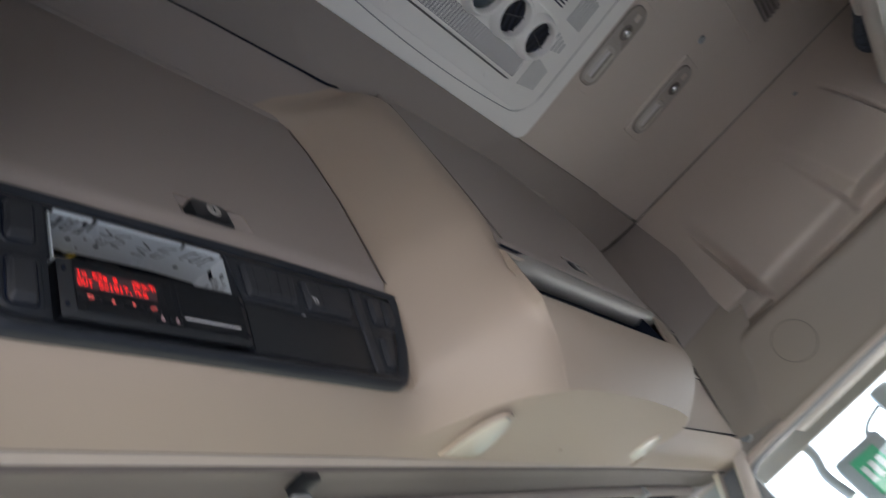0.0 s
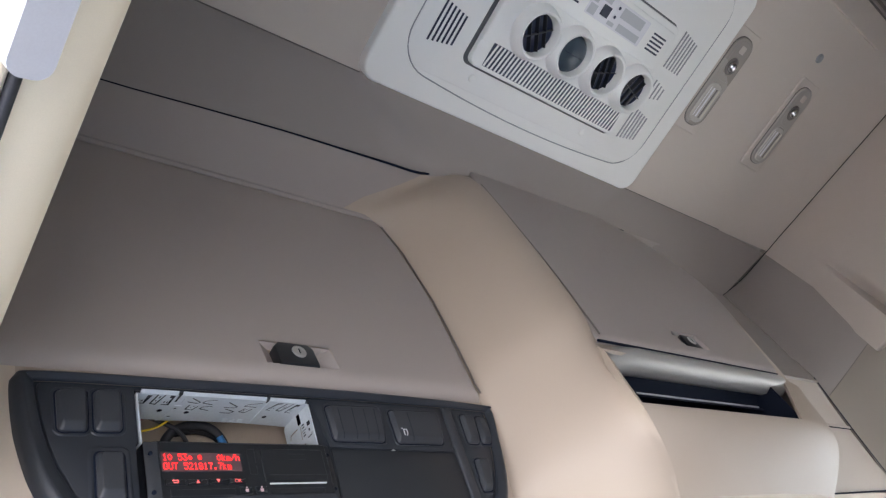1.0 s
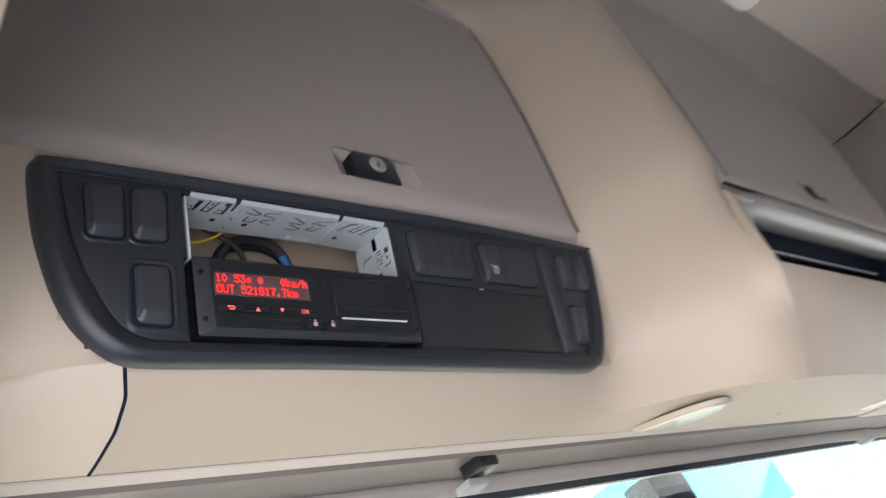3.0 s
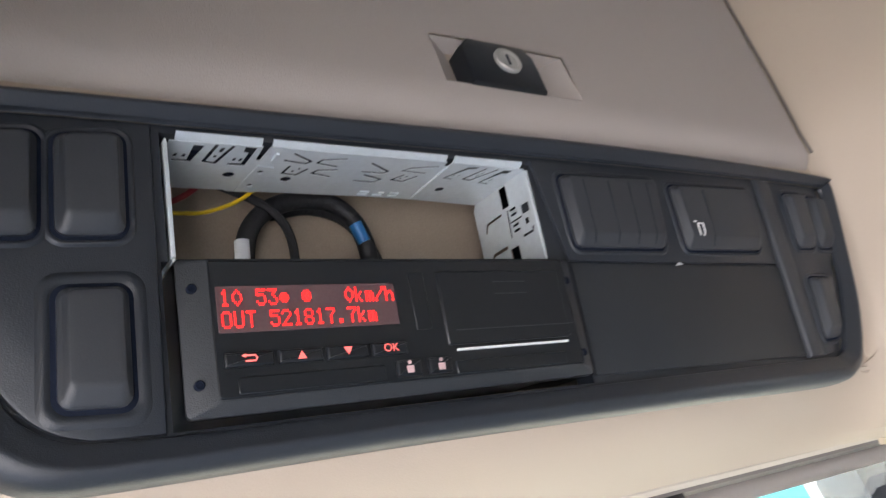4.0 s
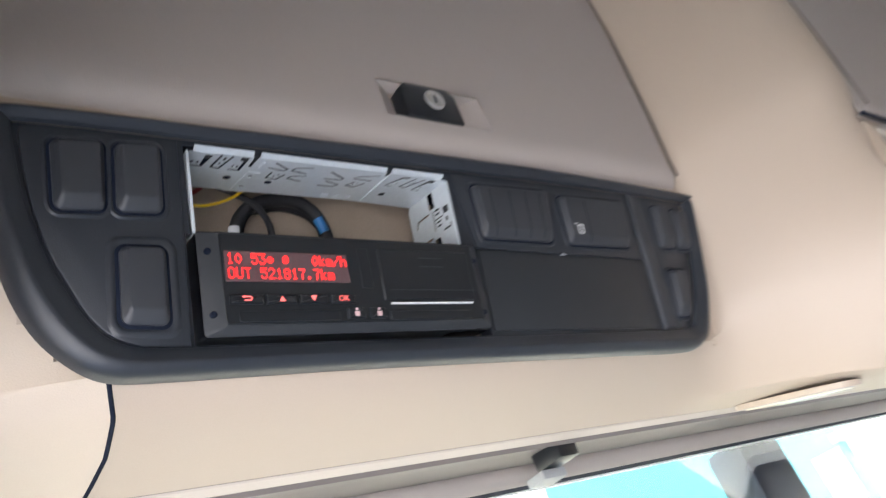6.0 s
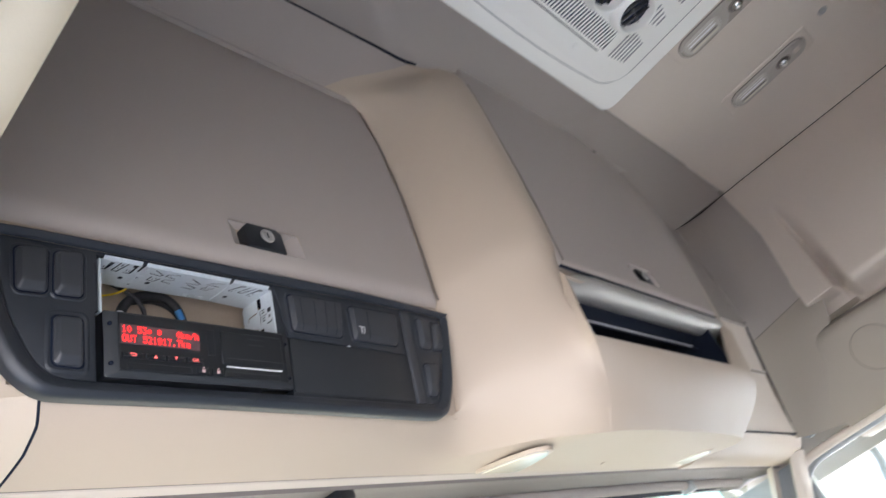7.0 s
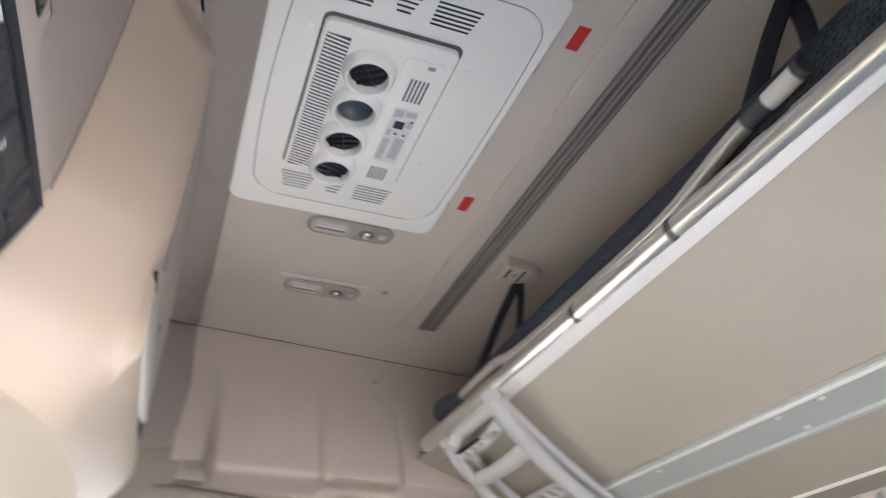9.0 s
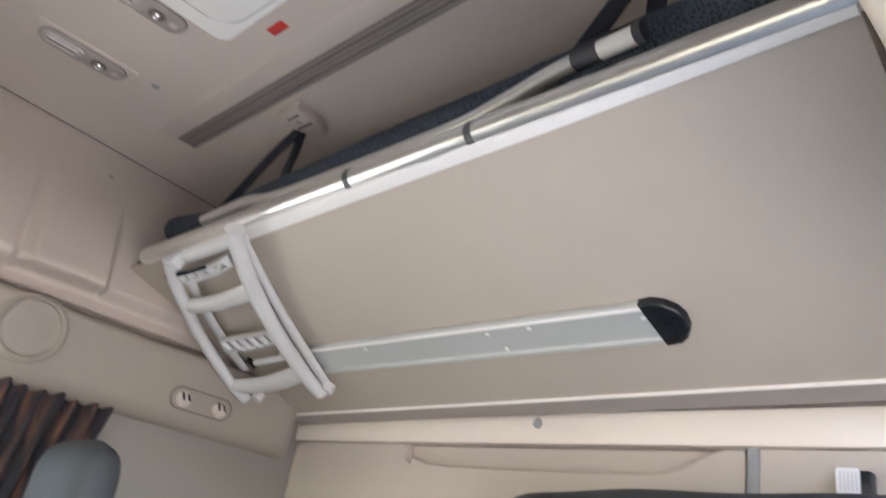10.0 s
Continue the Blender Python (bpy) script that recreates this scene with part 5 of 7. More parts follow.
GLYPH = {
    "1": "00100 01100 00100 00100 00100 00100 01110", "0": "00100 01010 10001 10001 10001 01010 00100", "5": "11111 10000 11110 00001 00001 10001 01110",
    "3": "11111 00010 00100 00010 00001 10001 01110", ":": "00000 00100 00000 00000 00000 00100 00000", "k": "10000 10000 10010 10100 11000 10100 10010",
    "m": "00000 00000 11010 10101 10101 10101 10101", "/": "00001 00001 00010 00100 01000 10000 10000", "h": "10000 10000 10110 11001 10001 10001 10001",
    "O": "01110 10001 10001 10001 10001 10001 01110", "U": "10001 10001 10001 10001 10001 10001 01110", "T": "11111 00100 00100 00100 00100 00100 00100",
    "2": "01110 10001 00001 00010 00100 01000 11111", "8": "01110 10001 10001 01110 10001 10001 01110", "7": "11111 00001 00010 00100 00100 00100 00100",
    ".": "00000 00000 00000 00000 00000 01100 01100", "*": "00000 00000 01110 11111 11111 01110 00000", "@": "00000 01110 11011 10101 11011 01110 00000",
}
for text, v0 in (("10 53* @   0km/h", 0.0366), ("OUT 521817.7km", 0.0284)):
    bm = bmesh.new()
    for c, ch in enumerate(text):
        if ch == " ":
            continue
        for r, line in enumerate(GLYPH[ch].split()):
            for q, bit in enumerate(line):
                if bit == "1":
                    u, v = 0.0098 + c * 0.00447 + q * 0.00074, v0 + (6 - r) * 0.00090
                    vs = [bm.verts.new(TF @ Vector((u + a, v + b, 0.0008))) for a, b in ((0, 0), (0.00068, 0), (0.00068, 0.00084), (0, 0.00084))]
                    bm.faces.new(vs)
    part("display_text", bm, REDGLOW, disp, "red lit dot matrix writing")
# button marks
bm = bmesh.new()
tube(bm, [TF @ Vector((x, y, 0.0020)) for x, y in ((0.0160, 0.0180), (0.0202, 0.0180), (0.0208, 0.0170), (0.0202, 0.0160), (0.0165, 0.0160))], 0.00035, 6)
prism(bm, TF, [(0.0152, 0.0180), (0.0168, 0.0172), (0.0168, 0.0188)], 0.0018, 0.0022)
part("button_mark", bm, PINKGLOW, front, "glowing back arrow")
bm = prism(bmesh.new(), TF, [(0.0360, 0.0154), (0.0394, 0.0154), (0.0377, 0.0184)], 0.0018, 0.0022)
part("button_mark", bm, PINKGLOW, front, "glowing up arrow")
bm = prism(bmesh.new(), TF, [(0.0548, 0.0186), (0.0565, 0.0156), (0.0582, 0.0186)], 0.0018, 0.0022)
part("button_mark", bm, PINKGLOW, front, "glowing down arrow")


def lettering(text, m, size, mat, parent, label, name="lettering"):
    """Flat letters in the built-in font."""
    cu = bpy.data.curves.new("letters", "FONT")
    cu.body, cu.size, cu.align_x, cu.align_y = text, size, "CENTER", "CENTER"
    ob = bpy.data.objects.new("letters", cu)
    scene.collection.objects.link(ob)
    bpy.context.view_layer.update()
    me = bpy.data.meshes.new_from_object(ob.evaluated_get(bpy.context.evaluated_depsgraph_get()))
    bpy.data.objects.remove(ob)
    me.transform(m)
    me.materials.clear()
    me.materials.append(mat)
    made = new(name, me)
    made.parent = parent
    return tagged(made, label)


lettering("OK", TF @ Matrix.Translation((0.0751, 0.0169, 0.0021)), 0.0046, PINKGLOW, front, "glowing OK letters", "button_mark")
for u, n in ((0.0822, "1"), (0.0970, "2")):
    bm = lathe(bmesh.new(), TF @ Matrix.Translation((u, 0.0106, 0.0018)), [(0.0008, 0), (0.0008, 0.0003)], 12)
    prism(bm, TF, [(u - 0.0014, 0.0064), (u + 0.0014, 0.0064), (u + 0.0016, 0.0092), (u - 0.0016, 0.0092)], 0.0017, 0.0021)
    part("button_mark", bm, PINKMARK, front, "small white printed symbol")

# ---- roof: air-conditioning unit ----
# local frame: x along the cab's width, y towards the rear, z down into the cab
RF = frame_of((0, 0, ROOF), (1, 0, 0), (0, -1, 0))
unit = thing("roof_air_conditioner", "light grey plastic roof air conditioner with four round vents", "air conditioner", (0.834, -0.5, ROOF))
bm = prism(bmesh.new(), RF, rrect(0.417, 0.236, 1.251, 0.764, 0.035, 6), -0.002, 0.0215, 0.006, 4)
part("surround", bm, ACWHITE, unit, "light grey surround")
bm = prism(bmesh.new(), RF, rrect(0.470, 0.292, 1.192, 0.735, 0.06, 6), 0.018, 0.0230, 0.0012, 2)
base = part("cover", bm, ACWHITE, unit, "light grey cover")
ring = rrect(0.468, 0.290, 1.194, 0.737, 0.07, 8)
dense, bow = [], []
for (xa, ya), (xb, yb) in zip(ring, ring[1:] + ring[:1]):
    cuts = max(1, round(math.hypot(xb - xa, yb - ya) / 0.03))
    dense += [(lerp(xa, xb, k / cuts), lerp(ya, yb, k / cuts)) for k in range(cuts)]
for x, y in dense:
    side = 1 - min(1.0, abs(x - 0.831) / 0.363) ** 2
    bow.append(RF @ Vector((x, y - (0.020 if y < 0.5 else -0.010) * side, 0.0216)))
part("groove", tube(bmesh.new(), bow + bow[:1], 0.0013, 6, cap=False), GREYMARK, unit, "fine groove in the cover")
# Dark plate paints the shadow round the raised block.
bm = prism(bmesh.new(), RF, rrect(0.594, 0.3375, 1.062, 0.611, 0.018, 5), 0.0225, 0.0242, 0.0006, 1)
part("shadow_gap", bm, BAND, unit, "dark grey plate painting the shadow round the outlet block")
bm = prism(bmesh.new(), RF, rrect(0.603, 0.342, 1.058, 0.606, 0.016, 5), 0.0225, 0.037, 0.0035, 3)
block = part("outlet_block", bm, ACWHITE, unit, "raised light grey outlet block")
for x in (0.612,):
    for y in (0.375, 0.545):
        bm = box(bmesh.new(), RF, x - 0.012, y, 0.030, x + 0.012, y + 0.016, 0.0385, 0.003)
        part("clip", bm, ACWHITE, block, "small clip")
# grille of leaning bars
bm = bmesh.new()
box(bm, RF, 0.633, 0.350, 0.0362, 1.044, 0.397, 0.0374)
back = part("grille_backing", bm, ACDARK, block, "dark gap behind the grille")
for k in range(41):
    x = 0.634 + k * 0.00995
    bm = prism(bmesh.new(), RF, [(x, 0.3505), (x + 0.0044, 0.3505), (x + 0.0116, 0.3965), (x + 0.0072, 0.3965)], 0.0370, 0.0382)
    part("grille_bar", bm, ACWHITE, block)
# round vents
for k in range(4):
    cx, cy = 0.703 + 0.1055 * k, 0.4495
    m = RF @ Matrix.Translation((cx, cy, 0.0365))
    bm = lathe(bmesh.new(), m, [(0.0565, -0.004), (0.0550, 0.006), (0.0490, 0.022), (0.0455, 0.0250), (0.0415, 0.0235), (0.0388, 0.010), (0.0385, 0.004)], 32)
    collar = part("vent_collar", bm, ACWHITE, unit, "light grey vent collar")
    if k == 1:
        bm = lathe(bmesh.new(), m, [(0.0385, 0.0045), (0.036, 0.010), (0.028, 0.0165), (0.014, 0.0205), (0.003, 0.0215)], 28)
        part("vent_ball", bm, SLATE, collar, "closed dark slate vent flap")
        bm = tube(bmesh.new(), smooth_path([m @ Vector((0.034 * math.sin(a), 0.0, 0.0075 + 0.0145 * math.cos(a))) for a in [radians(-78 + 26 * q) for q in range(7)]], 3), 0.0008, 6)
        part("vent_ridge", bm, ACDARK, collar)
    else:
        bm = lathe(bmesh.new(), m, [(0.0385, 0.004), (0.0375, 0.0045), (0.036, 0.0043)], 28)
        part("vent_well", bm, ACDARK, collar, "black vent well")
        turn = Matrix.Rotation(radians((35, 0, 20, -15)[k]), 4, "Z")
        for q in (-1, 0, 1):
            half = math.sqrt(0.0365 ** 2 - (q * 0.017) ** 2)
            bm = box(bmesh.new(), m @ turn @ Matrix.Translation((q * 0.017, 0, 0.0075)) @ Matrix.Rotation(radians(28), 4, "Y"), -0.0009, -half, -0.0035, 0.0009, half, 0.0045, 0.0004)
            part("vent_slat", bm, PIANO, collar)
        bm = box(bmesh.new(), m @ turn, -0.035, -0.0010, 0.006, 0.035, 0.0010, 0.0115, 0.0004)
        part("vent_bar", bm, PIANO, collar)
# control strip
bm = prism(bmesh.new(), RF, rrect(0.640, 0.508, 1.052, 0.592, 0.010, 4), 0.036, 0.0405, 0.002, 2)
ctl = part("control_strip", bm, ACWHITE, unit, "light grey control strip")
for x0, x1 in ((0.690, 0.756), (0.985, 1.030)):
    n = 5
    for k in range(n):
        y = 0.534 + k * 0.0085
        bm = box(bmesh.new(), RF, x0, y, 0.0402, x1, y + 0.0038, 0.0411)
        part("slot", bm, ACDARK, ctl)
bm = prism(bmesh.new(), RF, rrect(0.779, 0.528, 0.962, 0.582, 0.003, 2), 0.0402, 0.0411, 0.0003, 1)
lab = part("control_label", bm, WHITEP, ctl, "printed control label")
for x0, y0, x1, y1, mt in ((0.784, 0.531, 0.806, 0.551, LABELGREY), (0.784, 0.555, 0.800, 0.579, LABELGREY), (0.818, 0.540, 0.842, 0.562, ACDARK), (0.812, 0.566, 0.834, 0.579, LABELGREY), (0.880, 0.531, 0.952, 0.546, LABELGREY), (0.872, 0.556, 0.945, 0.577, LABELGREY), (0.848, 0.532, 0.868, 0.540, LABELGREY)):
    bm = box(bmesh.new(), RF, x0, y0, 0.0410, x1, y1, 0.0416)
    part("label_field", bm, mt, lab)
for x, y in ((0.812, 0.574), (0.858, 0.551), (0.858, 0.570)):
    bm = lathe(bmesh.new(), RF @ Matrix.Translation((x, y, 0.0412)), [(0.0055, 0), (0.0055, 0.0012), (0.0045, 0.0014)], 14)
    part("control_button", bm, WHITEP, lab)
    bm = lathe(bmesh.new(), RF @ Matrix.Translation((x, y, 0.0424)), [(0.0034, 0), (0.0034, 0.0008)], 12)
    part("control_button_top", bm, ACDARK, lab)
bm = box(bmesh.new(), RF, 0.648, 0.556, 0.0402, 0.656, 0.570, 0.0425)
part("catch", bm, GREYMARK, ctl)
# slots in the cover, three groups at each end
for x0, x1 in ((0.505, 0.562), (1.090, 1.150)):
    for ya, yb, n in ((0.345, 0.423, 6), (0.449, 0.496, 4), (0.526, 0.612, 6)):
        for k in range(n):
            x = lerp(x0, x1 - 0.005, k / (n - 1)) if n == 6 else lerp(x0 + 0.008, x1 - 0.013, k / (n - 1))
            lean = 0.010 * (k / (n - 1))
            bm = box(bmesh.new(), RF, x, ya + (lean if ya < 0.5 else 0), 0.0228, x + 0.0038, yb - lean, 0.0242)
            part("cover_slot", bm, ACDARK if x0 < 1 else GREYMARK, base)
for x, y in ((0.640, 0.318), (0.985, 0.318), (0.650, 0.640), (0.965, 0.640)):
    bm = lathe(bmesh.new(), RF @ Matrix.Translation((x, y, 0.0225)), [(0.008, 0), (0.008, 0.0018), (0.006, 0.003), (0.002, 0.0026)], 14)
    part("screw", bm, ACWHITE, base, "plastic screw cap")
for x in (0.60, 0.85, 1.10):
    bm = box(bmesh.new(), RF, x, 0.758, 0.004, x + 0.02, 0.770, 0.012, 0.002)
    part("tab", bm, GREYMARK, unit, "small grey tab at the rear edge")


# ---- reading lamps in the roof ----
def roof_lamp(x):
    y = 0.567
    lamp = thing("reading_lamp", "clear reading lamp with a chrome bulb set in the headliner", "lamp", (x, -y, ROOF), "roof reading lamps")
    bm = prism(bmesh.new(), RF, rrect(x - 0.054, y - 0.135, x + 0.054, y + 0.135, 0.012, 4), -0.001, 0.004, 0.003, 3)
    part("surround", bm, LINER, lamp, "cloth-coloured surround")
    bm = prism(bmesh.new(), RF, rrect(x - 0.041, y - 0.118, x + 0.041, y + 0.118, 0.034, 7), 0.003, 0.0065, 0.002, 2)
    part("joint", bm, BOWL, lamp, "shadowed joint round the lamp")
    bm = prism(bmesh.new(), RF, rrect(x - 0.039, y - 0.116, x + 0.039, y + 0.116, 0.032, 7), 0.003, 0.0100, 0.004, 4)
    part("bowl", bm, LAMPBOWL, lamp, "glossy taupe bowl")
    bm = prism(bmesh.new(), RF, rrect(x - 0.028, y + 0.006, x + 0.030, y + 0.108, 0.022, 6), 0.0095, 0.0108, 0.0006, 1)
    part("spot_plate", bm, LAMPBOWL, lamp, "raised plate round the bulb")
    bm = prism(bmesh.new(), RF, rrect(x - 0.029, y - 0.108, x + 0.027, y - 0.002, 0.022, 6), 0.0095, 0.0135, 0.0038, 4)
    part("lens", bm, LENSC, lamp, "clear lens with raised strips")
    # White and dark strips paint the glints and reflections on the lens.
    for d, w, mt in ((-0.020, 0.0012, WHITEP), (-0.008, 0.0030, WHITEP), (0.004, 0.0030, BOWL), (0.015, 0.0030, LENSW)):
        bm = box(bmesh.new(), RF, x + d - w, y - 0.094, 0.0130, x + d + w, y - 0.016, 0.0142, 0.0006)
        part("lens_glint", bm, mt, lamp)
    bm = lathe(bmesh.new(), RF @ Matrix.Translation((x, y + 0.045, 0.010)), [(0.022, 0), (0.021, 0.002), (0.016, 0.003), (0.014, 0.001)], 20)
    part("bulb_seat", bm, BOWL, lamp, "dark bulb seat")
    bm = lathe(bmesh.new(), RF @ Matrix.Translation((x, y + 0.045, 0.011)), [(0.013, 0), (0.0125, 0.005), (0.009, 0.010), (0.003, 0.012)], 20)
    part("bulb", bm, CHROME, lamp, "chrome bulb")
    bm = prism(bmesh.new(), RF, rrect(x - 0.011, y + 0.078, x + 0.011, y + 0.098, 0.004, 3), 0.008, 0.012, 0.002, 2)
    part("button", bm, SIDE, lamp, "small push button")


roof_lamp(1.318)
roof_lamp(1.672)
bm = lathe(bmesh.new(), RF @ Matrix.Translation((1.629, 0.757, 0)), [(0.013, -0.001), (0.012, 0.004), (0.007, 0.006), (0.003, 0.0045)], 16)
plug = part("roof_plug", bm, GREYMARK, None)
tagged(plug, "small round grey plug in the headliner", "plug")
bm = prism(bmesh.new(), RF, rrect(-0.38, 0.868, 1.86, 0.934, 0.02, 4), -0.001, 0.006, 0.005, 4)
setting("roof_ridge", bm, LINER, "low moulded ridge of the cloth headliner", "trim", 70)
# long blind rail across the roof
rail = thing("curtain_rail", "long ribbed taupe rail screwed across the roof", "rail", (0.8, -0.965, ROOF))
bm = prism(bmesh.new(), RF, rrect(-0.36, 0.932, 1.834, 0.997, 0.004, 3), -0.001, 0.006, 0.003, 2)
part("base", bm, CHANNEL, rail, "taupe rail base")
for y in (0.937, 0.953, 0.966, 0.982):
    bm = box(bmesh.new(), RF, -0.355, y, 0.005, 1.830, y + 0.006, 0.013, 0.002)
    part("rib", bm, COVE, rail)
bm = box(bmesh.new(), RF, -0.355, 0.945, 0.0055, 1.808, 0.952, 0.0070)
part("groove", bm, BOWL, rail)
bm = box(bmesh.new(), RF, -0.355, 0.974, 0.0055, 1.808, 0.981, 0.0070)
part("groove", bm, BOWL, rail)
for x in (1.103, 0.515):
    bm = box(bmesh.new(), RF, x - 0.030, 0.802, -0.001, x + 0.030, 0.828, 0.0015)
    tagged(part("red_label", bm, RED, None), "small red label stuck to the headliner", "label", "red labels")


# ---- strap brackets and straps ----
def strap_bracket(x, reach):
    br = thing("strap_bracket", "taupe plastic strap bracket screwed to the roof", "bracket", (x, -1.085, ROOF), "strap brackets")
    m = RF @ Matrix.Translation((x, 1.085, 0))
    bm = prism(bmesh.new(), m, [(-0.048, -0.062), (0.050, -0.066), (0.060, 0.012), (0.040, 0.058), (-0.008, 0.066), (-0.040, 0.018)], -0.001, 0.030, 0.012, 4)
    part("housing", bm, SIDE, br, "rounded taupe housing")
    bm = prism(bmesh.new(), m, rrect(-0.044, -0.060, 0.046, 0.008, 0.006, 3), 0.020, 0.034, 0.003, 2)
    face = part("face_plate", bm, LINER, br, "pale front plate")
    for x0, y0, x1, y1 in ((-0.030, -0.048, 0.020, -0.041), (-0.032, -0.004, 0.034, 0.002)):
        bm = box(bmesh.new(), m, x0, y0, 0.0335, x1, y1, 0.0352)
        part("slot", bm, VOID, face)
    bm = lathe(bmesh.new(), m @ Matrix.Translation((0.0, -0.022, 0.0335)), [(0.009, 0), (0.009, 0.0012), (0.006, 0.0016), (0.005, 0.0006)], 16)
    part("screw", bm, GREYMARK, face, "grey screw")
    x += 0.035
    st = thing("bunk_strap", "navy webbing strap holding the folded bunk", "strap", (x, -1.08, 2.05), "bunk straps")
    for n, pts in (("strap", [(x + 0.01, -1.095, ROOF - 0.028), (x + 0.33 * reach, -1.08, 2.14), (x + 0.67 * reach, -1.06, 2.03), (x + reach, -1.04, 1.925)]), ("strap_tail", [(x + 0.02, -1.11, ROOF - 0.03), (x + 0.005, -1.10, 2.14), (x - 0.005, -1.08, 2.04), (x - 0.005, -1.06, 1.93)])):
        bm = tube(bmesh.new(), smooth_path(pts, 5), 0.027 if n == "strap" else 0.020, 10, flat=0.42, up=(0, 1, 0.2))
        part(n, bm, NAVY, st, "navy webbing")


strap_bracket(1.345, 0.30)
strap_bracket(0.225, 0.18)

# ---- folded bunk ----
BO = Vector((0, -0.990, 1.810))
BD, BN = Vector((0, -0.932, -0.362)), Vector((0, 0.362, -0.932))
BF = frame_of(BO, (1, 0, 0), BD)
bunk = thing("folding_bunk", "folded-up sleeping bunk with beige board and aluminium rail", "bunk", (0.95, -1.62, 1.58))
flip = 1.0 if BF.to_3x3().col[2].dot(BN) > 0 else -1.0
bm = box(bmesh.new(), BF, -0.085, -0.02, -0.045 * flip, 2.045, 0.716, -0.002 * flip, 0.006)
part("board", bm, BOARD, bunk, "flat beige laminate underside")
bm = prism(bmesh.new(), BF, [(-0.09, 0.662), (2.0, 0.714), (2.0, 0.768), (-0.09, 0.712)], -0.05 * flip, 0.004 * flip, 0.003, 2, True)
part("hinge_profile", bm, HINGE, bunk, "dull taupe hinge profile")
bm = prism(bmesh.new(), BF, [(-0.09, 0.6585), (2.0, 0.7105), (2.0, 0.7135), (-0.09, 0.6615)], -0.002 * flip, 0.0065 * flip)
part("hinge_edge", bm, ALUFLAT, bunk, "bright thin edge of the hinge")
bm = tube(bmesh.new(), [(x, -0.966, 1.836) for x in (-0.088, 0.5, 1.2, 1.70, 1.818)], [0.0235] * 5, 24)
bar = part("front_rail", bm, ALU, bunk, "round aluminium front rail")
bm = tube(bmesh.new(), [(1.817, -0.966, 1.836), (1.829, -0.966, 1.836)], [0.0245, 0.0225], 24)
part("end_cap", bm, PROFILE, bar, "grey end cap")
for x in (0.858, 0.521):
    bm = tube(bmesh.new(), [(x - 0.008, -0.966, 1.836), (x + 0.008, -0.966, 1.836)], 0.0245, 24)
    part("rail_band", bm, BAND, bar, "dark joint band")
bm = prism(bmesh.new(), BF, [(-0.085, -0.028), (1.60, -0.028), (1.60, 0.0145), (1.26, 0.0115), (0.33, -0.0025), (-0.085, -0.0140)], 0.0, 0.010 * flip, 0.002)
part("edge_strip", bm, ALUFLAT, bunk, "pale aluminium edge strip")
bm = box(bmesh.new(), BF, -0.085, -0.033, 0.0 * flip, 1.86, -0.0285, 0.006 * flip, 0.001)
part("joint", bm, VOID, bunk, "dark joint under the rail")
# profile on the board
bm = bmesh.new()
prof = [(0.400, 0.0), (0.400, 0.012), (0.404, 0.015), (0.412, 0.015), (0.415, 0.007), (0.470, 0.006), (0.494, 0.008), (0.498, 0.015), (0.506, 0.015), (0.510, 0.011), (0.511, 0.0)]
rows = [[BF @ Vector((x, b, h * flip)) for b, h in prof] for x in (0.395, 0.9, 1.62)]
loft(bm, rows)
prof_ob = part("board_profile", bm, PROFILE, bunk, "grey aluminium profile", 20)
bm = box(bmesh.new(), BF, 0.397, 0.4035, 0.0145 * flip, 1.62, 0.4125, 0.0165 * flip, 0.0005)
part("profile_edge", bm, ALUFLAT, prof_ob, "bright upper edge")
cap = [(0.420, 0.396), (0.395, 0.394), (0.372, 0.402), (0.353, 0.420), (0.345, 0.443), (0.349, 0.474), (0.362, 0.497), (0.380, 0.511), (0.415, 0.515)]
bm = prism(bmesh.new(), BF, cap[::-1], 0.0, 0.019 * flip, 0.007, 3)
part("profile_cap", bm, PIANO, prof_ob, "rounded black end cap")
for x, y in ((0.430, 0.440), (0.700, 0.430), (0.82, 0.432), (0.80, 0.486), (1.25, 0.432)):
    bm = lathe(bmesh.new(), BF @ Matrix.Translation((x, y, 0.0065 * flip)), [(0.0055, 0), (0.005, 0.0025 * flip), (0.002, 0.0032 * flip)], 12)
    part("rivet", bm, ALUFLAT, prof_ob)
# guard rail lying along the bunk's edge
path = [(1.60, -1.003, 1.924), (1.53, -1.0, 1.923), (1.42, -1.0, 1.926), (1.345, -1.0, 1.924), (1.275, -1.0, 1.910), (1.16, -1.0, 1.902), (0.95, -1.0, 1.899), (0.70, -1.0, 1.899), (0.58, -1.0, 1.903), (0.48, -1.0, 1.920), (0.40, -1.0, 1.936), (0.345, -1.0, 1.943)]
bm = tube(bmesh.new(), smooth_path(path, 6), 0.0155, 16)
guard = part("guard_rail", bm, ALU, bunk, "bent aluminium guard rail")
bm = tube(bmesh.new(), [(0.350, -1.0, 1.943), (0.298, -1.0, 1.945)], 0.0165, 16)
part("rubber_sleeve", bm, WSTRIP, guard, "dark grey rubber sleeve")
bm = tube(bmesh.new(), [(0.300, -1.0, 1.945), (0.235, -1.0, 1.948)], 0.0168, 16)
part("clamp", bm, ALUFLAT, guard, "pale clamp sleeve")
bm = tube(bmesh.new(), [(0.236, -1.0, 1.948), (0.222, -1.0, 1.949)], 0.0172, 16)
part("rubber_ring", bm, WSTRIP, guard, "dark grey rubber ring")
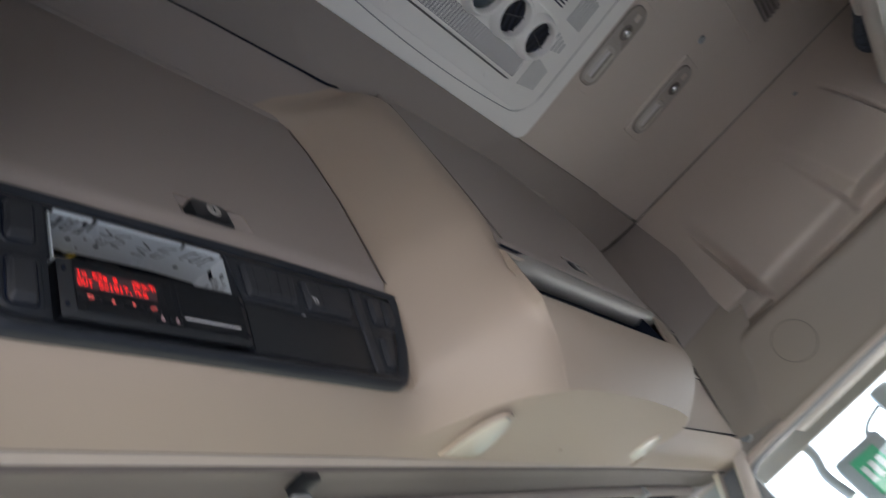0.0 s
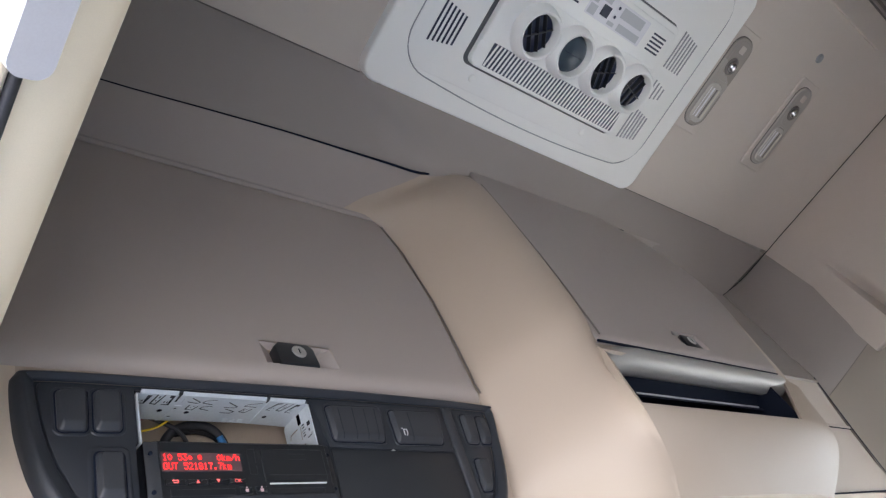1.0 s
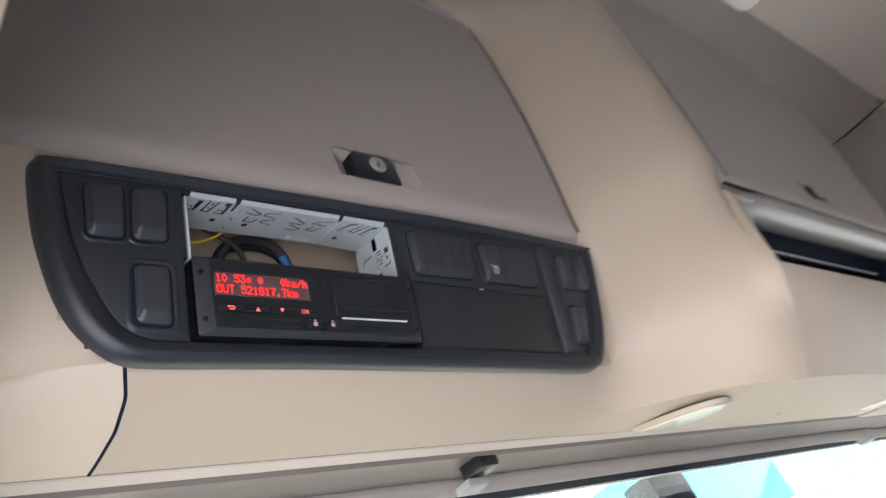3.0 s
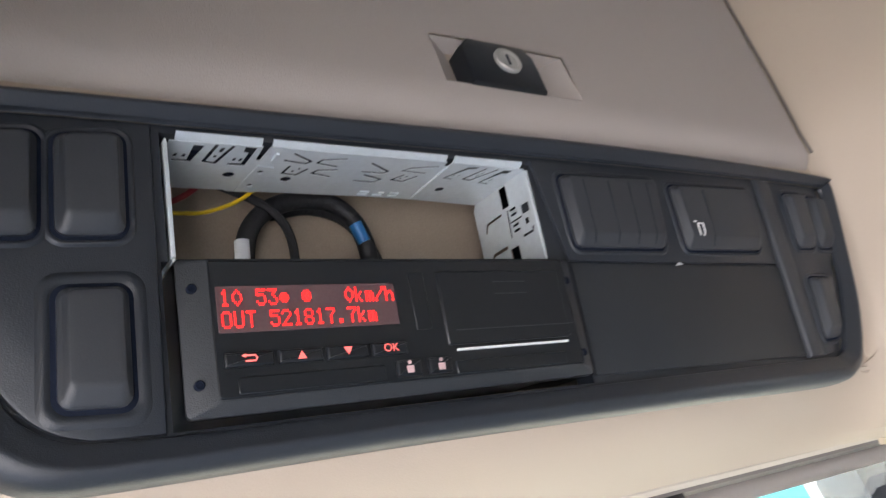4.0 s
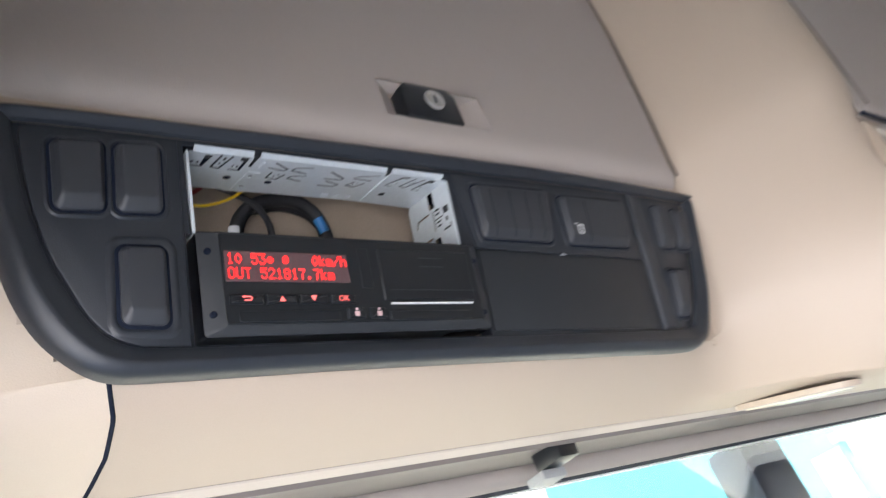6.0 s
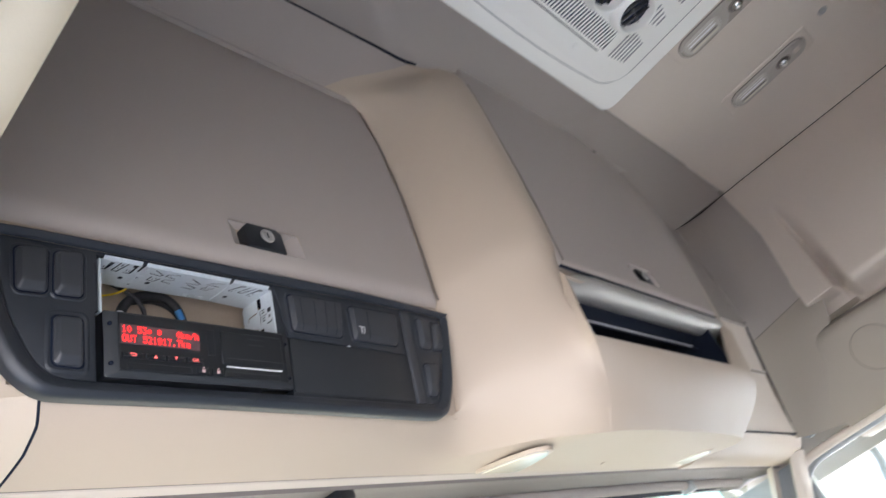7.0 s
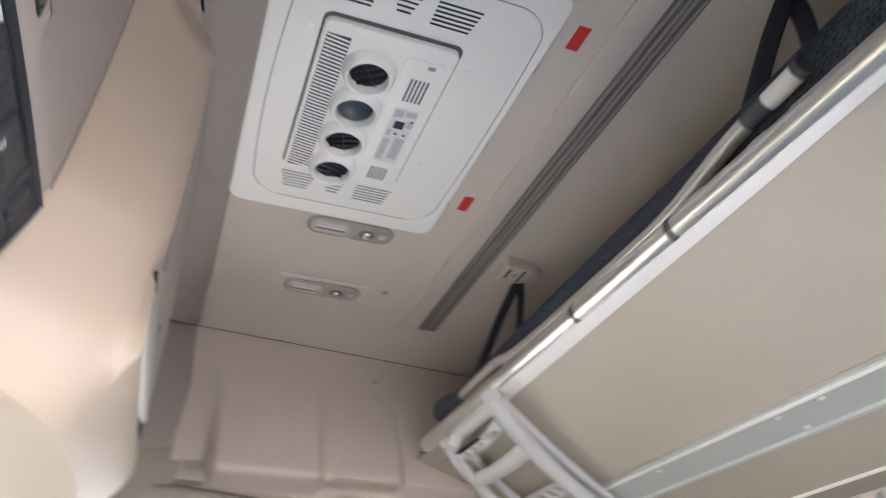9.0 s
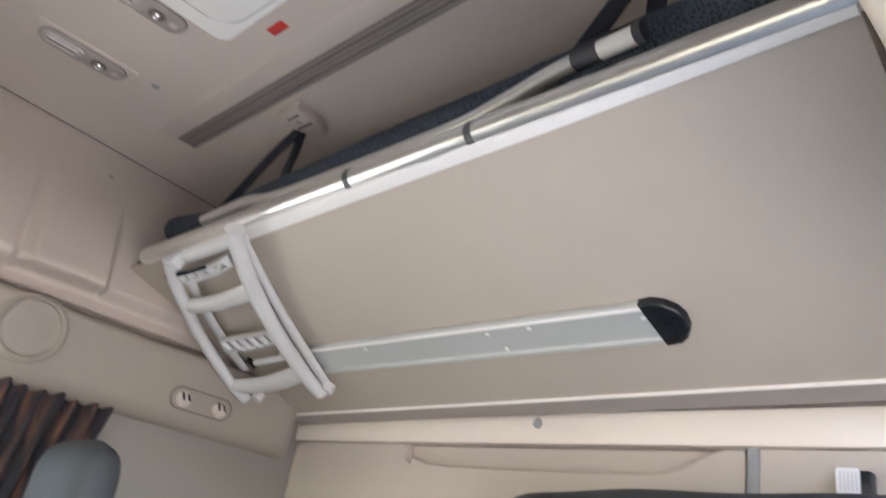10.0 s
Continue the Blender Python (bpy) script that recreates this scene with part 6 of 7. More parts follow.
for x0, x1 in ((0.30, 0.34), (0.45, 0.56), (-0.05, 0.25), (1.34, 1.44)):
    bm = box(bmesh.new(), I4, x0, -0.985, 1.876, x1, -0.975, 1.880, 0.001)
    part("bright_tab", bm, ALUFLAT, bunk, "bright metal tab")
# net and rolled cover behind the guard rail
bm = bmesh.new()
rows = []
rng = random.Random(4)
for k in range(80):
    x = lerp(1.62, -0.08, k / 79)
    fat = 0.040 + 0.010 * ease((1.4 - x) / 0.4) + 0.004 * math.sin(9 * x) + 0.003 * rng.random()
    cy, cz = -1.046, 1.940 + 0.023 * ease((1.60 - x) / 0.30) + 0.005 * math.sin(5 * x)
    rows.append([(x, cy + 0.030 * math.cos(a), cz + fat * math.sin(a)) for a in [2 * math.pi * q / 12 for q in range(13)]])
loft(bm, rows)
bmesh.ops.remove_doubles(bm, verts=bm.verts, dist=1e-6)
roll = part("rolled_net", bm, NET, bunk, "rolled navy safety net", 60)
bm = tube(bmesh.new(), smooth_path([(1.850, -1.03, 1.956), (1.78, -1.03, 1.950), (1.70, -1.03, 1.942), (1.58, -1.035, 1.936)], 4), [0.036, 0.041, 0.040, 0.042, 0.040, 0.038, 0.039, 0.036, 0.035, 0.036, 0.034, 0.033, 0.032], 16)
part("net_end", bm, NET, roll, "gathered end of the net")

# ---- folded ladder on the bunk ----
ladder = thing("bunk_ladder", "folded grey plastic bunk ladder hung on the bunk", "ladder", (1.7, -1.45, 1.58))


def on_board(x, b, n):
    return BF @ Vector((x, b, n * flip))


LEFT = [(1.585, -0.030, 0.055), (1.598, -0.018, 0.055), (1.663, 0.040, 0.055), (1.726, 0.122, 0.056), (1.795, 0.229, 0.062), (1.836, 0.374, 0.082), (1.850, 0.448, 0.090), (1.854, 0.505, 0.094)]
RIGHT = [(1.222, -0.052, 0.055), (1.244, -0.030, 0.055), (1.289, 0.021, 0.055), (1.356, 0.112, 0.055), (1.424, 0.233, 0.055), (1.479, 0.359, 0.055), (1.515, 0.465, 0.055), (1.529, 0.545, 0.055)]
for name, rail_pts, r in (("left_rail", LEFT, 0.021), ("right_rail", RIGHT, 0.0245)):
    bm = tube(bmesh.new(), smooth_path([on_board(*p) for p in rail_pts], 5), r, 14, flat=0.78, up=tuple(BN))
    part(name, bm, LADDER, ladder, "curved grey side rail", 60)
back_rail = [(1.285, 0.0), (1.328, 0.085), (1.382, 0.195), (1.442, 0.335), (1.485, 0.448), (1.526, 0.556)]
bm = tube(bmesh.new(), smooth_path([on_board(x, b, 0.026) for x, b in back_rail], 5), 0.018, 10, flat=0.6, up=tuple(BN))
part("rear_rail", bm, LADDER, ladder, "grey rail of the folded half", 60)
bm = tube(bmesh.new(), smooth_path([on_board(x, b, 0.020) for x, b in [(1.655, 0.06), (1.720, 0.15), (1.778, 0.251), (1.825, 0.35), (1.858, 0.443)]], 5), 0.018, 10, flat=0.6, up=tuple(BN))
part("rear_rail", bm, LADDER, ladder, "grey rail of the folded half", 60)


def rung(x0, x1, b, sag, w=0.026, n=0.055, name="rung", lift=0.0):
    pts = [on_board(lerp(x0, x1, s), b + sag * math.sin(math.pi * s), n + lift * (1 - s)) for s in [k / 8 for k in range(9)]]
    bm = tube(bmesh.new(), pts, w, 10, flat=0.55, up=tuple(BN))
    return part(name, bm, LADDER, ladder, "grey moulded rung", 60)


rung(1.735, 1.378, 0.128, 0.012, 0.027)
rung(1.845, 1.512, 0.448, 0.016, 0.031, lift=0.033)
rung(1.60, 1.262, -0.012, 0.0, 0.020, 0.028, "hanger_bar")


def tread(upper, lower, n, cuts, tip=()):
    """A step seen from below: a curved band with open cells between its ribs."""
    up = [(p.x, p.y) for p in smooth_path([(x, b, 0) for x, b in upper], 4)]
    low = [(p.x, p.y) for p in smooth_path([(x, b, 0) for x, b in lower], 4)]
    edge = lambda line, x: steps(sorted(line), x)
    cells = []
    for a, c in zip(cuts, cuts[1:]):
        a, c = a - 0.004, c + 0.004
        ring = [(a, edge(up, a) + 0.0065), ((a + c) / 2, edge(up, (a + c) / 2) + 0.0065), (c, edge(up, c) + 0.0065), (c, edge(low, c) - 0.010), (lerp(a, c, 0.7), edge(low, c) - 0.006), (lerp(a, c, 0.3), edge(low, a) - 0.006), (a, edge(low, a) - 0.010)]
        cells.append(ring)
    bm = plate(bmesh.new(), BF, up + low[::-1], cells + list(tip), (n - 0.012) * flip, n * flip)
    ob = part("tread", bm, LADDER, ladder, "ribbed grey tread with open cells", 40)
    # Darker plate behind the cells paints their shade.
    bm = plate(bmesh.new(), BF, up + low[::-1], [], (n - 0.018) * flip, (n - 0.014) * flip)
    part("tread_back", bm, TREADBACK, ob, "darker grey plate painting the shade in the cells")
    return ob


top = tread([(1.668, 0.0140), (1.56, 0.0215), (1.46, 0.0224), (1.40, 0.017), (1.330, 0.0050)], [(1.689, 0.0509), (1.5625, 0.0568), (1.50, 0.0565), (1.4263, 0.0526), (1.357, 0.0420)], 0.056, [1.672, 1.622, 1.572, 1.522, 1.472], [[(1.462, 0.030), (1.400, 0.024), (1.445, 0.046)], [(1.430, 0.046), (1.385, 0.025), (1.372, 0.040)]])
bm = tube(bmesh.new(), smooth_path([on_board(x, b, 0.058) for x, b in ((1.668, 0.012), (1.56, 0.0190), (1.462, 0.0195))], 4), 0.0048, 8)
part("grip_strip", bm, VOID, top, "black rubber grip strip")
tread([(1.768, 0.2850), (1.6247, 0.2850), (1.490, 0.2815)], [(1.802, 0.3383), (1.656, 0.3400), (1.515, 0.3320)], 0.050, [1.768, 1.716, 1.664, 1.612, 1.560, 1.512])
bm = tube(bmesh.new(), [on_board(1.72, 0.402, 0.040), on_board(1.52, 0.394, 0.040)], 0.010, 8)
part("release_bar", bm, LADDER, ladder, "thin release bar")
bm = tube(bmesh.new(), smooth_path([on_board(1.738, 0.380, 0.042), on_board(1.728, 0.392, 0.044), on_board(1.730, 0.408, 0.044), on_board(1.745, 0.416, 0.042)], 4), 0.008, 8)
part("release_hook", bm, PIANO, ladder, "black release hook")
bm = box(bmesh.new(), BF, 1.555, -0.035, 0.02 * flip, 1.600, 0.0, 0.068 * flip, 0.006)
part("hook", bm, LADDER, ladder, "grey hook over the rail")
for x, b, n in ((1.820, 0.520, 0.075), (1.506, 0.545, 0.040)):
    bm = lathe(bmesh.new(), BF @ Matrix.Translation((x, b, n * flip)), [(0.017, -0.016), (0.017, 0.010), (0.013, 0.013), (0.006, 0.011)], 16)
    part("pivot", bm, LADDER, ladder, "round pivot boss")

# ---- side ledge: speakers and lamp ----
def ledge_frame(y, z):
    """Frame on the ledge's face: x towards the rear, y up, z into the cab."""
    x = steps(sorted([(c[1], c[0]) for c in PROF[5:10]]), z)
    return frame_of((x, y, z), (0, 1, 0), (-0.15, 0, 1))


LFM = ledge_frame(-0.280, 1.552)
sgn = 1.0 if LFM.to_3x3().col[2].x < 0 else -1.0
spk = thing("speaker_cover", "flush round taupe speaker cover in the side ledge", "speaker", (1.88, -0.28, 1.50), "side speakers")
bm = lathe(bmesh.new(), LFM, [(0.0584, -0.004 * sgn), (0.0584, 0.0038 * sgn), (0.0562, 0.0038 * sgn)], 36)
part("joint", bm, BOWL, spk, "dark circular joint")
bm = lathe(bmesh.new(), LFM, [(0.0560, -0.004 * sgn), (0.0560, 0.0045 * sgn), (0.052, 0.0055 * sgn), (0.02, 0.0050 * sgn)], 36)
part("grille", bm, LEDGE, spk, "fine taupe grille")
LFM = ledge_frame(-0.764, 1.546)
spk = thing("speaker_cover", "round speaker cover in a raised taupe ring", "speaker", (1.88, -0.775, 1.48), "side speakers")
bm = lathe(bmesh.new(), LFM, [(0.097, -0.012 * sgn), (0.094, 0.012 * sgn), (0.083, 0.019 * sgn), (0.077, 0.017 * sgn), (0.073, 0.004 * sgn)], 40)
part("ring", bm, LEDGE, spk, "raised taupe ring")
bm = lathe(bmesh.new(), LFM, [(0.0680, 0.0 * sgn), (0.0680, 0.0035 * sgn), (0.065, 0.0036 * sgn)], 36)
part("joint", bm, BOWL, spk, "dark circular joint")
bm = lathe(bmesh.new(), LFM, [(0.0640, 0.0 * sgn), (0.0640, 0.0042 * sgn), (0.060, 0.0052 * sgn), (0.02, 0.0046 * sgn)], 36)
grl = part("grille", bm, LEDGE, spk, "fine taupe grille")
bm = bmesh.new()
for r in (0.012, 0.020, 0.028, 0.036, 0.044, 0.052):
    for k in range(int(r * 900)):
        a = 2 * math.pi * k / int(r * 900)
        box(bm, LFM @ Matrix.Translation((r * math.cos(a), r * math.sin(a), 0.005 * sgn)), -0.0012, -0.0012, 0, 0.0012, 0.0012, 0.0006 * sgn)
part("perforation", bm, BOWL, grl, "fine perforation")
# double lamp with two spots
LFM = ledge_frame(-1.305, 1.492)
lamp = thing("spot_lamp", "pair of round spot lamps in a taupe oval plate", "lamp", (1.89, -1.305, 1.45))
bm = prism(bmesh.new(), LFM, rrect(-0.1065, -0.0355, 0.1065, 0.0355, 0.034, 7), -0.004 * sgn, 0.0035 * sgn, 0.002, 2)
part("joint", bm, BOWL, lamp, "dark joint")
bm = prism(bmesh.new(), LFM, rrect(-0.100, -0.030, 0.100, 0.030, 0.029, 7), -0.004 * sgn, 0.005 * sgn, 0.002, 2)
part("plate", bm, LEDGE, lamp, "taupe oval plate")
for u in (-0.062, 0.062):
    m = LFM @ Matrix.Translation((u, -0.002, 0.003 * sgn))
    bm = lathe(bmesh.new(), m, [(0.025, 0), (0.024, 0.006 * sgn), (0.018, 0.013 * sgn), (0.009, 0.016 * sgn), (0.002, 0.0165 * sgn)], 24)
    eye = part("spot", bm, SIDE, lamp, "taupe ball spot")
    for du, tilt in ((-0.009, -24), (0.009, -14)):
        bm = prism(bmesh.new(), m @ Matrix.Translation((du, 0.009, 0.009 * sgn)) @ Matrix.Rotation(radians(tilt), 4, "Z"), [(-0.004, -0.011), (0.002, -0.012), (0.0045, -0.002), (0.0035, 0.011), (-0.001, 0.011)], 0, 0.008 * sgn)
        part("spot_slot", bm, VOID, eye)

# small plug on the side wall
bm = lathe(bmesh.new(), frame_of((side_x(2.12) + 0.002 + splay(-0.86, 2.12), -0.86, 2.12), (0, 1, 0), (-0.36, 0, -1)), [(0.007, -0.006), (0.007, 0.006), (0.003, 0.007)], 12)
tagged(part("wall_plug", bm, GREYMARK, None), "tiny round plug in the side wall", "plug")

# ---- rear wall ----
bm = lathe(bmesh.new(), frame_of((0.903, -1.715, 1.530), (1, 0, 0), (0, 0, 1)), [(0.014, 0.002), (0.014, -0.003), (0.011, -0.005), (0.004, -0.004)], 16)
tagged(part("rear_plug", bm, GREYMARK, None), "round screw plug in the pale rear rail", "plug")
rear = thing("storage_tray", "taupe moulded rear storage tray under the rail", "storage tray", (0.9, -1.75, 1.20))
bm = plate(bmesh.new(), frame_of((0, -1.752, 0), (1, 0, 0), (0, 0, 1)), [(-0.38, 1.0), (1.95, 1.0), (1.95, 1.474), (-0.38, 1.474)], [[(0.37, 1.02), (1.20, 1.02), (1.24, 1.32), (1.33, 1.40), (1.385, 1.43), (1.39, 1.4735), (0.37, 1.4735)]], -0.0, -0.028)
part("frame", bm, SIDE, rear, "moulded taupe frame", 30)
bm = bmesh.new()
tray = [(0.375, 1.474), (0.425, 1.474), (0.445, 1.468), (0.47, 1.455), (0.495, 1.440), (0.53, 1.427), (0.57, 1.4195), (0.62, 1.4175), (0.9, 1.416), (1.20, 1.418), (1.30, 1.424), (1.355, 1.44)]
sheet(bm, [[(x, y, z + dz) for y, dz in ((-1.745, 0.0), (-1.728, 0.0), (-1.722, -0.006), (-1.722, -0.4))] for x, z in tray], 0.004)
part("tray", bm, SIDE, rear, "shallow moulded tray", 40)
bm = box(bmesh.new(), I4, 0.345, -1.728, 1.0, 0.368, -1.715, 1.476, 0.004)
part("edge", bm, GREYMARK, rear, "dark vertical edge")
lamp = thing("work_lamp", "small square clear lamp in a black housing", "lamp", (0.18, -1.70, 1.41))
m = frame_of((0.172, -1.690, 1.411), (1, 0, 0), (0, 0, 1))
bm = box(bmesh.new(), m, -0.034, -0.022, 0.0, 0.019, 0.022, 0.035, 0.005)
part("housing", bm, PIANO, lamp, "black housing")
bm = prism(bmesh.new(), m, rrect(-0.017, -0.020, 0.017, 0.020, 0.003, 3)[::-1], 0.001, -0.010, 0.003, 2)
part("lens", bm, WHITEP, lamp, "clear lens with raised strips")
for k in range(5):
    bm = box(bmesh.new(), m, -0.015 + k * 0.0066, -0.017, -0.0115, -0.0128 + k * 0.0066, 0.017, -0.0095)
    part("rib", bm, LABELGREY, lamp)


# ---- seats, curtain ----
def headrest_seat(x, y, top, w, label, name):
    seat = thing(name, label, "seat", (x, y, 0.25))
    rows = []
    for k in range(15):
        s = k / 14
        z = lerp(top - 0.20, top, s)
        wide = w * (0.78 + 0.22 * math.cos(max(0, (s - 0.45) / 0.55) * 1.25)) * (1 - 0.9 * max(0, s - 0.90) * 8 * 0.5)
        deep = 0.060 * math.sqrt(max(0.02, 1 - max(0, (s - 0.55) / 0.45) ** 2.4))
        rows.append([(x + wide * math.copysign(abs(math.cos(a)) ** 0.55, math.cos(a)), y + deep * math.copysign(abs(math.sin(a)) ** 0.7, math.sin(a)), z) for a in [2 * math.pi * q / 28 for q in range(29)]])
    bm = loft(bmesh.new(), rows)
    bm.faces.new([bm.verts.new(p) for p in rows[-1][:-1]])
    bmesh.ops.remove_doubles(bm, verts=bm.verts, dist=1e-5)
    part("headrest", bm, SEATCLOTH, seat, "padded dark grey headrest", 60)
    for off in (-0.45, 0.45):
        bm = tube(bmesh.new(), [(x + off * w, y - 0.062, top - 0.19), (x + off * w * 0.9, y - 0.064, top - 0.10), (x + off * w * 0.75, y - 0.045, top - 0.022)], 0.0022, 6)
        part("stitching", bm, VOID, seat)
    bm = box(bmesh.new(), I4, x - 0.23, y - 0.06, 0.75, x + 0.23, y + 0.06, top - 0.205, 0.045)
    part("backrest", bm, SEATCLOTH, seat, "dark grey backrest")
    bm = box(bmesh.new(), I4, x - 0.24, y, 0.60, x + 0.24, y + 0.50, 0.745, 0.05)
    part("seat_cushion", bm, SEATCLOTH, seat, "dark grey cushion")
    bm = box(bmesh.new(), I4, x - 0.18, y + 0.05, 0.252, x + 0.18, y + 0.42, 0.595, 0.02)
    part("pedestal", bm, BLACK, seat, "black pedestal")


headrest_seat(1.525, -0.88, 1.277, 0.160, "dark grey passenger seat with a padded headrest", "passenger_seat")
bed = thing("lower_bed", "dark grey padded lower bed along the rear wall", "bed", (0.4, -1.45, 0.25))
bm = box(bmesh.new(), I4, -0.34, -1.70, 0.252, 1.94, -1.12, 0.60, 0.02)
part("bed_box", bm, SHELLM, bed, "taupe bed box")
bm = box(bmesh.new(), I4, -0.33, -1.69, 0.602, 1.93, -1.13, 0.72, 0.04)
part("mattress", bm, SEATCLOTH, bed, "dark grey mattress")
drv = thing("rolled_bedding", "dark grey rolled bedding leaning on the rear wall", "bedding", (0.3, -1.60, 0.722))
bm = bmesh.new()
rows = []
for k in range(40):
    x = lerp(0.86, -0.30, k / 39)
    top = 1.372 - 0.026 * ease((x - 0.2) / 0.7) - 0.030 * max(0, (x - 0.78) / 0.08) ** 2 + 0.004 * math.sin(14 * x)
    rows.append([(x, -1.60 + 0.095 * math.cos(a), lerp(0.724, top, 0.5 + 0.5 * math.copysign(abs(math.sin(a)) ** 0.5, math.sin(a)))) for a in [2 * math.pi * q / 20 for q in range(21)]])
loft(bm, rows)
part("roll", bm, SEATCLOTH, drv, "dark grey padded roll", 60)

cur = thing("side_curtain", "dark patterned curtain drawn back beside the window", "curtain", (1.95, -0.95, 0.9))
bm = bmesh.new()
rows = []
for i in range(13):
    s = i / 12
    row = []
    for k in range(91):
        u = k / 90
        y = lerp(-0.62, -1.095 + 0.10 * s, u)
        row.append((1.945 - 0.016 * math.sin(u * 62 + 0.7 * math.sin(3 * s)) - 0.010 * math.sin(u * 23 + s), y, lerp(1.432, 0.90, s)))
    rows.append(row)
sheet(bm, rows, 0.002)
part("cloth", bm, CURT, cur, "dark cloth with rust streaks", 70)
bm = tube(bmesh.new(), [(1.966, -0.55, 1.408), (1.966, -1.10, 1.408)], 0.006, 8)
part("curtain_track", bm, SIDE, cur, "taupe track")

# ---- header details ----
clip = thing("blind_catch", "black sun blind catch with a white foot", "catch", (0.30, 0.13, 1.43))
bm = box(bmesh.new(), I4, 0.328, 0.126, 1.447, 0.353, 0.162, 1.468, 0.005)
part("catch_body", bm, PIANO, clip, "black catch")
bm = box(bmesh.new(), I4, 0.322, 0.148, 1.438, 0.350, 0.172, 1.4465, 0.002)
part("catch_foot", bm, GREYMARK, clip, "white foot")
blind = thing("sun_blind", "rolled dark grey sun blind under the header", "blind", (0.9, 0.19, 1.42))
bm = tube(bmesh.new(), [(0.02, 0.199, 1.4620), (0.9, 0.199, 1.4620), (1.3, 0.199, 1.4610), (1.80, 0.199, 1.4520)], 0.0115, 16)
part("roller", bm, COVE, blind, "dark taupe roller")
bm = box(bmesh.new(), I4, 0.05, 0.219, 1.4585, 1.78, 0.246, 1.4705, 0.002)
part("bottom_bar", bm, VOID, blind, "dark bottom bar")
for x in (1.45,):
    bm = box(bmesh.new(), I4, x, 0.184, 1.438, x + 0.026, 0.216, 1.470, 0.006)
    part("holder", bm, GREYMARK, blind, "grey holder")
bm = box(bmesh.new(), I4, 0.05, 0.2475, 1.4575, 1.78, 0.2510, 1.4600, 0.0006)
part("edge_strip", bm, ALUFLAT, blind, "pale thin edge strip")
bm = prism(bmesh.new(), frame_of((-0.2005, -0.380, 1.439), (0, 1, 0), (-0.95, 0, -0.3)), rrect(-0.033, -0.0115, 0.033, 0.0085, 0.0075, 5), -0.006, 0.006, 0.004, 3, True)
buffer_pad = tagged(part("door_buffer", bm, MILKY, None), "milky white plastic buffer on the doorway frame", "buffer")
bm = prism(bmesh.new(), frame_of((-0.2005, -0.380, 1.439), (0, 1, 0), (-0.95, 0, -0.3)), rrect(-0.026, -0.0095, 0.026, -0.0045, 0.002, 3), 0.005, 0.0085, 0.0015, 2)
part("rib", bm, MILKY, buffer_pad, "raised rib")

# ---- outside ----
bm = bmesh.new()
loft(bm, [[(x, y, -1.25) for x in (-3000, -60, -8, 0, 8, 60, 3000)] for y in (-3000, -60, -8, 0, 8, 60, 3000)])
setting("ground", bm, CONCRETE, "pale concrete yard to the horizon", "ground")
hall = thing("hall", "teal clad hall with a pale roof edge across the yard", "building", (26, 13, -1.25))
bm = box(bmesh.new(), I4, 21, 9.5, -1.25, 34, 22, 7.2)
part("wall", bm, TEAL, hall, "teal metal cladding")
bm = box(bmesh.new(), I4, 20.8, 9.3, 7.2, 34.2, 22.2, 7.6)
part("roof", bm, PALE, hall, "pale roof edge")
bm = box(bmesh.new(), I4, 20.9, 9.45, -1.25, 21.05, 22.05, 1.75)
part("plinth", bm, PALE, hall, "pale lower wall")
for k in range(4):
    y = 10.4 + 2.8 * k
    bm = box(bmesh.new(), I4, 20.94, y, 2.2, 20.99, y + 0.9, 3.6)
    part("window", bm, PALE, hall, "pale window band")
shed = thing("white_shed", "low white walled building beside the teal hall", "building", (20, 6, -1.25))
bm = box(bmesh.new(), I4, 17.5, 3.2, -1.25, 24, 8.4, 3.3)
part("wall", bm, PALE, shed, "white rendered wall")
bm = box(bmesh.new(), I4, 17.3, 3.0, 3.3, 24.2, 8.6, 3.5)
part("roof", bm, PALE, shed, "flat pale roof edge")


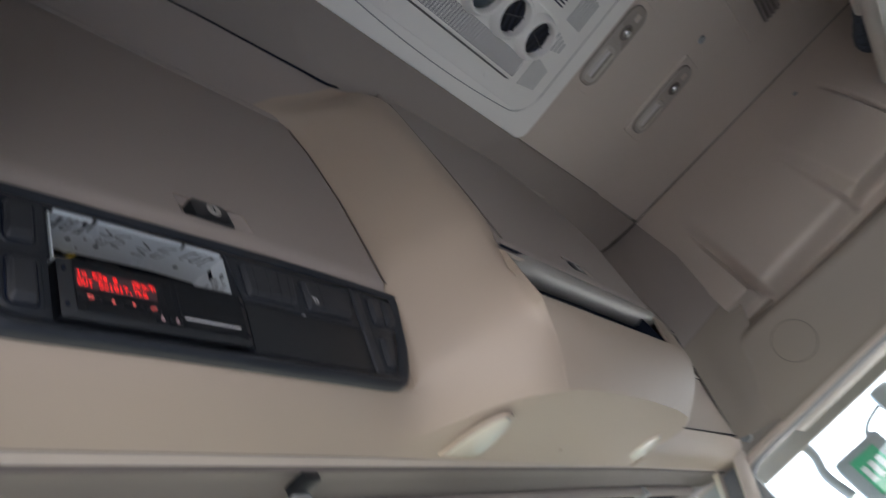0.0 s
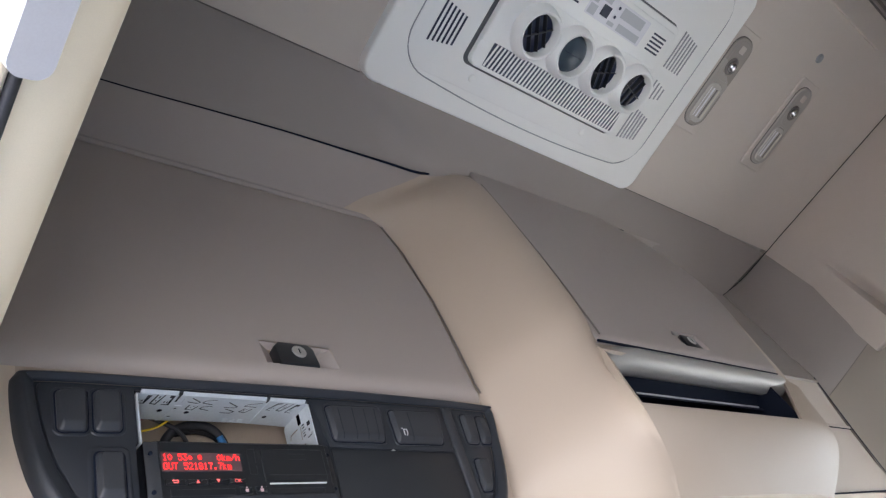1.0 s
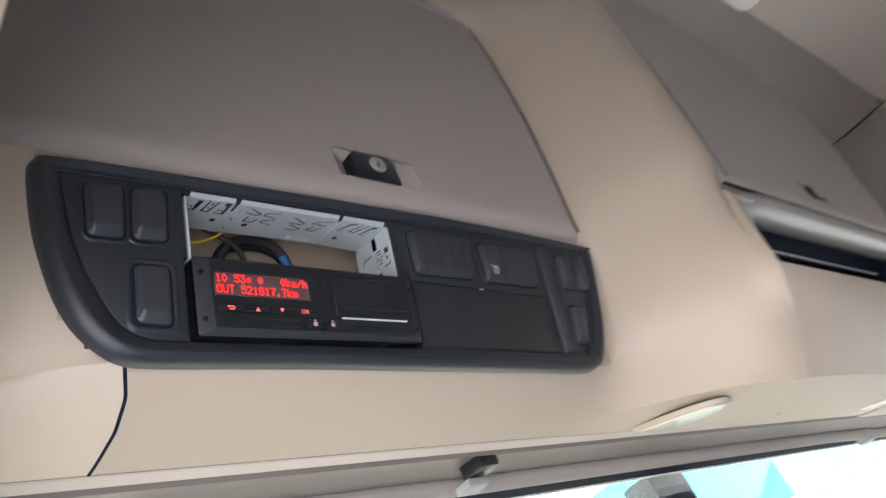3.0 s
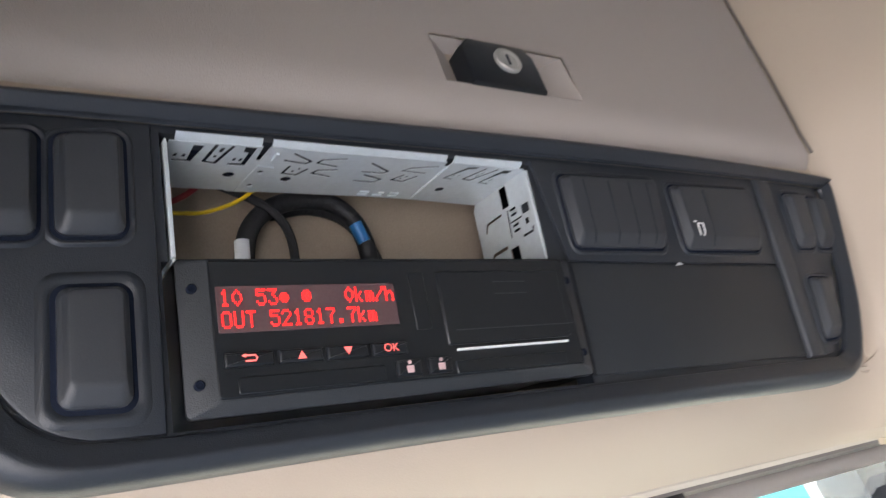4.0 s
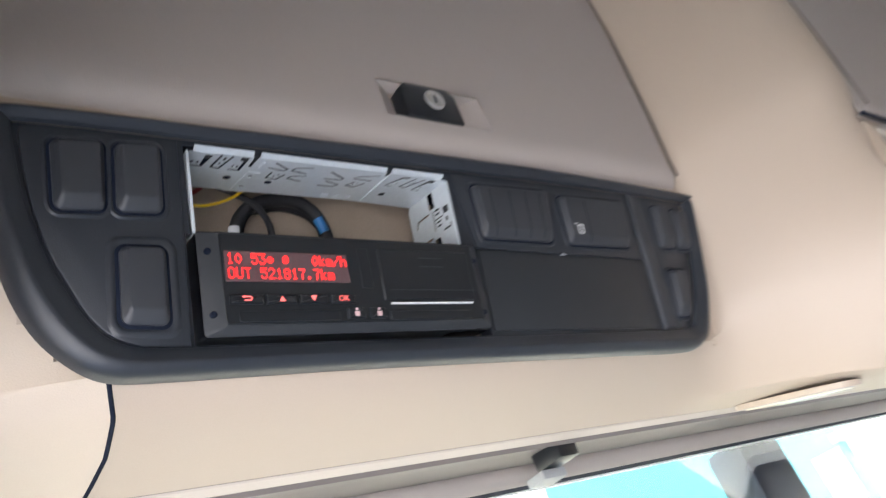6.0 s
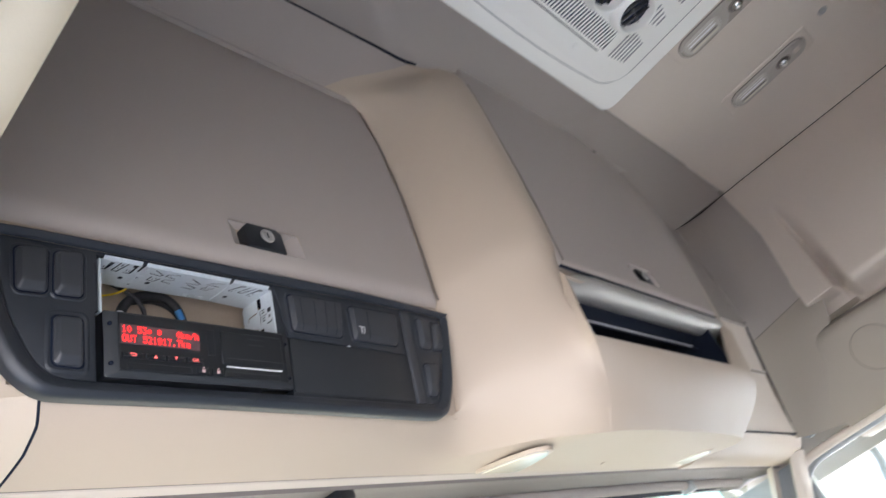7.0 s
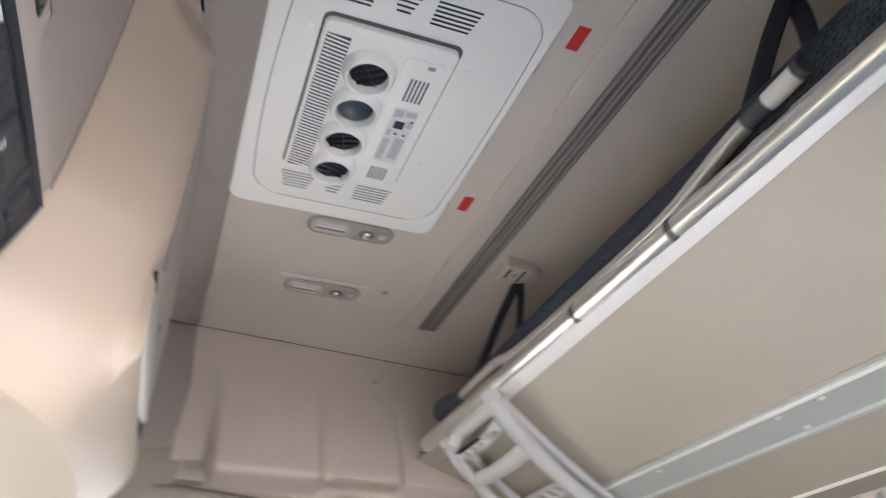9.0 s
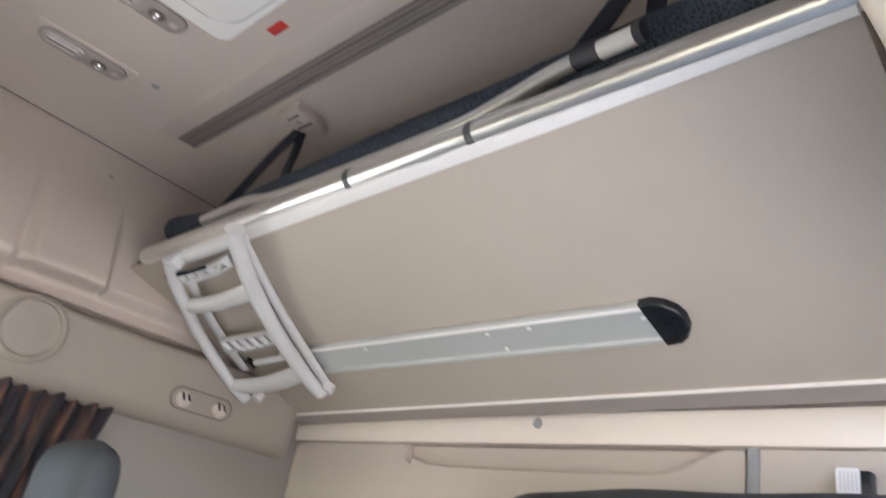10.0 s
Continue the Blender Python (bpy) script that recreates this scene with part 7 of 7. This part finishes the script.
def mirror_arm(pts, r, at, size, name, label, sticker=False):
    mir = thing(name, label, "mirror", at)
    bm = tube(bmesh.new(), smooth_path(pts, 6), r, 12)
    part("arm", bm, MIRRORBACK, mir, "grey bent arm")
    m = pose(*at, 0, 0, 8)
    bm = box(bmesh.new(), m, -size[0], -size[1], -size[2], size[0], size[1], size[2], 0.022)
    head = part("head", bm, MIRRORBACK, mir, "grey mirror head")
    if sticker:
        bm = box(bmesh.new(), m, -size[0] - 0.004, -0.044, 0.02, -size[0] - 0.0005, 0.044, size[2] - 0.03)
        part("sticker", bm, GREEN, head, "green sticker")
        for k in range(3):
            bm = box(bmesh.new(), m, -size[0] - 0.006, -0.034 + 0.026 * k, 0.055, -size[0] - 0.0045, -0.018 + 0.026 * k, 0.105)
            part("printed_bar", bm, WHITEMARK, head, "white printed bar")
        bm = box(bmesh.new(), m, -size[0] - 0.004, -0.044, -0.15, -size[0] - 0.0005, 0.044, 0.012)
        part("paper_sheet", bm, WHITEP, head, "white label")
    return mir


mirror_arm([(2.06, 0.03, 1.50), (2.20, 0.025, 1.50), (2.30, 0.005, 1.475), (2.30, -0.035, 1.425), (2.30, -0.040, 1.37), (2.31, -0.020, 1.31), (2.32, -0.03, 1.22)], 0.016, (2.33, -0.135, 1.155), (0.035, 0.085, 0.165), "side_mirror", "grey side mirror with a green sticker outside the window", True)
mirror_arm([(2.32, -0.17, 1.30), (2.33, -0.22, 1.34), (2.33, -0.28, 1.355)], 0.008, (2.33, -0.315, 1.355), (0.025, 0.035, 0.045), "wide_angle_mirror", "small grey rounded mirror above the side mirror")
front = mirror_arm([(0.96, 0.36, 1.42), (1.12, 0.50, 1.44), (1.35, 0.75, 1.42), (1.45, 0.80, 1.33)], 0.012, (1.47, 0.80, 1.27), (0.11, 0.05, 0.07), "front_mirror", "small grey front mirror hung before the windscreen")
bm = box(bmesh.new(), I4, 0.800, 0.272, 1.34, 0.905, 0.335, 1.476, 0.016)
part("mount", bm, BODYBLUE, front, "dark mount on the cab front")
